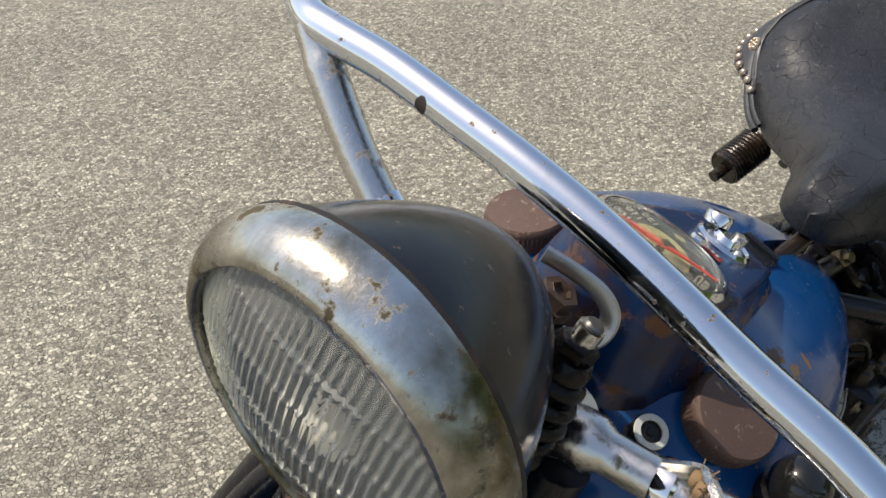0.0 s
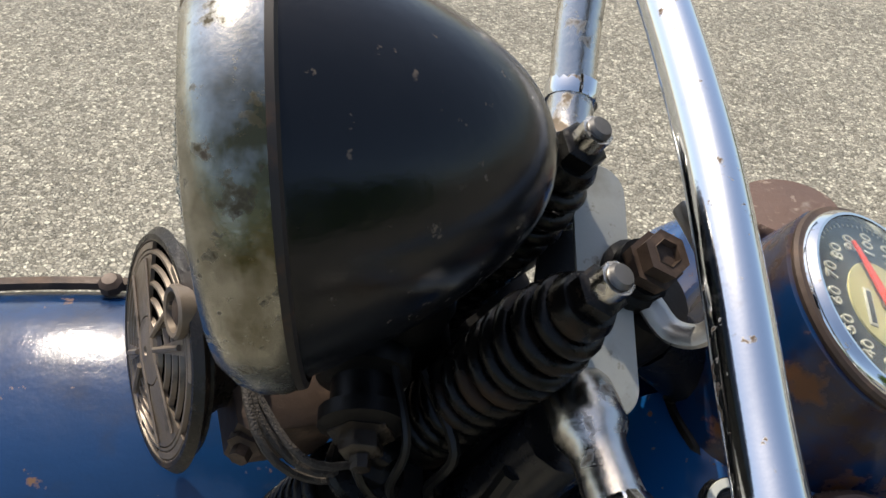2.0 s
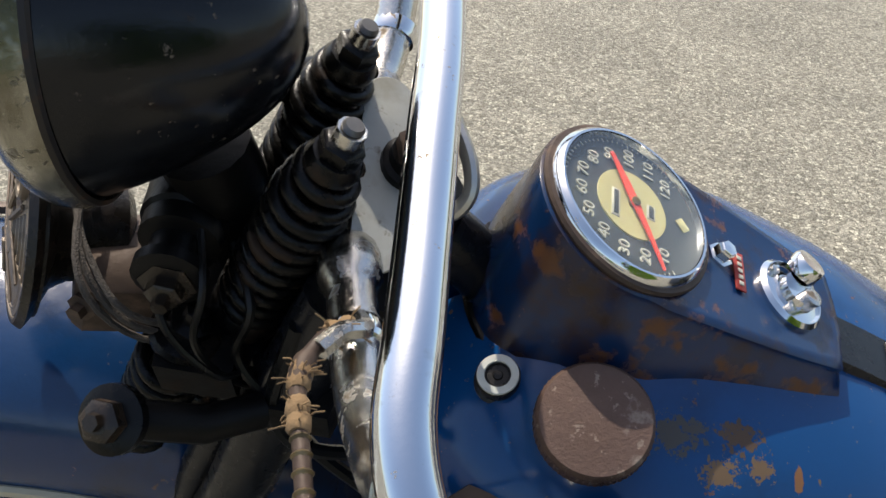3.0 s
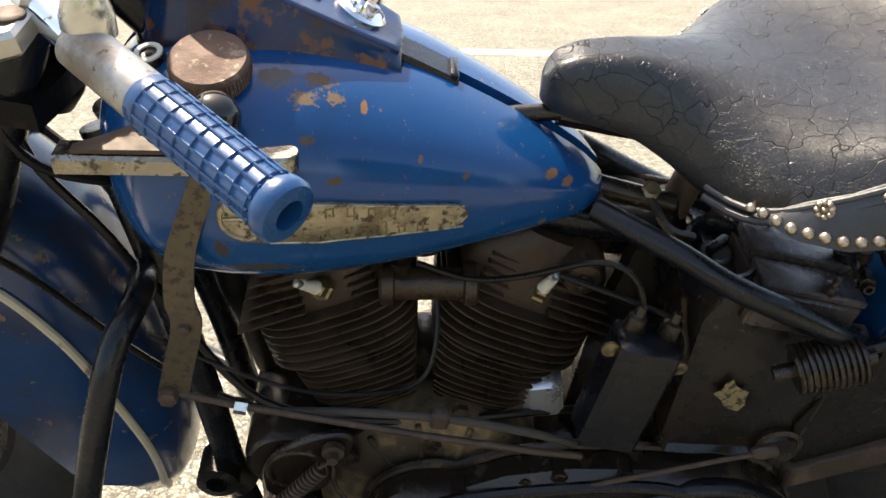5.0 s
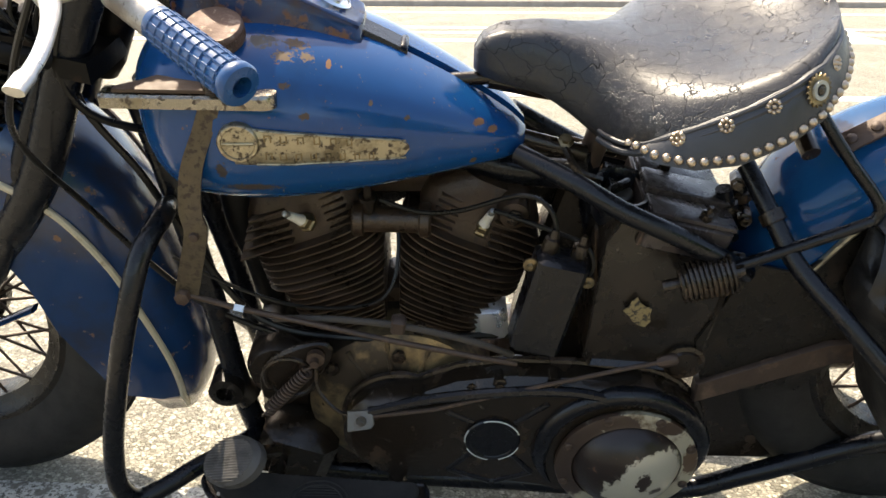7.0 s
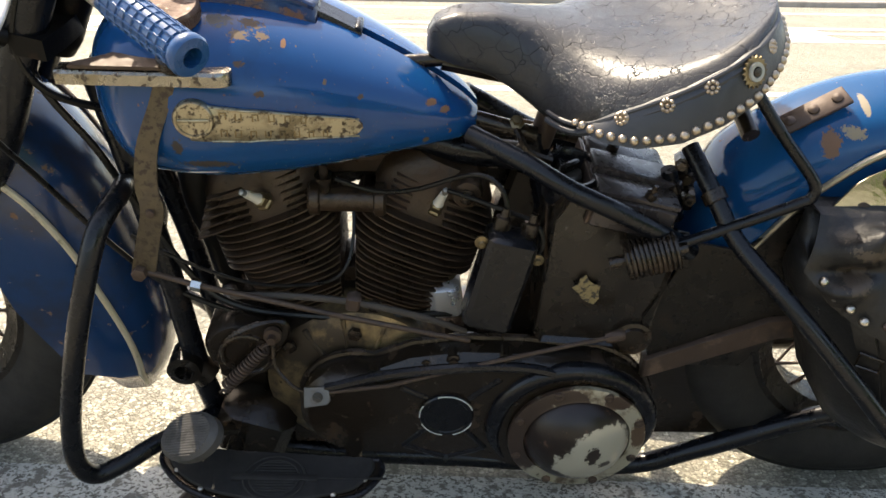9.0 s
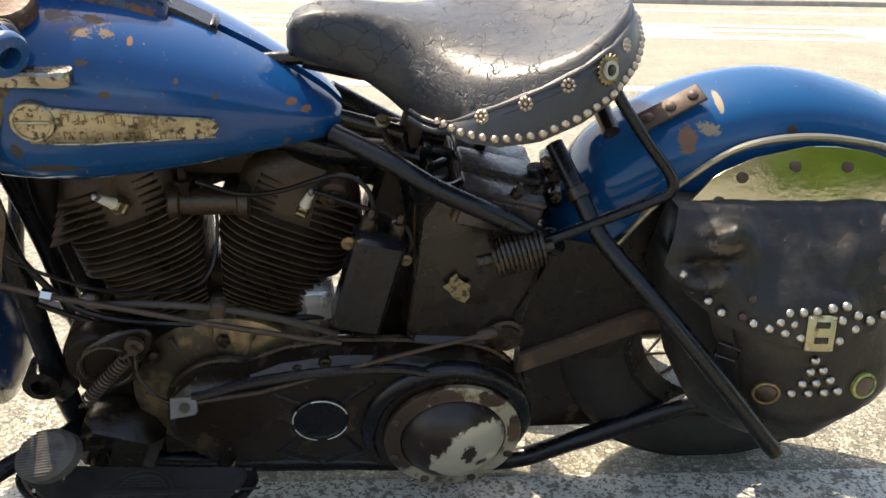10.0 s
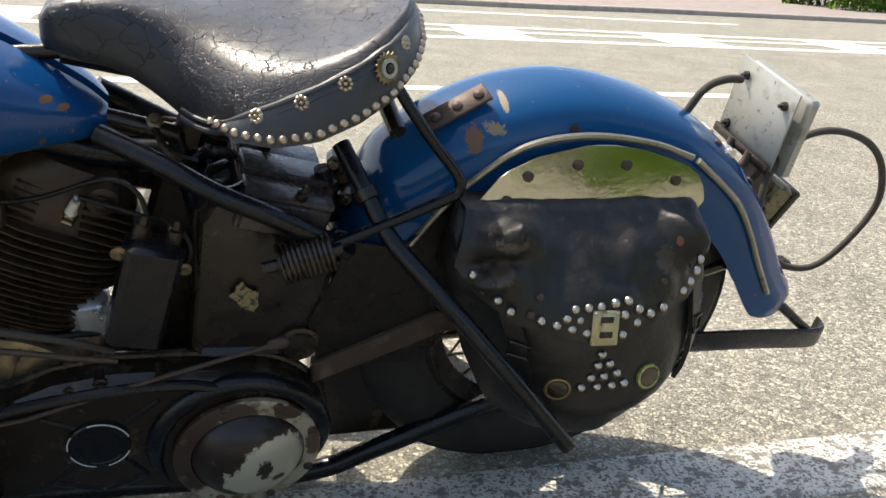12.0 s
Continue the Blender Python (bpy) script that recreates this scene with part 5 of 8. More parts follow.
part("switch_button", S().lathe([(0, 0.0075), (0.004, 0.007), (0.005, 0.0005)], (-0.277, -0.266, 1.052), (0.05, 0.1, 1), 16), BLACK_FLAT, bar)
# clutch cable with frayed tape
cable = curve([(-0.362, -0.117, 1.0), (-0.374, -0.130, 1.007), (-0.380, -0.151, 1.010), (-0.374, -0.184, 1.012), (-0.366, -0.221, 1.014), (-0.359, -0.246, 1.019)], 5)
part("adjuster_arm", S().tube(curve([(-0.374, -0.135, 1.008), (-0.366, -0.125, 1.006), (-0.358, -0.118, 0.998), (-0.362, -0.104, 0.985)], 4), 0.005, 8), CHROME_WORN, bar)
part("cable_adjuster", S().tube(cable, [0.0036] * 8 + [0.0052] * 3 + [0.0036] * (len(cable) - 17) + [0.0042] * 6, 10), RUSTY, bar, "rusty cable adjuster with frayed tape")
coil = S()
for i in range(14, 22):
    coil.lathe([(-0.0012, 0.0036), (0, 0.0046), (0.0012, 0.0036)], cable[min(i, len(cable) - 1)], cable[min(i + 1, len(cable) - 1)] - cable[min(i, len(cable) - 2)] + Vector((0, -0.0001, 0)), 10, caps=False)
tagged(part("adjuster_spring", coil, BRASS, bar), "small brass-coloured adjuster spring", kind="stuff")
tape = S()
rng = random.Random(5)
for i in (1, 3, 9, 10, 12, 13, 22):
    p = cable[min(i, len(cable) - 1)]
    tape.lathe([(-0.004, 0.0038), (-0.002, 0.0050), (0.003, 0.0052), (0.005, 0.0038)], p, (0.1, -1, 0.2), 10)
    for k in range(9):
        e = Vector((rng.uniform(-1, 1), rng.uniform(-0.6, 0.6), rng.uniform(-1, 1))).normalized()
        tape.tube([p + e * 0.004, p + e * 0.007 + Vector((0, 0, 0.001)), p + e * rng.uniform(0.007, 0.012) + Vector((rng.uniform(-0.003, 0.003), 0, 0))], 0.0004, 4)
tagged(part("frayed_tape", tape, JUTE, bar), "frayed brown cloth tape", kind="stuff")

# -- headlight --
HC = Vector((-0.4931, -0.0018, 1.0621))
HR = 0.0809
HX = Vector((1, 0.0713, -0.0196)).normalized()
HM = axes(HC, HX, (0.0196, 0, 1))
shell_prof = [(0.0, HR - 0.001)] + [(0.1008 * k / 26, HR * (1 - (k / 26) ** 1.05) ** 0.455) for k in range(1, 26)] + [(0.1004, 0.009), (0.1008, 0.0005)]
head = part("headlight", S().lathe(shell_prof, HC, HX, 64), SHELL, bike, "large black bullet headlight with tarnished chrome rim", 70)
part("headlight_rim", S().lathe([(0.003, HR - 0.002), (0.003, HR + 0.002), (-0.002, HR + 0.0035), (-0.010, HR + 0.003), (-0.017, HR - 0.0005), (-0.0225, HR - 0.006), (-0.0235, HR - 0.0095), (-0.021, HR - 0.0115), (-0.016, HR - 0.0105)], HC, HX, 72, caps=False), RIM_METAL, head, "tarnished chrome headlight rim", 70)
part("rim_seam", S().lathe([(0.002, HR + 0.0005), (0.003, HR + 0.0022), (0.0055, HR + 0.0018), (0.0065, HR - 0.0005)], HC, HX, 72, caps=False), SEAM, head)
part("reflector_bowl", S().lathe([(-0.015, HR - 0.011), (0.0, HR - 0.02), (0.02, HR - 0.045), (0.034, 0.012), (0.036, 0.0005)], HC, HX, 48, caps=False), BOWL, head)
part("headlight_bulb", S().lathe([(0.034, 0.010), (0.01, 0.010), (0.0, 0.012), (-0.01, 0.010), (-0.015, 0.004), (-0.0155, 0.0005)], HC, HX, 16), WHITE_PLASTIC, head)
LENS_R = HR - 0.0105
BANDS = (-0.030, -0.006, 0.016, 0.036, 0.054)


def lens_point(r, a):
    """The domed lens: upright flutes in bands, plain below."""
    y, z = r * math.cos(a), r * math.sin(a)
    bow = z - 0.010 * (1 - (y / 0.07) ** 2)
    x = -0.018 - 0.017 * (1 - (r / LENS_R) ** 2)
    fade = max(0.0, min(1.0, (LENS_R - r) / 0.006))
    if bow > BANDS[0]:
        k = sum(bow > b for b in BANDS)
        x -= fade * 0.00085 * math.cos(2 * math.pi * (y + 0.0011 * k) / 0.0044)
    else:
        x -= fade * 0.0005 * math.cos(2 * math.pi * y / 0.016)
    near = min(abs(bow - b) for b in BANDS)
    x -= fade * 0.0011 * math.exp(-(near / 0.0011) ** 2)
    return HM @ Vector((x, y, z))


lens_g = S()
lens_g.rings([[lens_point(LENS_R * max(0.004, i / 84), 2 * math.pi * j / 220) for j in range(220)] for i in range(85)], caps=False)
pane = part("headlight_lens", lens_g, LENS, head, "clear domed fluted headlight lens", 70)
pane.visible_shadow = False
part("headlight_bracket", S().tube(curve([(-0.455, 0, 0.985), (-0.450, 0, 0.955), (-0.445, 0, 0.90), (-0.44, 0, 0.87)], 5), [0.026] * 6 + [0.02] * 10, 14), SHADED_BLACK, head)
part("headlight_arm", S().tube(curve([(-0.425, 0.03, 1.0), (-0.40, 0.06, 0.985), (-0.385, 0.062, 0.955)], 5), 0.010, 10), SHADED_BLACK, head)

# -- horn --
HN = Vector((-0.564, -0.010, 0.922))
HD = Vector((-1, -0.38, 0.50)).normalized()
HORN_SIZE = STEER @ Matrix.Translation(HN) @ Matrix.Scale(1.2, 4) @ Matrix.Translation(-HN)
horn = part("horn", Geo(HORN_SIZE).lathe([(-0.045, 0.018), (-0.04, 0.026), (-0.016, 0.027), (-0.008, 0.031), (0.0005, 0.0465), (0.0035, 0.0503), (0.007, 0.0475), (0.007, 0.0455), (-0.002, 0.0445), (-0.003, 0.0005)], HN, HD, 44), BLACK_FLAT, bike, "round dark brass horn with a slotted grille")
hm = axes(HN, (0.53, -0.10, 0.84), HD)


def grille_strip(r0, r1, a0, a1):
    """A flat curved web of the pressed grille, between two radii and two angles."""
    rows = []
    n = max(2, int((a1 - a0) / 7))
    for i in range(n + 1):
        a = radians(a0 + (a1 - a0) * i / n)
        rows.append([hm @ Vector((r * math.cos(a), r * math.sin(a), z + 0.005 * (1 - r / 0.05))) for r, z in ((r0, 0.0045), (r0 + 0.0006, 0.0062), (r1 - 0.0006, 0.0062), (r1, 0.0045))])
    return rows


gr = Geo(HORN_SIZE)
HQ = 0.0475
for r0, r1 in ((0.03, 0.30), (0.415, 0.46), (0.555, 0.60), (0.695, 0.74), (0.82, 0.87), (0.93, 1.0)):
    gr.rings(grille_strip(r0 * HQ, r1 * HQ, 0, 360))
for r0, r1, spans in ((0.29, 0.83, ((66, 114), (246, 294), (9, 19), (-19, -9), (161, 171), (189, 199))), (0.86, 0.94, ((66, 114), (246, 294), (-32, 32), (148, 212)))):
    for a0, a1 in spans:
        gr.rings(grille_strip(r0 * HQ, r1 * HQ, a0, a1))
# black disc added so that the grille slots look shaded
part("horn_slot_shade", Geo(HORN_SIZE).lathe([(-0.0015, 0.0440), (-0.0010, 0.0435), (-0.0005, 0.020), (-0.0004, 0.0005)], HN, HD, 32), SLOT_SHADE, horn)
part("horn_grille", gr, HORN_BRONZE, horn, "slotted bronze-coloured horn grille")
bars = Geo(HORN_SIZE)
for a in (14, -14, 166, 194):
    bars.tube([hm @ Vector((0.012 * math.cos(radians(a)), 0.012 * math.sin(radians(a)), 0.0108)), hm @ Vector((0.036 * math.cos(radians(a)), 0.036 * math.sin(radians(a)), 0.0082))], 0.0013, 6)
for u in (-0.0085, 0.0085):
    bars.tube([hm @ Vector((u * (1 + 0.25 * abs(v)), 0.036 * v, 0.0105 - 0.002 * abs(v))) for v in (-1, -0.5, 0, 0.5, 1)], 0.0008, 6)
islands("grille_ridge", bars, HORN_BRONZE, horn)
part("screw_well", Geo(HORN_SIZE).lathe([(-0.002, 0.0105), (0.0035, 0.0105), (0.0045, 0.0095), (0.004, 0.0078), (-0.001, 0.0072), (-0.001, 0.0005)], hm @ Vector((0.0395, 0.004, 0.0062)), HD, 24), HORN_BRONZE, horn, "worn recess of the horn screw")
part("horn_screw", Geo(HORN_SIZE).lathe([(-0.001, 0.0052), (0.0025, 0.005), (0.0032, 0.003), (0.0032, 0.0005)], hm @ Vector((0.0395, 0.004, 0.0062)), HD, 14), RUSTY, horn)
part("horn_bracket", S().box((0.055, 0.055, 0.05), pose(-0.515, -0.022, 0.893, 0, 20, 15), 0.006), RUSTY, horn, "rusty folded horn bracket")
part("bracket_bolt", S().lathe([(0, 0.009), (0.006, 0.009), (0.007, 0.005), (0.013, 0.005)], (-0.525, -0.05, 0.905), (-0.3, -1, 0.3), 6), RUSTY, horn)
part("horn_bracket", S().tube([HN - HD * 0.05, HN - HD * 0.10 + Vector((0, 0, 0.005)), (-0.445, 0, 0.90)], 0.012, 8, flat=0.5), RUSTY, horn)
wires = S()
for k in range(3):
    wires.tube(curve([(-0.53, -0.01 + 0.012 * k, 0.955), (-0.515, -0.045 - 0.008 * k, 0.945), (-0.49, -0.07, 0.925 - 0.012 * k), (-0.45, -0.05, 0.88), (-0.41, -0.03, 0.82)], 5), 0.0021, 7)
islands("horn_wire", wires, CLOTH_CABLE, horn, "old braided wires")
ctrl = S()
ctrl.tube(curve([(-0.352, -0.262, 1.018), (-0.40, -0.24, 0.93), (-0.44, -0.19, 0.83), (-0.42, -0.12, 0.70), (-0.36, -0.10, 0.58), (-0.30, -0.09, 0.50), (-0.20, -0.12, 0.47)], 7), 0.0038, 8)
ctrl.tube(curve([(-0.40, -0.075, 0.93), (-0.42, -0.09, 0.86), (-0.40, -0.085, 0.80), (-0.34, -0.06, 0.76), (-0.30, -0.03, 0.74)], 6), 0.005, 8)
ctrl.tube(curve([(-0.39, -0.06, 0.90), (-0.41, -0.08, 0.82), (-0.36, -0.085, 0.72), (-0.32, -0.085, 0.62), (-0.24, -0.11, 0.50), (-0.10, -0.13, 0.475), (0.06, -0.125, 0.468), (0.12, -0.11, 0.45), (0.16, -0.08, 0.43)], 7), 0.0048, 8)
islands("control_cable", ctrl, CABLE, bike, "black control cables down the fork")

# -- gear shift gate and lever --
GATE = Matrix.Translation((0, -0.004, 0.007))
gate = part("shift_gate", Geo(GATE).rings([[(x, -0.128 - w, z) for w, z in ((0, 0.834), (0, 0.846), (0.003, 0.849), (0.024, 0.849), (0.027, 0.846), (0.027, 0.834))] for x in np.linspace(-0.345, -0.180, 9)] + [[(x, -0.128 - (0.0135 + (w - 0.0135) * k), z) for w, z in ((0, 0.834), (0, 0.846), (0.003, 0.849), (0.024, 0.849), (0.027, 0.846), (0.027, 0.834))] for x, k in ((-0.174, 0.93), (-0.169, 0.75), (-0.166, 0.5), (-0.1645, 0.2))]), GATE_CHROME, bike, "worn chrome shift gate on the tank side")
part("gate_slot", Geo(GATE).rings([[(x, y, z) for y, z in ((-0.137, 0.8485), (-0.137, 0.8500), (-0.143, 0.8500), (-0.143, 0.8485))] for x in (-0.33, -0.20)]), OILY, gate)
for txt, x in (("3", -0.262), ("2", -0.235)):
    words("gate_number", txt, 0.009, GATE @ Matrix.Translation((x, -0.149, 0.8494)) @ Matrix.Rotation(radians(180), 4, "Z"), OILY, gate)
part("gate_bracket", Geo().prism([(-0.330, -0.150), (-0.311, -0.136), (-0.294, -0.121), (-0.268, -0.128), (-0.235, -0.134), (-0.205, -0.150), (-0.21, -0.158), (-0.33, -0.158)], Matrix.Translation((0, 0, 0.8585)), 0.004, 0.001), RUSTY, gate, "rusty brown gate bracket")
lever_pts = curve([(-0.226, -0.146, 0.875), (-0.232, -0.148, 0.85), (-0.242, -0.152, 0.82), (-0.262, -0.157, 0.77), (-0.270, -0.160, 0.72), (-0.268, -0.161, 0.69), (-0.282, -0.158, 0.64), (-0.294, -0.155, 0.598)], 5)
g = Geo()
rows = []
for i, p in enumerate(lever_pts):
    w = 0.0105 + 0.004 * (i / len(lever_pts))
    rows.append([p + Vector((-w, 0, 0)), p + Vector((w, 0, 0)), p + Vector((w, -0.004, 0)), p + Vector((-w, -0.004, 0))])
shift = part("shift_lever", g.rings(rows), PITTED, bike, "flat rusty hand shift lever")
part("lever_rivet", Geo().lathe([(0, 0.006), (0.004, 0.005), (0.005, 0.0005)], (-0.270, -0.165, 0.687), (0, -1, 0), 12), RUSTY, shift)
part("shift_knob", Geo().lathe([(-0.016, 0.010), (-0.012, 0.014), (-0.004, 0.0185), (0.006, 0.0195), (0.014, 0.0175), (0.020, 0.0125), (0.0225, 0.006), (0.0227, 0.0005)], (-0.222, -0.152, 0.884), (0.1, -0.25, 1), 28), KNOB, shift, "glossy black round shift knob", 70)
part("knob_collar", Geo().lathe([(-0.028, 0.011), (-0.024, 0.0155), (-0.014, 0.0165), (-0.011, 0.013)], (-0.222, -0.152, 0.884), (0.1, -0.25, 1), 24), OILY, shift)
rod = part("shift_rod", Geo().tube([(-0.297, -0.158, 0.600), (-0.24, -0.155, 0.578), (-0.06, -0.15, 0.527), (0.06, -0.145, 0.495), (0.105, -0.14, 0.482)], 0.0038, 10), RUSTY, bike, "long rusty shift rod")
part("rod_joint", Geo().lathe([(-0.012, 0.009), (0.012, 0.009), (0.013, 0.006)], (-0.297, -0.158, 0.600), (0, -1, 0), 6), RUSTY, rod)
part("rod_nut", Geo().lathe([(-0.006, 0.008), (0.006, 0.008)], (-0.235, -0.1555, 0.577), (0.97, 0, -0.25), 6), CHROME_WORN, rod)

# -- engine --
CX, CZ = -0.058, 0.36


def along(angle, s, y=0.0):
    return Vector((CX + math.sin(angle) * s, y, CZ + math.cos(angle) * s))


def fin_ring(angle, side, s, half_x, half_y, thick):
    """One thin cooling fin: a rounded square across the cylinder, cut short towards the other cylinder."""
    inner = 0.414 * s - 0.0105
    sign = 1 if angle < 0 else -1
    rows = []
    for h, cut in ((-thick, 0.0022), (-thick * 0.6, 0), (thick * 0.6, 0), (thick, 0.0022)):
        row = []
        for j in range(40):
            a = 2 * math.pi * j / 40
            ex, ey = math.cos(a), math.sin(a)
            f = (abs(ex) ** 3 + abs(ey) ** 3) ** (-1 / 3)
            dx = ex * f * (half_x - cut)
            if dx * sign > inner:
                dx = sign * inner
            row.append(along(angle, s + h) + side * dx + Vector((0, ey * f * (half_y - cut), 0)))
        rows.append(row)
    return Geo().rings(rows)


for angle, nm in ((radians(-22.5), "front_cylinder"), (radians(22.5), "rear_cylinder")):
    ax = along(angle, 1) - along(angle, 0)
    sign = -1 if angle < 0 else 1
    cyl = part(nm, Geo().lathe([(0.075, 0.048), (0.08, 0.052), (0.088, 0.052), (0.09, 0.044), (0.20, 0.044), (0.215, 0.050)], along(angle, 0), ax, 32), ENGINE, bike, "finned black iron engine cylinder")
    side = Vector((math.cos(angle), 0, -math.sin(angle)))
    for k in range(12):
        s = 0.100 + 0.0095 * k
        r = 0.060 + 0.022 * min(1, k / 5)
        part("fin", fin_ring(angle, side, s, r, r * 0.88, 0.0017), ENGINE, cyl)
    rows = []
    for h, rx, ry in ((0.214, 0.066, 0.050), (0.262, 0.070, 0.052), (0.285, 0.080, 0.046), (0.312, 0.078, 0.042), (0.335, 0.062, 0.036), (0.345, 0.045, 0.030)):
        row = []
        for j in range(36):
            a = 2 * math.pi * j / 36
            ex, ey = math.cos(a), math.sin(a)
            f = (abs(ex) ** 3 + abs(ey) ** 3) ** (-1 / 3)
            dx = ex * f * rx
            if dx * -sign > 0.414 * h - 0.015:
                dx = -sign * (0.414 * h - 0.015)
            row.append(along(angle, h) + side * dx + Vector((0, ey * f * ry, 0)))
        rows.append(row)
    headp = part("cylinder_head", Geo().rings(rows), ENGINE, bike, "oily dark finned engine cylinder head", 30)
    for k in range(6):
        s = 0.217 + 0.0098 * k
        part("head_fin", fin_ring(angle, side, s, 0.094 - 0.001 * k, 0.079 - 0.0025 * k, 0.0018), ENGINE, headp)
    # short stepped fins on the outer shoulder
    for k in range(5):
        d = 0.058 - 0.0045 * k
        part("head_fin", Geo().box((0.030, 0.106 - 0.006 * k, 0.0032), axes(along(angle, 0.274 + 0.0095 * k) - side * (sign * 0.045), side, ax), 0.001), ENGINE, headp)
        part("head_fin", Geo().box((0.076 - 0.006 * k, 0.122 - 0.008 * k, 0.0034), axes(along(angle, 0.276 + 0.0100 * k) + side * (sign * d), side, ax), 0.001), ENGINE, headp)
    if sign > 0:
        part("rocker_box", Geo().lathe([(-0.060, 0.010), (-0.058, 0.018), (-0.050, 0.021), (0.045, 0.021)], along(angle, 0.330) + side * 0.030, (0, 1, 0), 22), ENGINE, headp)
        part("rocker_nut", Geo().lathe([(0, 0.011), (0.006, 0.011), (0.007, 0.008), (0.012, 0.0075), (0.013, 0.005)], along(angle, 0.330, -0.058) + side * 0.030, (0, -1, 0), 6), OILY, headp)

for p, tip in (((-0.163, -0.052, 0.634), (-0.186, -0.078, 0.664)), ((0.057, -0.040, 0.622), (0.068, -0.056, 0.656))):
    a, b = Vector(p), Vector(tip)
    d = (b - a).normalized()
    sp = part("spark_plug", Geo().lathe([(-0.004, 0.0125), (0.001, 0.013), (0.003, 0.0105), (0.011, 0.0105), (0.013, 0.008)], a, d, 6), BRASS, bike, "spark plug with a pale ceramic body")
    part("plug_ceramic", Geo().lathe([(0.012, 0.0078), (0.016, 0.0068), (0.030, 0.0055), (0.036, 0.005)], a, d, 16), WHITE_PLASTIC, sp)
    part("plug_terminal", Geo().lathe([(0.036, 0.0032), (0.041, 0.0045), (0.045, 0.004), (0.046, 0.001)], a, d, 12), ALU, sp)
part("intake_manifold", Geo().lathe([(-0.050, 0.019), (-0.047, 0.0225), (-0.036, 0.0225), (-0.034, 0.0170), (0.034, 0.0170), (0.036, 0.0225), (0.047, 0.0225), (0.050, 0.019)], (-0.057, -0.045, 0.637), (1, 0, 0), 24), ENGINE, bike, "brown engine intake manifold")
part("manifold_stud", Geo().lathe([(0, 0.008), (0.02, 0.008), (0.021, 0.012), (0.026, 0.012), (0.027, 0.006), (0.045, 0.005)], (-0.085, -0.05, 0.652), (0, -0.2, 1), 8), OILY, bike)
w = Geo()
w.tube(curve([(0.071, -0.060, 0.662), (0.090, -0.068, 0.660), (0.145, -0.09, 0.652), (0.178, -0.11, 0.648), (0.190, -0.12, 0.625), (0.178, -0.125, 0.600)], 6), 0.0031, 8)
w.tube(curve([(-0.07, -0.055, 0.672), (-0.02, -0.066, 0.662), (0.03, -0.07, 0.668), (0.10, -0.085, 0.700), (0.135, -0.10, 0.690), (0.145, -0.115, 0.65), (0.140, -0.12, 0.61)], 7), 0.0031, 8)
w.tube(curve([(-0.33, -0.085, 0.60), (-0.25, -0.10, 0.565), (-0.17, -0.11, 0.545), (-0.09, -0.11, 0.548), (-0.058, -0.10, 0.565), (-0.048, -0.075, 0.60), (-0.05, -0.04, 0.64)], 6), 0.0024, 8)
islands("ignition_wire", w, CABLE, bike, "black ignition wires")
part("crankcase", Geo().lathe([(-0.10, 0.06), (-0.098, 0.105), (-0.085, 0.128), (0.0, 0.135), (0.085, 0.128), (0.098, 0.10), (0.10, 0.05)], (CX + 0.01, 0, 0.352), (0, 1, 0), 48), CASE, bike, "greasy tarnished aluminium crankcase")
ribsg = Geo()
for a in (125, 98, 70, 45):
    ca, sa = math.cos(radians(a)), math.sin(radians(a))
    ribsg.tube([(CX + 0.01 + 0.05 * ca, -0.104, 0.352 + 0.05 * sa), (CX + 0.01 + 0.122 * ca, -0.092, 0.352 + 0.122 * sa)], [0.004, 0.0035], 8)
islands("case_rib", ribsg, CASE, bike)
bolts = Geo()
for x, z in ((CX + 0.01, 0.455), (CX - 0.08, 0.43), (CX + 0.09, 0.435), (-0.02, 0.505)):
    bolts.lathe([(0, 0.010), (0.007, 0.010), (0.008, 0.007)], (x, -0.098, z), (0, -1, 0), 6)
islands("case_bolt", bolts, OILY, bike)
part("generator", Geo().lathe([(-0.11, 0.02), (-0.108, 0.043), (-0.095, 0.05), (0.07, 0.05), (0.075, 0.043)], (-0.205, 0.0, 0.425), (0, 1, 0), 32), OILY, bike, "round black generator")
part("oil_pump", Geo().box((0.045, 0.05, 0.06), pose(0.075, -0.04, 0.480, 0, -8, 0), 0.008), BRIGHT_ALU, bike, "bare grey cast pump body")
part("oil_fitting", Geo().lathe([(0, 0.008), (0.01, 0.008), (0.012, 0.011), (0.02, 0.011), (0.022, 0.006), (0.03, 0.004)], (0.078, -0.04, 0.505), (0, -0.2, 1), 8), OILY, bike)
brace = Geo()
brace.tube(curve([(-0.20, -0.135, 0.545), (-0.125, -0.140, 0.550), (-0.04, -0.140, 0.541), (0.047, -0.135, 0.514), (0.10, -0.128, 0.486)], 6), 0.0046, 10)
part("breather_hose", brace, CLOTH_CABLE, bike, "ribbed black breather hose")
part("hose_clip", Geo().box((0.018, 0.02, 0.022), pose(-0.045, -0.138, 0.542, 0, 8, 0), 0.003), RUSTY, bike)
eng = Geo()
eng.box((0.20, 0.16, 0.09), pose(-0.06, 0, 0.25), 0.015)
eng.box((0.09, 0.12, 0.15), pose(-0.21, 0.0, 0.30, 0, 0, 0), 0.02)
eng.box((0.24, 0.15, 0.17), pose(0.19, 0.02, 0.33), 0.025)
islands("gearbox", eng, OILY, bike, "black oily gearbox and lower engine case")
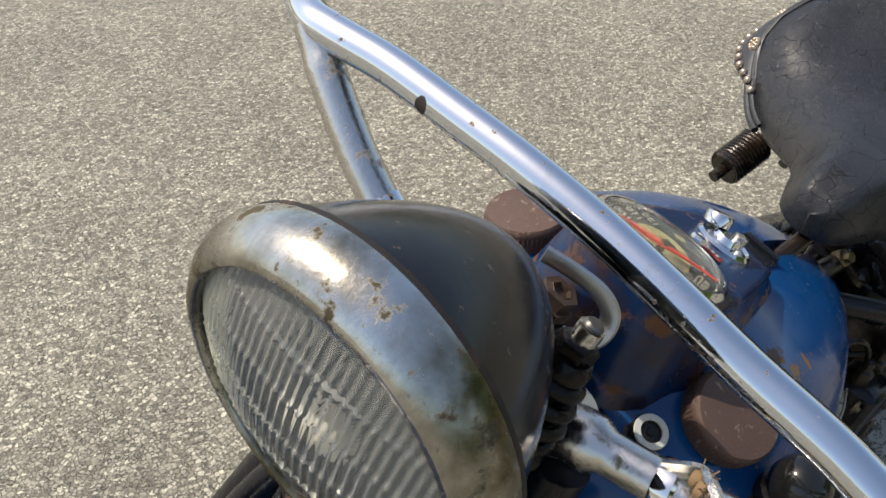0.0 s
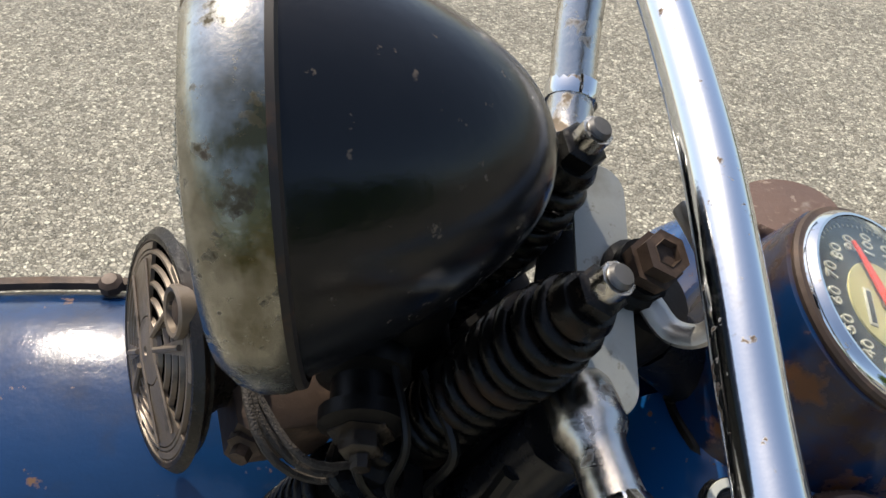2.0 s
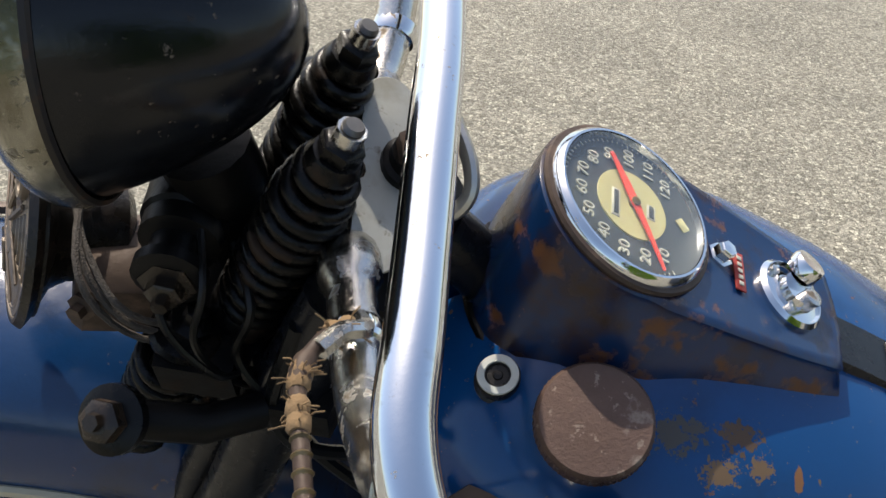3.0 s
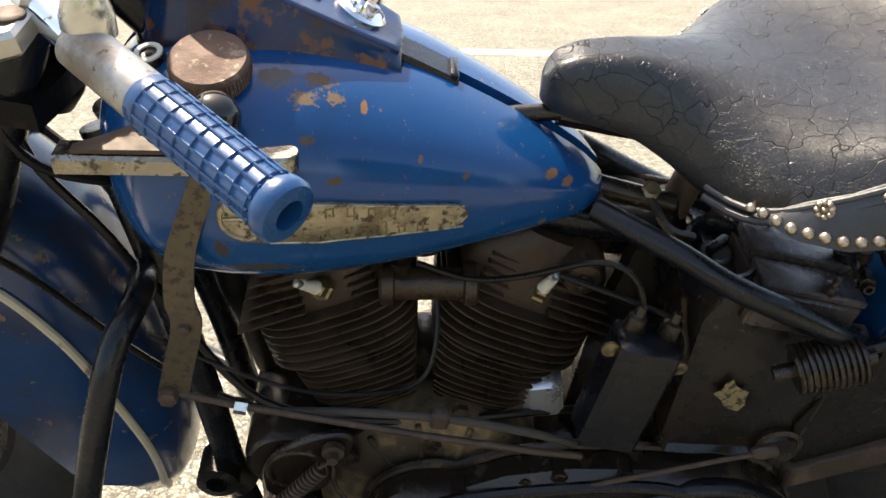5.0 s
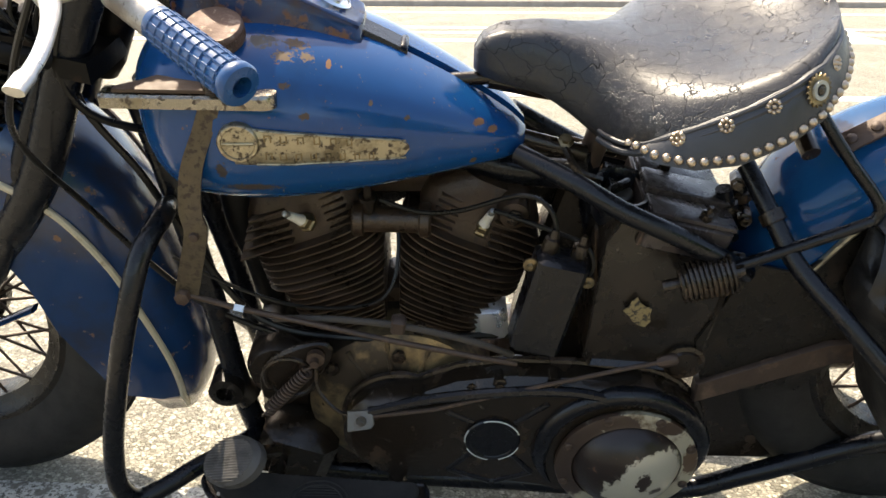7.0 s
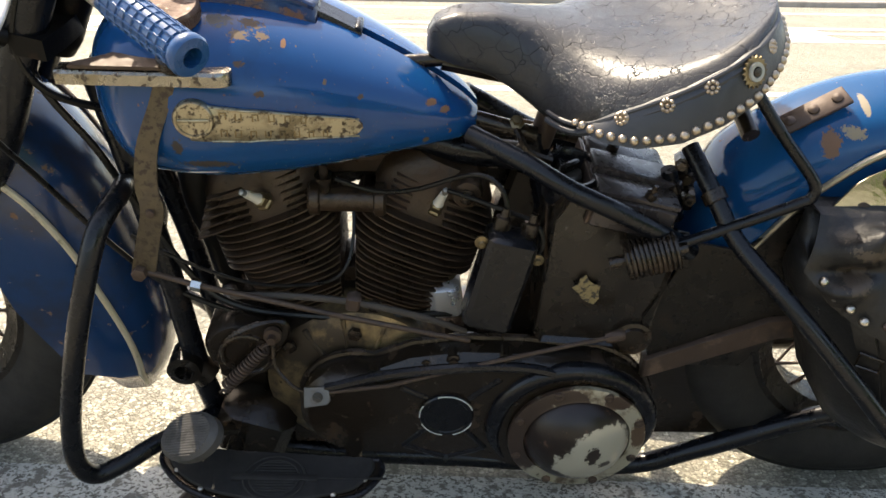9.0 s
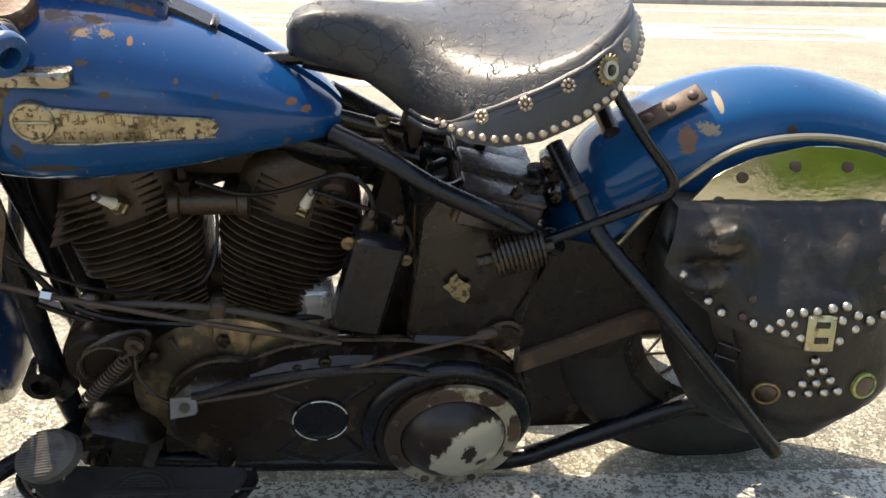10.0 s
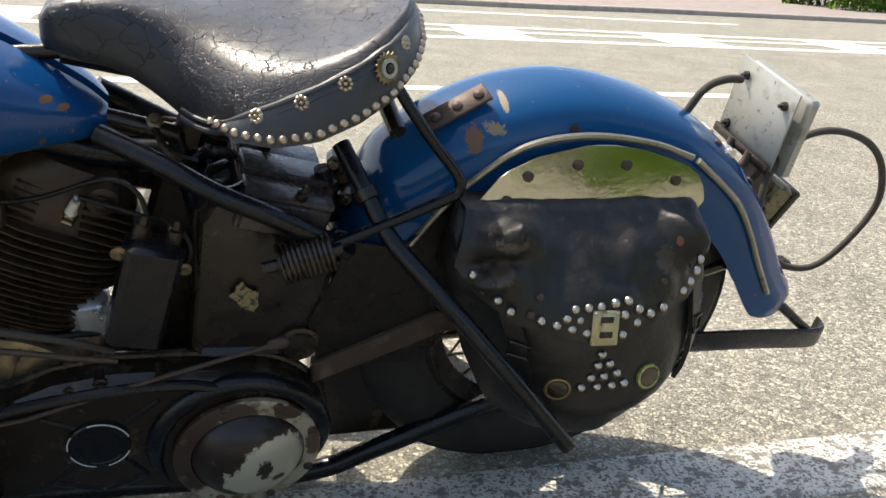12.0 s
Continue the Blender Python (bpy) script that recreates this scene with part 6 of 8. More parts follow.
part("exhaust_pipe", Geo().tube(curve([(-0.19, 0.05, 0.60), (-0.27, 0.09, 0.57), (-0.27, 0.12, 0.42), (-0.17, 0.13, 0.25), (0.10, 0.14, 0.22), (0.5, 0.15, 0.24), (0.95, 0.15, 0.26)], 7), 0.021, 14), OILY, bike, "dark exhaust pipe on the far side")

for angle in (radians(-22.5), radians(22.5)):
    for dx in (-0.03, 0.03):
        a, b = Vector((CX + dx * 0.8 + math.sin(angle) * 0.12, 0.10, CZ + 0.09)), along(angle, 0.30, 0.075) + Vector((dx, 0, 0))
        part("pushrod_tube", Geo().tube([a, b], 0.011, 10), ENGINE, bike, "dark pushrod tube")
part("carburettor", Geo().lathe([(0.0, 0.022), (0.05, 0.024), (0.055, 0.034), (0.075, 0.036), (0.08, 0.072), (0.12, 0.078), (0.13, 0.06), (0.131, 0.0005)], (-0.062, 0.0, 0.655), (0, 1, 0.05), 32), OILY, bike, "dark carburettor with a round air cleaner")
part("engine_mount", Geo().box((0.40, 0.08, 0.075), pose(-0.075, 0.035, 0.68), 0.012), ENGINE, bike, "dark engine top mount under the tanks")

# clutch pedal with cable bracket and return spring
plate_line = [tuple(p)[:2] for p in curve([(-0.232, 0.395, 0), (-0.233, 0.430, 0), (-0.215, 0.462, 0), (-0.180, 0.484, 0), (-0.148, 0.493, 0), (-0.133, 0.484, 0), (-0.136, 0.462, 0), (-0.160, 0.425, 0), (-0.185, 0.392, 0), (-0.21, 0.375, 0)], 4)]
part("pedal_plate", Geo().prism(plate_line, Matrix.Translation((0, -0.112, 0)) @ Matrix.Rotation(radians(90), 4, "X"), 0.010, 0.003), OILY, bike, "black steel pedal mounting plate")
part("plate_ring", Geo().tube([(-0.192 + 0.033 * math.cos(2 * math.pi * k / 30), -0.122, 0.433 + 0.033 * math.sin(2 * math.pi * k / 30)) for k in range(30)], 0.004, 8, loop=True), OILY, bike)
part("plate_stud", Geo().lathe([(0, 0.012), (0.008, 0.012), (0.009, 0.006), (0.018, 0.006)], (-0.154, -0.124, 0.474), (0, -1, 0), 10), RUSTY, bike)
coil = []
pa, pb_ = Vector((-0.157, -0.135, 0.466)), Vector((-0.229, -0.145, 0.384))
dd = (pb_ - pa).normalized()
u1 = dd.orthogonal().normalized()
u2 = dd.cross(u1)
for k in range(15 * 12):
    a = 2 * math.pi * k / 12
    coil.append(pa + (pb_ - pa) * (0.1 + 0.8 * k / 180) + (u1 * math.cos(a) + u2 * math.sin(a)) * 0.0078)
part("return_spring", Geo().tube([pa] + coil + [pb_], 0.0021, 6), RUSTY, bike, "small rusty return spring")
part("stand_pivot", Geo().box((0.11, 0.08, 0.10), pose(-0.20, -0.09, 0.275, 0, 20, 0), 0.018), OILY, bike)
part("pedal_link", Geo().tube(curve([(-0.154, -0.130, 0.462), (-0.152, -0.14, 0.43), (-0.130, -0.15, 0.404), (-0.108, -0.157, 0.398)], 5), 0.0026, 7), OILY, bike)
part("pedal_tab", Geo().prism([(-0.018, -0.013), (0.014, -0.013), (0.019, -0.008), (0.019, 0.008), (0.014, 0.012), (-0.014, 0.014)], axes((-0.097, -0.162, 0.397), (0.98, 0.0, 0.2), (-0.1, -0.8, 0.55)), 0.004, 0.001), DULL_STEEL, bike, "bare metal tab with a hole")
part("tab_hole", Geo().lathe([(0.003, 0.007), (0.0052, 0.007), (0.0053, 0.0005)], (-0.094, -0.163, 0.397), (-0.1, -0.8, 0.55), 14), OILY, bike)
part("clutch_rod", Geo().tube([(-0.085, -0.160, 0.402), (0.0, -0.158, 0.415), (0.098, -0.156, 0.447), (0.24, -0.151, 0.487), (0.285, -0.150, 0.499)], 0.0030, 8), RUSTY, bike, "thin rusty clutch rod")
part("rod_clevis", Geo().lathe([(-0.012, 0.006), (-0.004, 0.008), (0.010, 0.008), (0.014, 0.005)], (0.292, -0.149, 0.501), (0.95, 0, 0.3), 8), RUSTY, bike)

# -- primary chain cover --
PY = -0.105
outline = []
for a in range(72, 283, 12):
    outline.append((-0.045 + 0.078 * math.cos(radians(a)), 0.352 + 0.078 * math.sin(radians(a))))
outline += [(0.06, 0.268), (0.155, 0.257)]
for a in range(-104, -9, 12):
    outline.append((0.252 + 0.108 * math.cos(radians(a)), 0.335 + 0.104 * math.sin(radians(a))))
for a in range(2, 99, 12):
    outline.append((0.250 + 0.120 * math.cos(radians(a)), 0.335 + 0.120 * math.sin(radians(a))))
outline += [(0.19, 0.460), (0.10, 0.462), (0.03, 0.450)]
m = Matrix.Translation((0, PY, 0)) @ Matrix.Rotation(radians(90), 4, "X")
cover = part("primary_cover", Geo().prism(outline, m, 0.048, 0.012), OILY, bike, "black primary chain cover with worn paint")
part("cover_flange", Geo().tube([m @ Vector((x, z, 0.004)) for x, z in outline], 0.006, 8, loop=True), OILY, cover)
ridge = Geo()
ridge.tube(curve([m @ Vector(p) for p in ((-0.085, 0.405, 0.05), (0.0, 0.432, 0.05), (0.11, 0.448, 0.05), (0.18, 0.448, 0.05), (0.225, 0.440, 0.052))], 5), 0.007, 8)
ridge.tube([m @ Vector((0.253 + 0.109 * math.cos(radians(a)), 0.333 + 0.109 * math.sin(radians(a)), 0.047)) for a in range(-25, 216, 8)], [0.002 + 0.011 * min(1, k / 5, (30 - k) / 5) for k in range(31)], 12)
islands("cover_ridge", ridge, BLACK, cover)
boss = Geo()
for x, z in ((-0.02, 0.424), (0.085, 0.452), (0.155, 0.456), (0.05, 0.441)):
    boss.lathe([(0.022, 0.0095), (0.043, 0.0095), (0.044, 0.0065), (0.049, 0.006), (0.050, 0.0005)], m @ Vector((x, z, 0)), (0, -1, 0), 14)
islands("cover_bolt", boss, OILY, cover)
xr = Geo()
for a, b in (((0.015, 0.408), (0.052, 0.388)), ((0.108, 0.388), (0.150, 0.425)), ((0.104, 0.330), (0.135, 0.292)), ((0.052, 0.330), (0.020, 0.295)), ((0.020, 0.295), (0.078, 0.272)), ((0.135, 0.292), (0.085, 0.272))):
    xr.tube([m @ Vector((*a, 0.046)), m @ Vector((*b, 0.046))], 0.005, 8)
islands("cover_rib", xr, BLACK, cover)
part("inspection_cap", Geo().lathe([(0.040, 0.0375), (0.052, 0.0375), (0.054, 0.0358), (0.0545, 0.031), (0.0535, 0.030), (0.0535, 0.0005)], m @ Vector((0.079, 0.359, 0)), (0, -1, 0), 40), BLACK, cover, "round inspection cap with a chipped edge")
ring = Geo()
for a0, a1 in ((-75, -20), (20, 110), (150, 185), (205, 262)):
    ring.tube([m @ Vector((0.079 + 0.0370 * math.cos(radians(a0 + (a1 - a0) * k / 10)), 0.359 + 0.0370 * math.sin(radians(a0 + (a1 - a0) * k / 10)), 0.0535)) for k in range(11)], 0.0010, 5)
islands("chipped_edge", ring, FIBRE, cover)
DO = m @ Vector((0.262, 0.322, 0.048))
BARE = (0.40, 0.37, 0.29)
SCAB = (0.026, 0.018, 0.015)
DOME = material("flaking_dome_paint", (0.018, 0.012, 0.010), 0.30, 0.0, [(60, 0.62, 0.66, (0.08, 0.045, 0.03), 0.6, 0.2)], [("noise", 80, 0.0006)], spec=0.35, patches=[
    (DO + Vector((0.030, -0.04, 0.018)), (0.040, 0.09, 0.030), BARE, 0.30, 0.25, 1.3),
    (DO + Vector((0.012, -0.04, -0.016)), (0.046, 0.09, 0.036), BARE, 0.32, 0.25, 1.3),
    (DO + Vector((0.042, -0.04, 0.000)), (0.030, 0.09, 0.036), BARE, 0.28, 0.3, 0.9),
    (DO + Vector((0.017, -0.04, 0.006)), (0.010, 0.09, 0.016), SCAB, 0.4, 0.1, 3.0),
    (DO + Vector((0.036, -0.04, -0.014)), (0.008, 0.09, 0.006), SCAB, 0.4, 0.1, 2.4),
    (DO + Vector((-0.018, -0.04, 0.008)), (0.003, 0.09, 0.004), BARE, 0.3, 0.7, 0.6)])
DOME_RIM = material("worn_dome_rim", (0.36, 0.32, 0.235), 0.36, 0.25, [(26, 0.50, 0.60, (0.11, 0.075, 0.045), 0.5, 0.3), (90, 0.60, 0.68, (0.05, 0.035, 0.025), 0.6, 0.2)], [("noise", 90, 0.0006)], vary=0.2, patches=[
    (DO + Vector((-0.080, 0, 0.010)), (0.062, 0.06, 0.075), (0.045, 0.028, 0.020), 0.4, 0.2, 0.7),
    (DO + Vector((-0.025, 0, 0.080)), (0.035, 0.06, 0.016), (0.045, 0.028, 0.020), 0.4, 0.2, 0.9),
    (DO + Vector((0.050, 0, 0.072)), (0.020, 0.06, 0.012), (0.05, 0.03, 0.02), 0.4, 0.2, 1.2),
    (DO + Vector((0.085, 0, 0.015)), (0.010, 0.06, 0.030), (0.10, 0.06, 0.035), 0.5, 0.2, 1.5)])
dome = part("clutch_dome", Geo().lathe([(0.004, 0.074), (0.013, 0.072), (0.025, 0.064), (0.036, 0.051), (0.043, 0.036), (0.047, 0.018), (0.048, 0.0005)], DO, (0, -1, 0), 56), DOME, bike, "round clutch dome with flaking brown paint", 60)
part("dome_edge", Geo().lathe([(0, 0.0945), (0.004, 0.0970), (0.0092, 0.0960), (0.0108, 0.0930), (0.0108, 0.078), (0.0125, 0.0745), (0.010, 0.073)], DO, (0, -1, 0), 56, caps=False), DOME_RIM, dome, "worn pale metal dome rim")
scr = Geo()
for k in range(8):
    a = radians(22 + 45 * k)
    scr.lathe([(0.009, 0.007), (0.0125, 0.0065), (0.0135, 0.004), (0.0125, 0.0005)], DO + Vector((0.089 * math.cos(a), 0, 0.089 * math.sin(a))), (0, -1, 0), 12)
islands("dome_screw", scr, RUSTY, dome)

# -- footboard and pedal --
fb_out = [tuple(p)[:2] for p in curve([(-0.306, -0.162, 0), (-0.310, -0.178, 0), (-0.294, -0.204, 0), (-0.264, -0.230, 0), (-0.220, -0.249, 0), (-0.160, -0.259, 0), (-0.105, -0.256, 0), (-0.062, -0.246, 0), (-0.033, -0.235, 0), (-0.013, -0.210, 0), (-0.007, -0.192, 0), (-0.012, -0.178, 0)], 4)]
board = part("footboard", Geo().prism(fb_out, Matrix.Translation((0, -0.01, 0.288)), 0.014, 0.004), OILY, bike, "black rubber-topped footboard")
part("footboard_mat", Geo().prism([((x + 0.158) * 0.93 - 0.158, (y + 0.205) * 0.90 - 0.203) for x, y in fb_out], Matrix.Translation((0, -0.01, 0.302)), 0.006, 0.003), RUBBER, board)
part("board_rim", Geo().tube([(x, y - 0.01, 0.300) for x, y in fb_out], 0.0042, 8, loop=True), BLACK, board, "black rolled footboard rim")
for x, y in ((-0.283, -0.212), (-0.245, -0.243), (-0.07, -0.250), (-0.03, -0.225)):
    part("board_rivet", Geo().lathe([(0, 0.004), (0.0015, 0.0036), (0.003, 0.0015), (0.0031, 0.0002)], (x, y, 0.3045), (0, 0, 1), 10), NICKEL, board)
lg = Geo()
for r in (0.030, 0.037):
    lg.tube([(-0.15 + r * 1.1 * math.cos(2 * math.pi * k / 32), -0.226 + r * math.sin(2 * math.pi * k / 32), 0.3085) for k in range(32)], 0.002, 6, loop=True)
for k in range(12):
    y = -0.226 - 0.026 + 0.052 * k / 11
    if abs(y + 0.226) < 0.007:
        continue
    h = 0.034 * math.sqrt(max(0, 1 - ((y + 0.226) / 0.03) ** 2))
    lg.tube([(-0.15 - h, y, 0.3085), (-0.15 + h, y, 0.3085)], 0.0011, 5)
lg.box((0.115, 0.011, 0.003), pose(-0.15, -0.226, 0.309), 0.001)
lg.box((0.10, 0.003, 0.002), pose(-0.05, -0.226, 0.309), 0.0005)
islands("mat_relief", lg, RUBBER, board, "raised round relief on the rubber mat")
part("board_bracket", Geo().tube([(-0.05, -0.09, 0.27), (-0.05, -0.20, 0.285)], 0.012, 8), OILY, board)
part("board_bracket", Geo().tube([(-0.22, -0.09, 0.27), (-0.22, -0.20, 0.285)], 0.012, 8), OILY, board)
ped = axes((-0.250, -0.220, 0.376), (0.75, -0.25, 0.45), (-0.45, -0.35, 0.80))
oval = [(0.046 * math.cos(2 * math.pi * k / 28), 0.033 * math.sin(2 * math.pi * k / 28)) for k in range(28)]
pedal = part("foot_pedal", Geo().prism(oval, ped @ Matrix.Translation((0, 0, -0.010)), 0.026, 0.007), WORN_RUBBER, bike, "worn ribbed oval rubber foot pedal")
rp = Geo()
for k in range(17):
    y = -0.028 + 0.056 * k / 16
    h = 0.041 * math.sqrt(max(0.05, 1 - (y / 0.031) ** 2)) - 0.003
    rp.tube([ped @ Vector((-h, y, 0.0158)), ped @ Vector((h, y, 0.0158))], 0.0009, 5)
islands("pedal_ribs", rp, WORN_RUBBER, pedal)
part("pedal_arm", Geo().tube(curve([(-0.262, -0.215, 0.36), (-0.25, -0.17, 0.335), (-0.22, -0.13, 0.30)], 5), 0.010, 8), OILY, pedal)
part("side_stand", Geo().tube(curve([(-0.20, -0.085, 0.245), (-0.22, -0.13, 0.20), TO_BODY @ Vector((-0.27, -0.17, 0.05)), TO_BODY @ Vector((-0.285, -0.19, 0.012))], 5), 0.013, 10), OILY, bike, "black side stand leg")

# -- oil tank, battery, coil box --
ot = []
for y, s in ((-0.112, 0.92), (-0.119, 0.97), (-0.112, 1.0), (-0.02, 1.0), (0.02, 1.0), (0.03, 0.96)):
    ot.append([Vector((0.275 + (x - 0.275) * s, y, 0.57 + (z - 0.57) * s)) for x, z in ((0.20, 0.46), (0.33, 0.452), (0.345, 0.47), (0.362, 0.595), (0.335, 0.630), (0.274, 0.664), (0.214, 0.690), (0.198, 0.66), (0.19, 0.475))])
oil = part("oil_tank", Geo().rings(ot), TANK_BLACK, bike, "scuffed black oil tank with a torn decal")
DECAL = material("flaking_gold_decal", (0.26, 0.20, 0.10), 0.5, 0.3, [(150, 0.50, 0.56, (0.03, 0.024, 0.018), 0.5, 0)], [("noise", 200, 0.0006)])
part("torn_decal", Geo().prism([(-0.018, 0.004), (-0.011, 0.010), (-0.009, 0.019), (-0.002, 0.025), (0.003, 0.016), (0.010, 0.011), (0.018, 0.008), (0.017, -0.004), (0.019, -0.012), (0.013, -0.022), (0.004, -0.019), (-0.005, -0.012), (-0.008, -0.005)], Matrix.Translation((0.252, -0.1185, 0.552)) @ Matrix.Rotation(radians(90), 4, "X"), 0.0014, 0.0003), DECAL, oil, "torn gold decal remnant")
part("drain_plug", Geo().lathe([(0, 0.027), (0.006, 0.027), (0.008, 0.022), (0.012, 0.02), (0.013, 0.010), (0.014, 0.0005)], (0.325, -0.113, 0.470), (0, -1, 0), 24), OILY, oil)
part("filler_well", Geo().rings([[(0.226 + r * math.cos(2 * math.pi * k / 32), -0.056 + 1.45 * r * math.sin(2 * math.pi * k / 32), z) for k in range(32)] for r, z in ((0.026, 0.66), (0.027, 0.690), (0.030, 0.699), (0.0335, 0.700), (0.035, 0.695), (0.035, 0.66))], caps=False), BLACK, oil)
part("filler_floor", Geo().lathe([(-0.02, 0.026), (-0.001, 0.026), (0.0, 0.0005)], (0.226, -0.056, 0.678), (0, 0, 1), 28), BLACK, oil)
part("oil_filler_cap", Geo().lathe([(-0.012, 0.0165), (0.0, 0.0165), (0.003, 0.014), (0.004, 0.0005)], (0.224, -0.050, 0.686), (0, -0.1, 1), 28), DULL_STEEL, oil, "dull steel oil filler cap")
part("cap_wing", Geo().box((0.030, 0.008, 0.012), pose(0.224, -0.050, 0.695, 0, 0, 40), 0.003), BLACK_FLAT, oil)
BT = pose(0.300, -0.045, 0.683, 0, 13, 0)
bat = part("battery", Geo().box((0.104, 0.150, 0.046), BT @ Matrix.Translation((0, 0, -0.021)), 0.004), BATTERY_TAR, bike, "dark brown battery with a ridged lid")
for y, w, h in ((-0.052, 0.043, 0.008), (-0.003, 0.048, 0.014), (0.048, 0.045, 0.009)):
    part("battery_lid", Geo().box((0.106, w, h), BT @ Matrix.Translation((0, y, 0.001 + h / 2)), 0.002), BATTERY_TAR, bat)
part("battery_end", Geo().box((0.004, 0.150, 0.040), BT @ Matrix.Translation((-0.0535, 0, -0.021)), 0.001), RUSTY, bat, "brown stained battery end wall")
for p in ((0.012, -0.066, 0.008), (-0.02, 0.035, 0.010)):
    part("terminal", Geo().lathe([(0, 0.008), (0.010, 0.0075), (0.011, 0.004), (0.020, 0.003)], BT @ Vector(p), (0.25, -0.15, 1), 8), OILY, bat)
# dark block added to close a bright gap by the coil
part("gap_filler_block", Geo().box((0.06, 0.03, 0.10), pose(0.135, 0.045, 0.665, 0, 15, 0), 0.01), BLACK_FLAT, bike)
part("wiring_loom", Geo().tube(curve([(-0.262, 0.01, 0.72), (-0.262, 0.0, 0.66), (-0.258, 0.0, 0.60), (-0.245, 0.01, 0.54), (-0.235, 0.02, 0.46)], 5), 0.022, 12), SHADED_BLACK, bike, "thick black bundle of wires by the frame")
part("cylinder_base", Geo().box((0.036, 0.07, 0.10), pose(-0.058, 0.015, 0.466), 0.008), ENGINE, bike)
part("gearbox_top", Geo().box((0.13, 0.10, 0.22), pose(0.175, 0.0, 0.455, 0, 6, 0), 0.02), OILY, bike)
# dark box added on the far side to fill the bright opening
part("gap_filler_box", Geo().box((0.065, 0.06, 0.17), pose(0.170, 0.03, 0.575, 0, 14, 0), 0.008), OILY, bike, "added black box filling the gap behind the coil")
cm = axes((0.137, -0.128, 0.575), (0.96, 0.0, -0.25), (-0.22, -0.10, -0.96))
coilb = part("coil_box", Geo().box((0.062, 0.05, 0.135), cm, 0.006), BLACK, bike, "black rectangular ignition coil box")
caps_g = Geo()
for x in (-0.017, 0.019):
    caps_g.lathe([(0.066, 0.0095), (0.070, 0.0105), (0.084, 0.0095), (0.086, 0.0055), (0.096, 0.0045)], cm @ Vector((x, -0.004, 0)), cm.to_3x3() @ Vector((0, 0, -1)), 16)
islands("coil_terminal", caps_g, OILY, coilb)
cs = Geo()
cs.lathe([(0, 0.008), (0.003, 0.008), (0.004, 0.004), (0.007, 0.003)], cm @ Vector((0.036, 0.012, -0.045)), (0, -1, 0), 12)
cs.lathe([(0, 0.009), (0.003, 0.009), (0.004, 0.004), (0.007, 0.003)], cm @ Vector((-0.037, 0.010, -0.052)), (0, -1, 0), 12)
islands("coil_screw", cs, BRASS, coilb)
part("fender_gap_panel", Geo().rings([[(x, y, z) for y in (-0.075, 0.075)] for x, z in ((0.36, 0.66), (0.37, 0.52), (0.375, 0.36), (0.385, 0.22))], closed=False), OILY, bike)
part("frame_plate", Geo().prism([(0.364, 0.581), (0.373, 0.630), (0.441, 0.617), (0.494, 0.670), (0.517, 0.695), (0.547, 0.583), (0.536, 0.506), (0.483, 0.423), (0.355, 0.424), (0.334, 0.505)], Matrix.Translation((0, -0.112, 0)) @ Matrix.Rotation(radians(90), 4, "X"), 0.005, 0.001), BLACK_FLAT, bike, "dark greasy frame plate in front of the wheel")

# -- chain guard, struts, saddle spring bar --
cgm = Matrix.Translation((0, -0.105, 0)) @ Matrix.Rotation(radians(90), 4, "X")
part("chain_guard", Geo().prism([(0.345, 0.405), (0.52, 0.482), (0.66, 0.50), (0.66, 0.53), (0.50, 0.512), (0.345, 0.437)], cgm, 0.02, 0.003), RUSTY, bike, "flat rusty brown chain guard")
part("inner_guard", Geo().prism([(0.36, 0.24), (0.50, 0.24), (0.55, 0.45), (0.36, 0.42)], cgm @ Matrix.Translation((0, 0, -0.04)), 0.006, 0.002), OILY, bike)
part("frame_lug", Geo().tube(curve([(0.352, -0.085, 0.60), (0.44, -0.10, 0.56), (0.56, -0.105, 0.50), (0.70, -0.105, 0.40)], 5), 0.0118, 12), BLACK, bike, "black frame strut behind the saddle")
stop = [(0.366, -0.060, 0.733), (0.392, -0.110, 0.692), (0.417, -0.150, 0.654), (0.469, -0.210, 0.612), (0.537, -0.260, 0.548), (0.633, -0.310, 0.446)]
guard = part("bag_guard_bar", Geo().tube(curve(stop, 8), 0.0112, 16), BLACK, bike, "long black tubular guard bar in front of the bag", 60)
part("bar_end", Geo().lathe([(0, 0.0112), (0.006, 0.0112), (0.007, 0.008)], Vector(stop[-1]), Vector(stop[-1]) - Vector(stop[-2]), 16), OILY, guard)
part("bar_clamp", Geo().lathe([(-0.008, 0.0125), (-0.007, 0.0150), (0.007, 0.0150), (0.008, 0.0125)], Vector(stop[1]), Vector(stop[2]) - Vector(stop[0]), 20), OILY, guard)
for p, q in (((0.346, -0.060, 0.700), (0.368, -0.060, 0.628)), ((0.368, -0.040, 0.705), (0.386, -0.040, 0.634))):
    post = part("spring_post", Geo().tube([p, q], 0.0105, 14), BLACK, bike, "short black upright rod by the battery")
    part("post_collar", Geo().lathe([(-0.008, 0.012), (-0.006, 0.0145), (0.006, 0.0145), (0.008, 0.012)], Vector(p) * 0.65 + Vector(q) * 0.35, Vector(q) - Vector(p), 16), OILY, post)
part("bracket_bolt", Geo().lathe([(0, 0.013), (0.012, 0.013), (0.013, 0.008), (0.02, 0.008)], (0.365, -0.08, 0.612), (0, -1, 0), 8), OILY, bike)
sb = [(0.347, -0.14, 0.640), (0.40, -0.142, 0.666), (0.478, -0.145, 0.706), (0.492, -0.145, 0.716), (0.490, -0.14, 0.735), (0.455, -0.125, 0.775), (0.425, -0.11, 0.812), (0.405, -0.095, 0.84)]
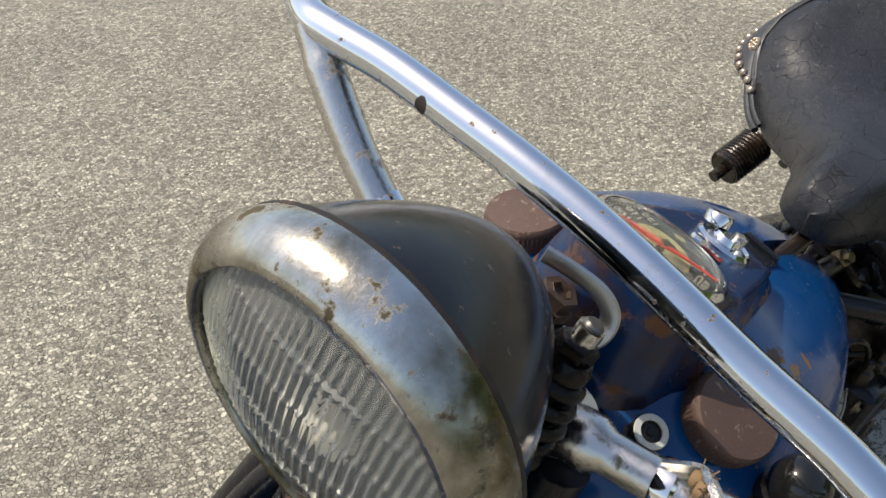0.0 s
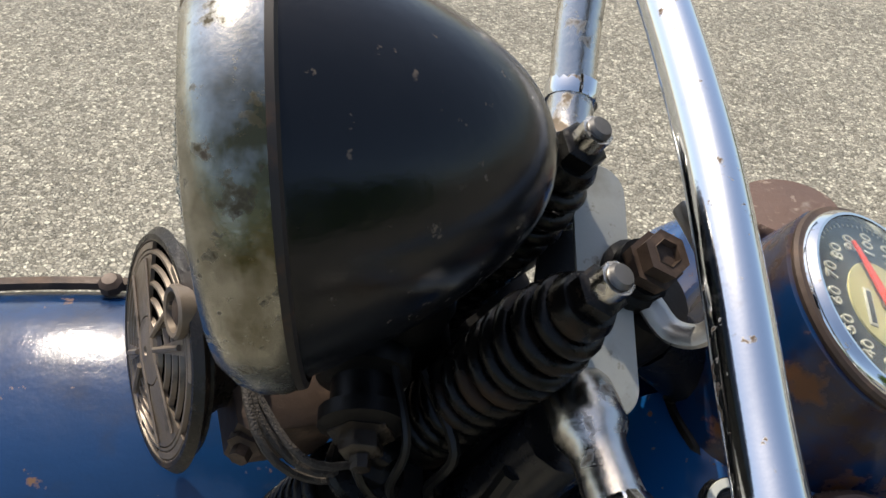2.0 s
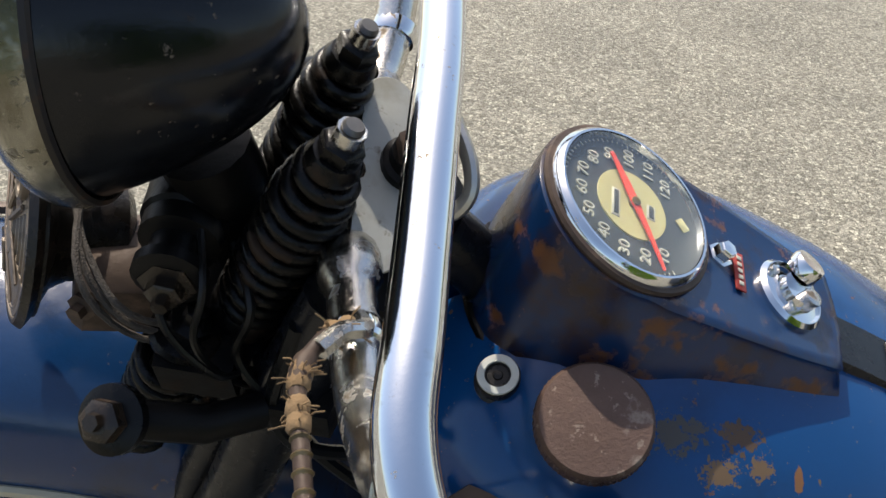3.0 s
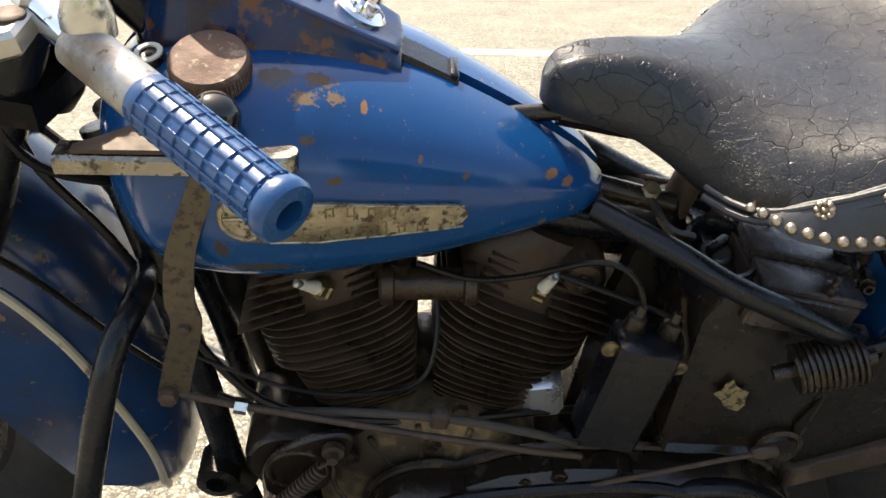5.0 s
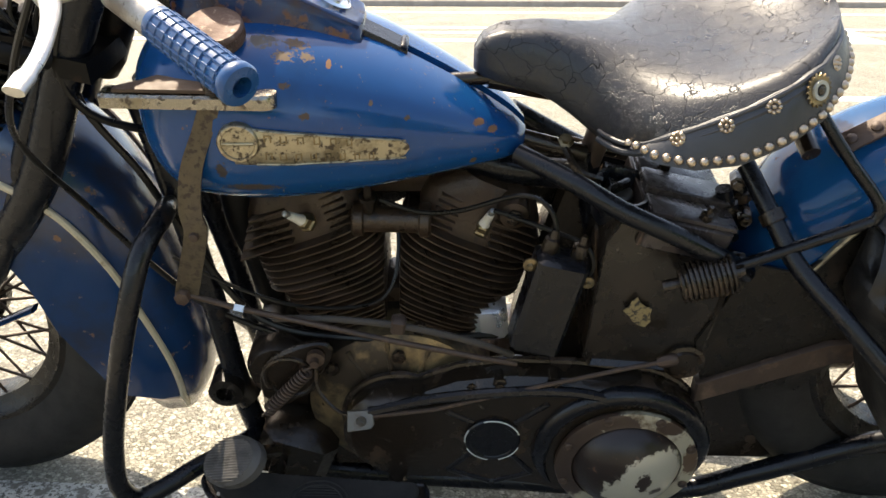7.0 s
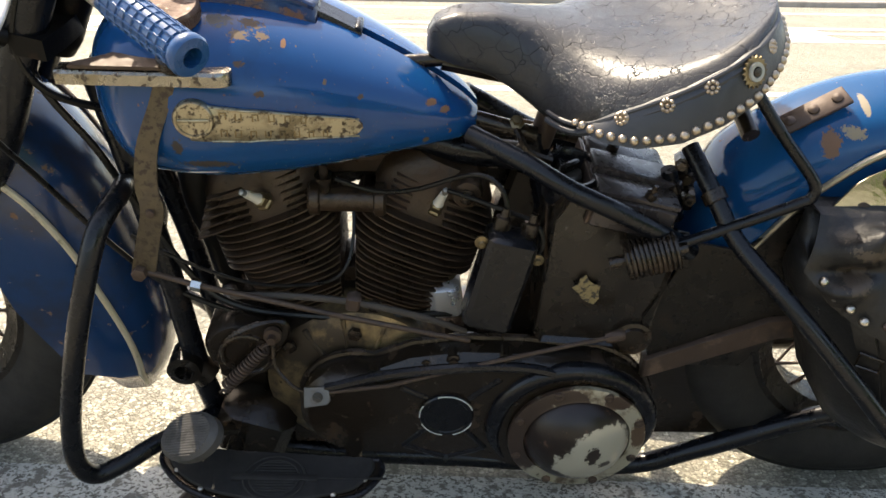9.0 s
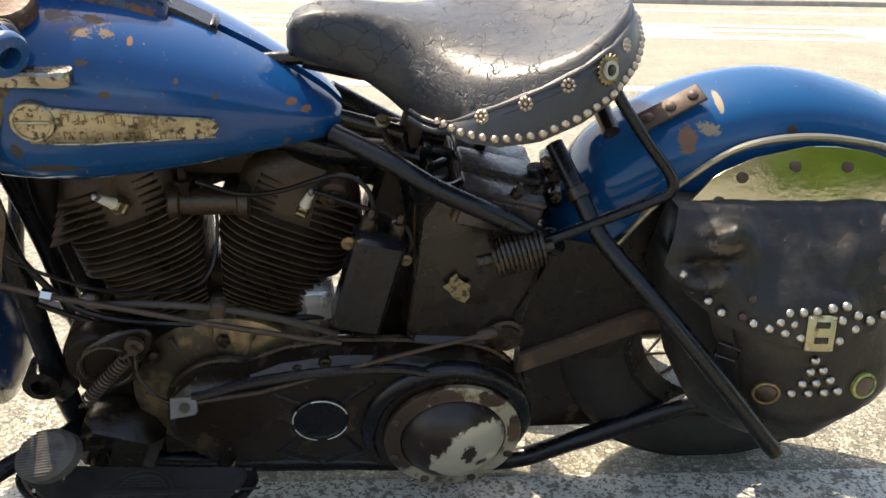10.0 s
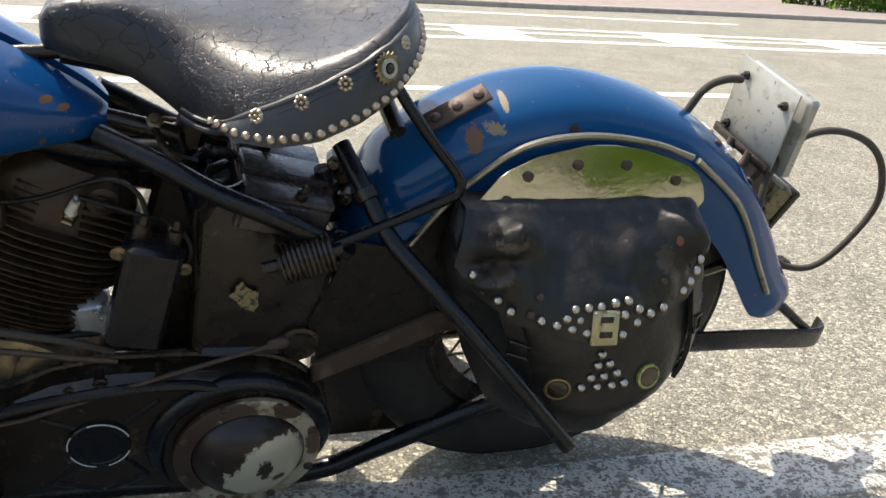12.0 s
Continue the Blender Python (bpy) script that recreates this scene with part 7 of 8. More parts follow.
part("saddle_support_bar", Geo().tube(curve(sb, 6), 0.0070, 12), BLACK, bike, "bent black rod supporting the saddle", 60)
part("saddle_support_bar", Geo().tube(curve([mirrored(p) for p in sb], 6), 0.0070, 12), BLACK, bike, "bent black rod supporting the saddle", 60)


def helper_spring(s, out):
    a, b = Vector((0.288, -out * s, 0.622)), Vector((0.350, -out * s, 0.640))
    d = (b - a).normalized()
    u1 = d.orthogonal().normalized()
    u2 = d.cross(u1)
    pts = []
    for k in range(11 * 14):
        q = 2 * math.pi * k / 14
        pts.append(a + (b - a) * k / 154 + (u1 * math.cos(q) + u2 * math.sin(q)) * 0.0225)
    sp = part("saddle_spring", Geo().tube(pts, 0.0028, 7), OILY, bike, "black coiled saddle helper spring")
    part("spring_pin", Geo().tube([a - d * 0.02, b + d * 0.01], 0.008, 10), OILY, sp)
    part("spring_tube", Geo().lathe([(0, 0.0195), (0.06, 0.0195)], a, d, 18), OILY, sp)


helper_spring(1, 0.148)
helper_spring(-1, 0.185)
fs = Geo()
fs.box((0.095, 0.028, 0.005), axes((0.500, -0.062, 0.783), (0.82, 0.10, 0.46), (-0.42, -0.36, 0.84)), 0.0015)
sp_plate = part("fender_bracket", fs, RUSTY, bike, "riveted brown steel fender bracket")
for k in (-0.03, 0.0, 0.03):
    mm = axes((0.500, -0.062, 0.783), (0.82, 0.10, 0.46), (-0.42, -0.36, 0.84)) @ Matrix.Translation((k + 0.005, 0, 0.0025))
    piece("rivet", rivet_mesh, mm, sp_plate)
part("bracket_roller", Geo().tube([(0.425, -0.09, 0.765), (0.415, -0.03, 0.79)], 0.011, 10), OILY, sp_plate)

# -- saddle --
SD = Matrix.Translation((0.014, 0.004, -0.012))
SADDLE_NEAR = [(0.027, 0.004), (0.030, 0.018), (0.040, 0.030), (0.07, 0.040), (0.11, 0.046), (0.145, 0.060), (0.17, 0.084), (0.19, 0.118), (0.21, 0.144), (0.25, 0.166), (0.29, 0.176), (0.33, 0.170), (0.36, 0.150), (0.385, 0.112), (0.398, 0.080), (0.406, 0.042), (0.409, 0.006)]
SADDLE_FAR = [(0.027, 0.004), (0.030, 0.018), (0.040, 0.030), (0.07, 0.042), (0.11, 0.056), (0.13, 0.074), (0.155, 0.106), (0.177, 0.144), (0.205, 0.174), (0.22, 0.192), (0.24, 0.208), (0.265, 0.212), (0.29, 0.206), (0.33, 0.186), (0.36, 0.158), (0.385, 0.116), (0.398, 0.084), (0.406, 0.044), (0.409, 0.006)]
SC = [(0.027, 0.858), (0.036, 0.876), (0.06, 0.887), (0.11, 0.889), (0.15, 0.882), (0.2, 0.876), (0.25, 0.874), (0.3, 0.878), (0.35, 0.893), (0.39, 0.915), (0.409, 0.920)]
SE = [(0.027, 0.852), (0.05, 0.848), (0.10, 0.838), (0.14, 0.822), (0.17, 0.808), (0.195, 0.812), (0.23, 0.842), (0.27, 0.870), (0.31, 0.894), (0.35, 0.916), (0.39, 0.928), (0.409, 0.930)]


def long_back(x):
    return x + max(0, x - 0.2) * 0.075


xs = [0.027 + 0.382 * (0.5 - 0.5 * math.cos(math.pi * i / 72)) for i in range(73)]
rows = []
for x in xs:
    c, e = table(x, SC), table(x, SE)
    nose = max(0.0, min(1.0, (0.20 - x) / 0.09))
    row = []
    for k in range(37):
        u = -1 + 2 * k / 36
        a = abs(u)
        w = table(x, SADDLE_NEAR if u < 0 else SADDLE_FAR)
        dish = c + (e - c) * a ** (2.2 + 1.2 * nose) + 0.010 * (a ** 3) * (1 - a) * 4
        edge = 0.014 * max(0, (a - 0.84) / 0.16) ** 2
        row.append(Vector((x, u * w, dish - edge)))
    under = [Vector((x, u * table(x, SADDLE_FAR if u > 0 else SADDLE_NEAR) * 0.93, e - 0.030 + 0.014 * nose)) for u in (0.95, 0.4, -0.4, -0.95)]
    rows.append(row + under)
rows = smooth_rows(rows, 3)
for r in rows:
    for p in r:
        p.x = long_back(p.x)
saddle = part("saddle", Geo(SD).rings(rows), LEATHER, bike, "large black solo saddle with cracked leather", 75)
for drop, out, r in ((0.0, 0.001, 0.0030), (0.0085, 0.0035, 0.0042)):
    line = [q[0] + Vector((0, -out, 0.001 - drop)) for q in rows[30:]] + [q[36] + Vector((0, out, 0.001 - drop)) for q in reversed(rows[30:])]
    part("saddle_piping", Geo(SD).tube(line, r, 8), LEATHER_SKIRT, saddle)


def skirt_line(sign):
    """Upper and lower edge of the valance on one side."""
    top, low = [], []
    for x in np.linspace(0.196, 0.408, 28):
        w, e = table(x, SADDLE_FAR if sign > 0 else SADDLE_NEAR), table(x, SE)
        lo = table(x, [(0.196, 0.806), (0.215, 0.803), (0.25, 0.806), (0.287, 0.818), (0.325, 0.836), (0.355, 0.853), (0.385, 0.872), (0.408, 0.890)])
        t = min(1, max(0, (x - 0.190) / 0.03))
        top.append(Vector((x, sign * (w * 0.99 + 0.002), e - 0.010)))
        low.append(Vector((x + 0.012 * max(0, (x - 0.33) / 0.08), sign * (w + 0.006 + 0.014 * t), min(lo, e - 0.010))))
    for p in top + low:
        p.x = long_back(p.x)
    return top, low


lt, ll = skirt_line(-1)
rt, rl = skirt_line(1)
top = lt + list(reversed(rt))
low = ll + list(reversed(rl))
g = Geo(SD)
rows2 = []
for a, b in zip(top, low):
    mid_ = (a + b) / 2
    out = Vector((mid_.x - 0.24, mid_.y * 1.6, 0)).normalized()
    rows2.append([a, a * 0.66 + b * 0.34 + out * 0.003, a * 0.33 + b * 0.67 + out * 0.003, b + out * 0.001, b - out * 0.003, a * 0.33 + b * 0.67 - out * 0.001, a * 0.66 + b * 0.34 - out * 0.001, a - out * 0.003])
skirt = part("saddle_skirt", g.rings(rows2), LEATHER_SKIRT, saddle, "black leather saddle valance with studs", 60)
stud_mesh = mesh_of(Geo().lathe([(0, 0.0052), (0.0012, 0.0050), (0.003, 0.0038), (0.0042, 0.0018), (0.0045, 0.0004)], (0, 0, 0), (0, 0, 1), 12), "stud", SADDLE_STUD, 70)
length, last = 0.0, None
spacing = 0.0128
for i in range(len(low) - 1):
    a, b = low[i], low[i + 1]
    seg = (b - a).length
    while length < seg:
        t = length / seg
        p = a.lerp(b, t)
        q = top[i].lerp(top[i + 1], t)
        out = (b - a).cross(q - p).normalized()
        if out.dot(Vector((p.x - 0.24, p.y * 1.6, 0))) < 0:
            out = -out
        piece("stud", stud_mesh, SD @ axes(p + (q - p).normalized() * 0.0075 + out * 0.0022, b - a, out), saddle)
        length += spacing
    length -= seg


def skirt_at(x, s, sign=-1):
    tt, lw = (lt, ll) if sign < 0 else (rt, rl)
    k = min(range(len(tt)), key=lambda i: abs(tt[i].x - x))
    p = tt[k] * (1 - s) + lw[k] * s
    k2 = min(k + 1, len(tt) - 1)
    k1 = max(0, k2 - 2)
    out = (tt[k2] - tt[k1]).cross(tt[k] - lw[k]).normalized()
    if out.y * sign < 0:
        out = -out
    return p, out


def skirt_high(x, z, sign):
    """The valance's outer face at a given height."""
    hi, lo = skirt_at(x, 0.0, sign)[0].z, skirt_at(x, 1.0, sign)[0].z
    return skirt_at(x, min(0.8, max(0.2, (hi - z) / (hi - lo))), sign)


for sign in (-1, 1):
    for x, h in ((0.237, 0.840), (0.283, 0.857), (0.322, 0.875), (0.390, 0.902)):
        p, out = skirt_high(x, h, sign)
        mm = axes(p + out * 0.0022, (1, 0, 0), out)
        rings = []
        for i in range(9):
            r = 0.0086 * i / 8
            ring = []
            for k in range(32):
                a = 2 * math.pi * k / 32
                x, y = r * math.cos(a), r * math.sin(a)
                near = min([math.hypot(x, y)] + [math.hypot(x - 0.0058 * math.cos(q * math.pi / 4), y - 0.0058 * math.sin(q * math.pi / 4)) for q in range(8)])
                ring.append(mm @ Vector((x, y, -0.001 + math.sqrt(max(0.0, 0.0026 ** 2 - near * near)) * 1.4)))
            rings.append(ring)
        ro2 = Geo(SD).rings(rings)
        part("rosette", ro2, SADDLE_STUD, saddle, "small flower-shaped metal rosette")
    p, out = skirt_high(0.363, 0.887, sign)
    mm = axes(p + out * 0.002, (1, 0, 0), out)
    star = [((0.0175 if k % 2 else 0.0145) * math.cos(2 * math.pi * k / 36), (0.0175 if k % 2 else 0.0145) * math.sin(2 * math.pi * k / 36)) for k in range(36)]
    part("concho", Geo(SD).prism(star, mm, 0.003, 0.0008), BRASS, saddle, "scalloped brass concho with a pale centre")
    part("concho_ring", Geo(SD).lathe([(0.002, 0.0105), (0.0055, 0.0100), (0.0055, 0.0062), (0.003, 0.0055)], p + out * 0.002, out, 24, caps=False), PLATE_METAL, saddle)
    part("concho_eye", Geo(SD).lathe([(0.002, 0.0062), (0.006, 0.0045), (0.0065, 0.0005)], p + out * 0.002, out, 16), OILY, saddle)
part("saddle_post", Geo().tube([(0.214, 0, 0.80), (0.200, 0, 0.745), (0.186, 0, 0.688)], 0.0160, 16), RUSTY, bike, "brownish saddle post tube")
part("saddle_nose_bar", Geo().tube(curve([(-0.005, -0.002, 0.807), (0.04, -0.004, 0.812), (0.09, 0, 0.815)], 4), 0.0085, 10), OILY, bike)
part("saddle_pan", Geo().tube(curve([(0.06, 0, 0.81), (0.14, 0, 0.795), (0.2, 0, 0.79), (0.34, 0, 0.83)], 5), 0.012, 8), OILY, bike)
clutter = Geo()
clutter.tube(curve([(0.092, -0.020, 0.746), (0.135, -0.022, 0.735), (0.180, -0.020, 0.722)], 4), 0.0115, 12)
clutter.tube(curve([(0.05, 0.045, 0.724), (0.16, 0.048, 0.704), (0.30, 0.052, 0.670)], 4), 0.0085, 10)
clutter.tube(curve([(0.155, -0.03, 0.735), (0.17, -0.05, 0.715), (0.20, -0.045, 0.70)], 4), 0.005, 6)
islands("saddle_linkage", clutter, OILY, bike, "dark linkage under the saddle")
part("linkage_nut", Geo().lathe([(0, 0.010), (0.010, 0.010), (0.011, 0.006), (0.018, 0.006)], (0.155, -0.02, 0.735), (0, -0.6, 0.8), 6), BRASS, bike)
part("linkage_wrap", Geo().tube(curve([(0.095, -0.03, 0.745), (0.11, -0.025, 0.735), (0.135, -0.02, 0.725)], 4), 0.006, 8), CLOTH_CABLE, bike)

part("bracket_bolt", Geo().lathe([(-0.02, 0.009), (0.004, 0.009), (0.005, 0.006), (0.012, 0.006), (0.012, 0.0035), (0.008, 0.003), (0.008, 0.0002)], (0.376, -0.070, 0.664), (-0.2, -1, 0.1), 6), OILY, bike)
part("bracket_bolt", Geo().lathe([(-0.02, 0.009), (0.004, 0.009), (0.005, 0.006), (0.012, 0.006), (0.0125, 0.0002)], (0.358, -0.066, 0.712), (-0.2, -1, 0.1), 6), OILY, bike)
part("stay_nut", Geo().lathe([(-0.03, 0.008), (-0.010, 0.008), (-0.010, 0.013), (-0.002, 0.013), (-0.002, 0.010), (0.008, 0.010), (0.010, 0.006), (0.016, 0.0055), (0.0165, 0.0002)], (0.370, -0.098, 0.620), (-0.1, -0.75, 0.6), 6), OILY, bike)

# -- mirror-bright panel above the bag --
panel = []
for i in range(25):
    x = 0.519 + (0.825 - 0.519) * i / 24
    zt = table(x, [(0.519, 0.698), (0.549, 0.732), (0.596, 0.753), (0.661, 0.767), (0.70, 0.767), (0.743, 0.761), (0.804, 0.743), (0.825, 0.729)])
    panel.append((x, zt))
poly = panel + [(0.835, 0.712), (0.838, 0.694), (0.825, 0.680), (0.80, 0.655), (0.519, 0.64)]
pm = Matrix.Translation((0, -0.1190, 0.767)) @ Matrix.Rotation(radians(-20), 4, "X") @ Matrix.Translation((0, 0, -0.767)) @ Matrix.Rotation(radians(90), 4, "X")
shiny = part("bag_mounting_plate", Geo().prism(poly, pm, 0.004, 0.001), MIRROR, bike, "polished metal plate above the saddlebag")
for x, z in ((0.556, 0.698), (0.582, 0.728), (0.648, 0.742), (0.716, 0.742), (0.790, 0.722)):
    part("plate_screw", Geo().lathe([(0, 0.007), (0.003, 0.0065), (0.004, 0.0005)], pm @ Vector((x, z, 0.004)), pm.to_3x3() @ Vector((0, 0, 1)), 14), RUSTY, shiny)

# -- saddlebag --
bag = thing("saddlebag", "worn black leather saddlebag studded with metal, hung on the motorcycle", "saddlebag", BODY)


def bag_outline(v):
    """Front and rear x of the bag at height v: 0 at the bottom, 1 at the top."""
    x0 = table(v, [(0, 0.605), (0.06, 0.576), (0.18, 0.552), (0.4, 0.528), (0.55, 0.511), (0.7, 0.490), (1, 0.500)])
    x1 = table(v, [(0, 0.725), (0.06, 0.768), (0.12, 0.795), (0.18, 0.815), (0.25, 0.836), (0.33, 0.852), (0.45, 0.858), (0.7, 0.852), (1, 0.815)])
    return x0, x1


def bag_front(u, v):
    """The outer face: u along the bag, v up."""
    x0, x1 = bag_outline(v)
    x = x0 + (x1 - x0) * u
    z = 0.392 + 0.308 * v
    bulge = 1 - min(1, abs(2 * u - 1)) ** 2.8
    depth = table(v, [(0, 0.10), (0.08, 0.135), (0.25, 0.150), (0.5, 0.132), (0.75, 0.105), (0.9, 0.075), (1, 0.03)])
    y = -0.115 - 0.02 - depth * (0.42 + 0.58 * bulge) + 0.014 * noise.noise((x * 9, z * 9, 0.3)) + 0.005 * noise.noise((x * 26, z * 17, 4.3))
    return Vector((x, y, z))


def flap_low(u):
    return table(u, [(0, 0.81), (0.058, 0.760), (0.093, 0.720), (0.138, 0.695), (0.182, 0.657), (0.263, 0.638), (0.352, 0.613), (0.41, 0.592), (0.485, 0.570), (0.54, 0.602), (0.59, 0.634), (0.705, 0.660), (0.813, 0.690), (0.853, 0.716), (0.893, 0.744), (0.92, 0.782), (1, 0.85)])


g = Geo()
rows = []
for i in range(33):
    v = i / 32
    front = [bag_front(k / 40, v) + Vector((0, 0.034 * min(1, max(0, (v - flap_low(k / 40) - 0.02) / 0.05)), 0)) for k in range(41)]
    x0, x1 = bag_outline(v)
    back = [Vector((x1 - (x1 - x0) * k / 6, -0.125, 0.392 + 0.308 * v)) for k in range(7)]
    rows.append(front + back)
part("bag_body", g.rings(rows), LEATHER_BAG, bag, "", 70)


g = Geo()
rows = []
for k in range(81):
    u = k / 80
    lo = flap_low(u)
    row_o, row_i = [], []
    for i in range(27):
        v = 1.0 - (1.0 - lo) * i / 26
        p = bag_front(u, v)
        e = 0.01
        du, dv = bag_front(min(1, u + e), v) - bag_front(max(0, u - e), v), bag_front(u, min(1, v + e)) - bag_front(u, max(0, v - e))
        nn = du.cross(dv).normalized()
        if nn.y > 0 and nn.z < 0.5:
            nn = -nn
        pucker = 0.0
        # gathered corners: a raised horn of leather over a hollow
        for pu, pv, su, sv, amp, lean in ((0.155, 0.920, 0.070, 0.034, 0.040, 0.10), (0.115, 0.850, 0.060, 0.022, -0.024, 0.35), (0.105, 0.785, 0.050, 0.030, 0.014, 0.2),
                                          (0.815, 0.900, 0.030, 0.075, 0.036, -0.25), (0.895, 0.850, 0.034, 0.055, -0.026, -0.2), (0.955, 0.880, 0.035, 0.06, 0.014, 0.0)):
            r = math.hypot((u - pu) / su, (v - pv - lean * (u - pu)) / sv)
            pucker += amp * math.exp(-r * r)
        for pu, pv, ang in ((0.40, 0.83, 0.25), (0.55, 0.80, -0.1), (0.68, 0.84, 0.5)):
            d = (v - pv) - ang * (u - pu)
            pucker -= 0.0022 * math.exp(-(d / 0.010) ** 2 - ((u - pu) / 0.10) ** 2)
        pucker *= min(1, (1.0 - v) / 0.05)
        wav = 0.007 * noise.noise((u * 6, v * 5, 2.0)) + 0.003 * noise.noise((u * 17, v * 9, 6.0))
        hang = 0.010 + 0.006 * min(1, i / 20)
        row_o.append(p + nn * (hang + pucker + wav))
        row_i.append(p + nn * (hang - 0.005 + pucker + wav))
    back0 = [Vector((row_o[0].x, -0.122, 0.703)), Vector((row_o[0].x, -0.122, 0.698))]
    rows.append([back0[0]] + row_o + list(reversed(row_i)) + [back0[1]])
flap = part("bag_flap", g.rings(rows), LEATHER_BAG, bag, "sagging leather bag flap with a studded edge", 70)


def bag_at(u, v, lift):
    p = bag_front(u, v)
    du, dv = bag_front(u + 0.01, v) - bag_front(u - 0.01, v), bag_front(u, v + 0.01) - bag_front(u, v - 0.01)
    n = du.cross(dv).normalized()
    if n.y > 0:
        n = -n
    return p + n * lift, n


bstud = mesh_of(Geo().lathe([(0, 0.0062), (0.0015, 0.0060), (0.004, 0.0042), (0.0055, 0.002), (0.0058, 0.0004)], (0, 0, 0), (0, 0, 1), 12), "stud", NICKEL, 70)


def bag_stud(u, v, lift=0.0165):
    p, n = bag_at(u, v, lift)
    piece("stud", bstud, axes(p, (1, 0, 0), n), bag)


for u in (0.055, 0.090, 0.132, 0.175, 0.255, 0.300, 0.340, 0.393, 0.523, 0.580, 0.645, 0.695, 0.803, 0.843, 0.882, 0.912):
    bag_stud(u, flap_low(u) + 0.040)
for u, v in ((0.335, 0.693), (0.365, 0.725), (0.375, 0.690), (0.410, 0.728), (0.462, 0.730), (0.517, 0.743), (0.558, 0.750), (0.540, 0.705), (0.592, 0.720)):
    bag_stud(u, v)
for u, v in ((0.465, 0.523), (0.448, 0.470), (0.495, 0.478), (0.420, 0.413), (0.475, 0.415), (0.525, 0.433), (0.380, 0.368), (0.450, 0.365), (0.510, 0.373), (0.560, 0.385)):
    bag_stud(u, v, 0.001)
brown_rivet = mesh_of(Geo().lathe([(0, 0.0052), (0.0015, 0.005), (0.003, 0.003), (0.0025, 0.0012), (0.0025, 0.0003)], (0, 0, 0), (0, 0, 1), 10), "rivet", RUSTY, 70)
for u, v in ((0.245, 0.755), (0.717, 0.787), (0.745, 0.725), (0.225, 0.700)):
    q, n = bag_at(u, v, 0.0165)
    piece("rivet", brown_rivet, axes(q, (1, 0, 0), n), bag)
p, n = bag_at(0.467, 0.658, 0.019)
lk = axes(p, (1, 0, 0), n)
plate = part("bag_lock", Geo().box((0.034, 0.044, 0.006), lk, 0.0015), PALE_BRASS, bag, "brass lock plate with two slots")
sl = Geo()
for y in (-0.008, 0.011):
    sl.box((0.017, 0.008, 0.004), lk @ pose(0.001, y, 0.002), 0.0015)
islands("lock_slot", sl, OILY, plate)
for x, y in ((-0.014, -0.019), (0.014, -0.019), (-0.014, 0.019), (0.014, 0.019)):
    q = lk @ Vector((x, y, 0.003))
    part("lock_rivet", Geo().ball(q, 0.002, 6), NICKEL, plate)
for u, v, mat_, lbl in ((0.285, 0.363, BRASS, "round brass-rimmed brown reflector"), (0.670, 0.398, LIME_BRASS, "round dark reflector with a yellow-green rim")):
    p, n = bag_at(u, v, 0.0)
    rf = part("reflector_ring", Geo().lathe([(0, 0.0175), (0.004, 0.0172), (0.005, 0.015), (0.0045, 0.0135)], p, n, 28, caps=False), mat_, bag, lbl)
    part("reflector_eye", Geo().lathe([(0.001, 0.0137), (0.0042, 0.0125), (0.005, 0.008), (0.0052, 0.0005)], p, n, 24), REFLECTOR, rf)
for u, v0, v1 in ((0.17, 0.33, 0.80), (0.91, 0.29, 0.82)):
    sg = Geo()
    rows = []
    for i in range(12):
        v = v0 + (v1 - v0) * i / 11
        a, n = bag_at(u - 0.028, v, 0.004)
        b, _ = bag_at(u + 0.028, v, 0.004)
        rows.append([a, a + n * 0.006, b + n * 0.006, b])
    st = part("bag_strap", sg.rings(rows), LEATHER_BAG, bag, "narrow black leather bag strap")
    p, n = bag_at(u, (v0 + v1) * 0.48, 0.012)
    bm_ = axes(p, (1, 0, 0), n)
    part("buckle", Geo().tube([bm_ @ Vector(q) for q in ((-0.013, -0.010, 0), (0.013, -0.010, 0), (0.013, 0.010, 0), (-0.013, 0.010, 0))], 0.0022, 6, loop=True), OILY, st)
lace = Geo()
for i in range(16):
    a, n = bag_at(0.955, 0.2 + 0.4 * i / 15, 0.003)
    b, n2 = bag_at(0.985, 0.215 + 0.4 * i / 15, 0.003)
    lace.tube([a, (a + b) / 2 + n * 0.003, b], 0.0022, 5)
islands("bag_lacing", lace, LEATHER_SKIRT, bag)

# -- rear bumper bar, plate, tail lamp, cable --
rows = []
for q in curve([(0.86, -0.096, 0.402), (0.98, -0.092, 0.396), (1.10, -0.088, 0.388), (1.20, -0.084, 0.378), (1.236, -0.076, 0.374), (1.248, -0.062, 0.371), (1.252, -0.045, 0.369)], 6):
    rows.append([q + Vector((0, dy, dz)) for dy, dz in ((-0.003, -0.019), (-0.0045, -0.012), (-0.0045, 0.012), (-0.003, 0.019), (0.0, 0.0205), (0.003, 0.019), (0.004, 0), (0.003, -0.019), (0.0, -0.0205))])
bmp = part("rear_bumper", Geo().rings(rows), BLACK, bike, "flat black rear bumper bar", 50)
part("bumper_stay", Geo().tube([(1.118, -0.066, 0.452), (1.205, -0.074, 0.388)], 0.0085, 12), BLACK, bmp)
PL = axes((0.995, 0.0, 0.758), (0, -1, 0), (-1, 0, 0))
plate_t = part("licence_plate", Geo().box((0.142, 0.120, 0.0025), PL, 0.001), PLATE_METAL, bike, "blank back of a bent metal licence plate")
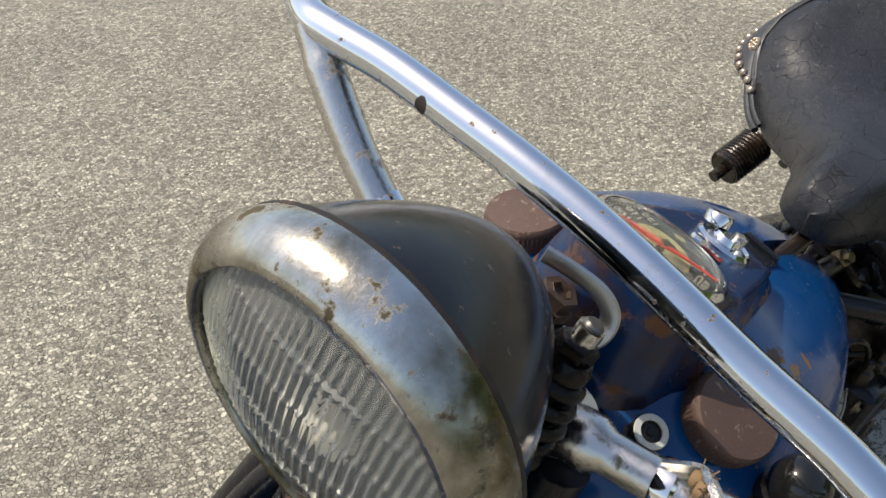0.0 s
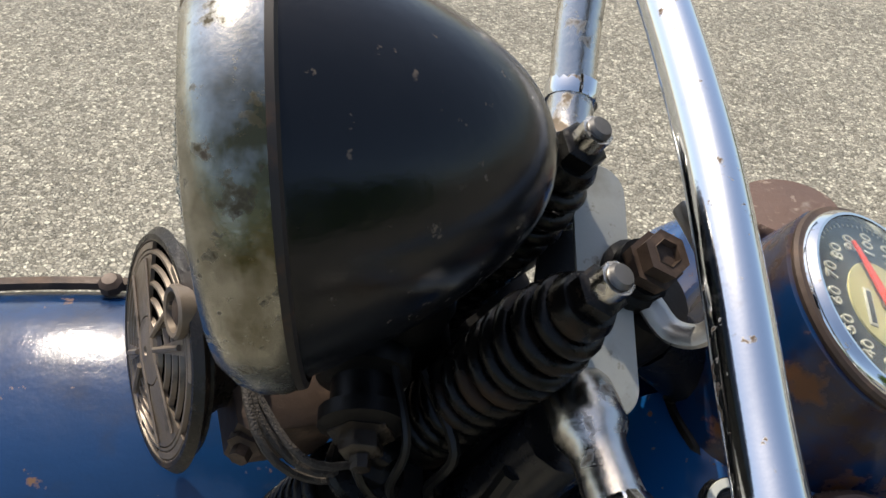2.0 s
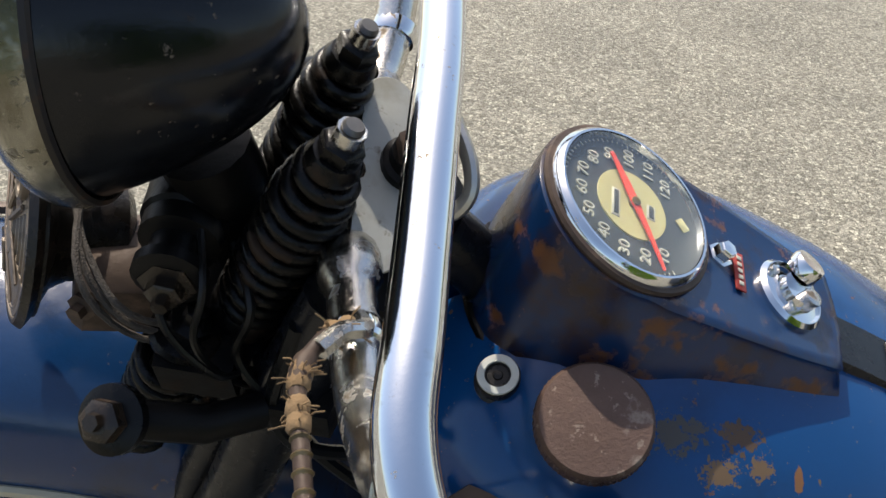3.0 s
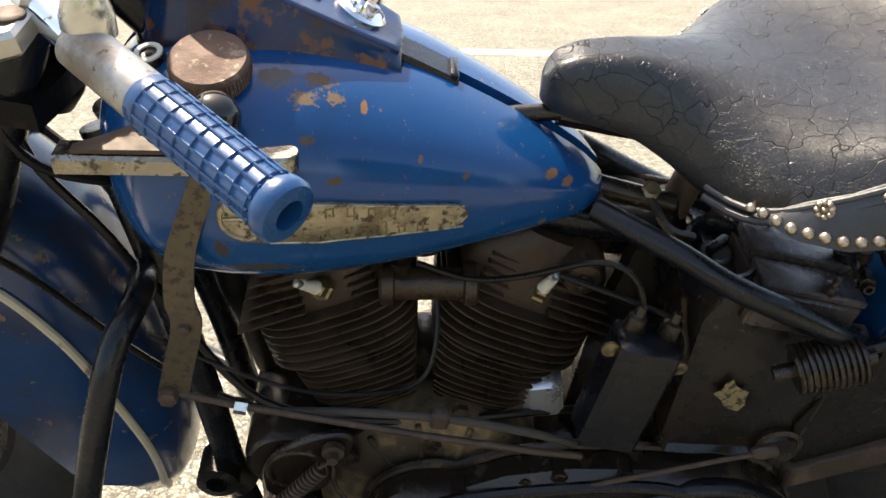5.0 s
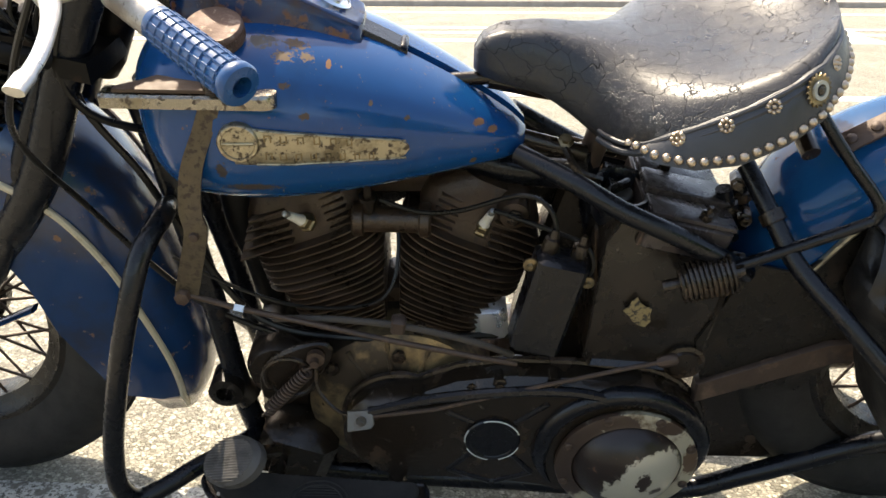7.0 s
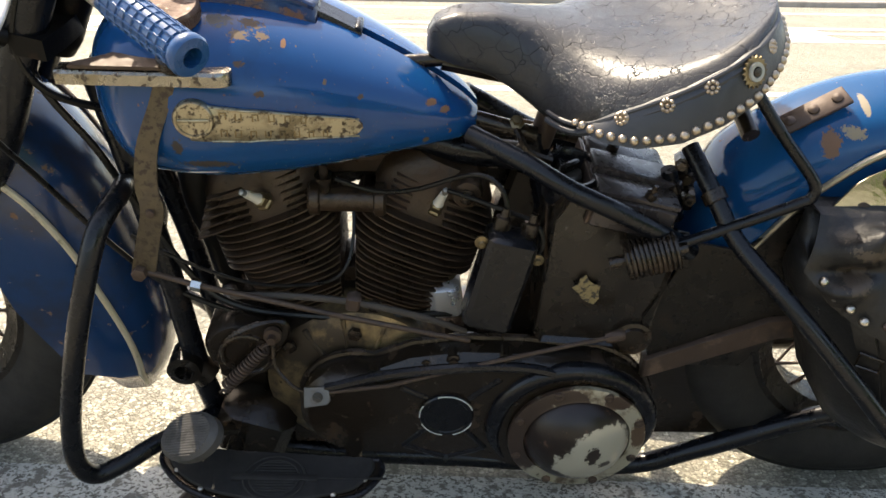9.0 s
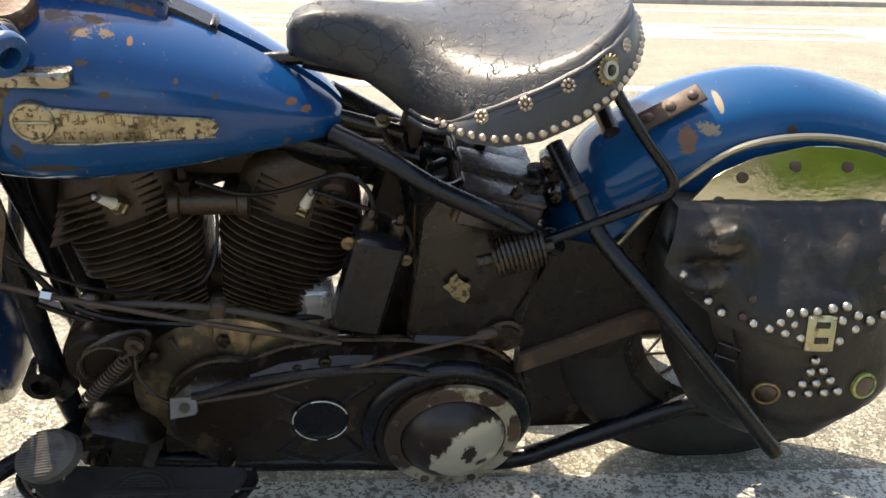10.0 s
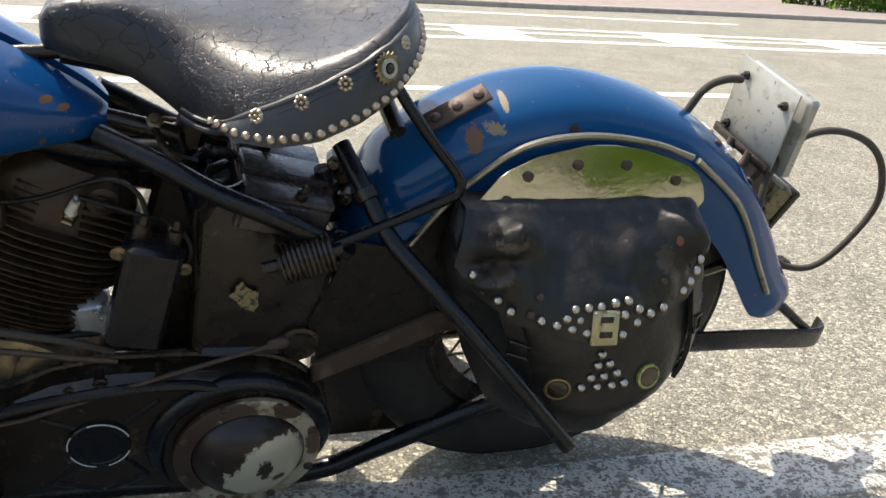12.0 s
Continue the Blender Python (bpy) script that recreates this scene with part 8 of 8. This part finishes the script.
for x, y in ((-0.048, 0.036), (0.050, 0.034), (-0.052, -0.044)):
    part("plate_bolt", Geo().lathe([(0, 0.007), (0.005, 0.0065), (0.006, 0.003), (0.011, 0.003)], PL @ Vector((x, y, 0.0012)), (-1, 0, 0), 8), OILY, plate_t)
part("plate_frame", Geo().box((0.148, 0.122, 0.020), PL @ pose(-0.002, -0.010, -0.030), 0.009), PLATE_METAL, plate_t, "grey pressed metal plate frame")
part("plate_bar", Geo().box((0.145, 0.014, 0.006), PL @ pose(0, -0.058, 0.006), 0.002), OILY, plate_t)
for y in (-0.025, 0.02):
    part("plate_arm", Geo().tube([(0.990, y, 0.705), (0.985, y, 0.685), (0.955, y, 0.66)], 0.008, 10), RUSTY, plate_t)
LB = pose(1.060, -0.005, 0.612, 0, 24, 0)
lamp = part("tail_lamp", Geo().box((0.042, 0.062, 0.080), LB, 0.006), KHAKI, bike, "pitted khaki metal tail lamp housing")
part("lamp_cover", Geo().box((0.012, 0.066, 0.084), LB @ Matrix.Translation((0.025, 0, 0)), 0.004), OILY, lamp)
part("lamp_lens", Geo().lathe([(0.029, 0.027), (0.036, 0.023), (0.040, 0.011), (0.041, 0.0005)], LB @ Vector((0, 0, 0)), LB.to_3x3() @ Vector((1, 0, 0)), 24), RED_LABEL, lamp)
part("lamp_bracket", Geo().box((0.05, 0.05, 0.07), pose(1.022, -0.005, 0.640, 0, 35, 0), 0.006), RUSTY, lamp)
loop_pts = [(1.046, -0.075, 0.490), (1.010, -0.085, 0.580), (0.995, -0.080, 0.638), (1.006, -0.060, 0.694), (1.052, -0.040, 0.735), (1.120, -0.030, 0.745), (1.194, -0.030, 0.725), (1.246, -0.030, 0.678), (1.271, -0.030, 0.609), (1.243, -0.030, 0.531), (1.208, -0.025, 0.487), (1.161, -0.020, 0.484), (1.120, -0.015, 0.503)]
part("cable_loop", Geo().tube(curve(loop_pts, 8), 0.0056, 10), CLOTH_CABLE, bike, "thick braided black cable loop", 60)
part("cable_loop", Geo().tube(curve([(0.872, 0.0, 0.750), (0.879, 0.0, 0.768), (0.888, 0.0, 0.787), (0.903, 0.0, 0.801), (0.925, 0.0, 0.808), (0.950, 0.005, 0.806)], 6), 0.0058, 10), CLOTH_CABLE, bike, "thick braided black cable loop", 60)
part("cable_nut", Geo().lathe([(-0.01, 0.009), (0.01, 0.010), (0.012, 0.006)], (1.165, -0.002, 0.480), (1, 0, -0.6), 10), OILY, bike)
part("fender_brace", Geo().tube(curve([(0.890, -0.100, 0.535), (0.950, -0.096, 0.551), (0.990, -0.092, 0.557)], 4), 0.0090, 8), OILY, bike)
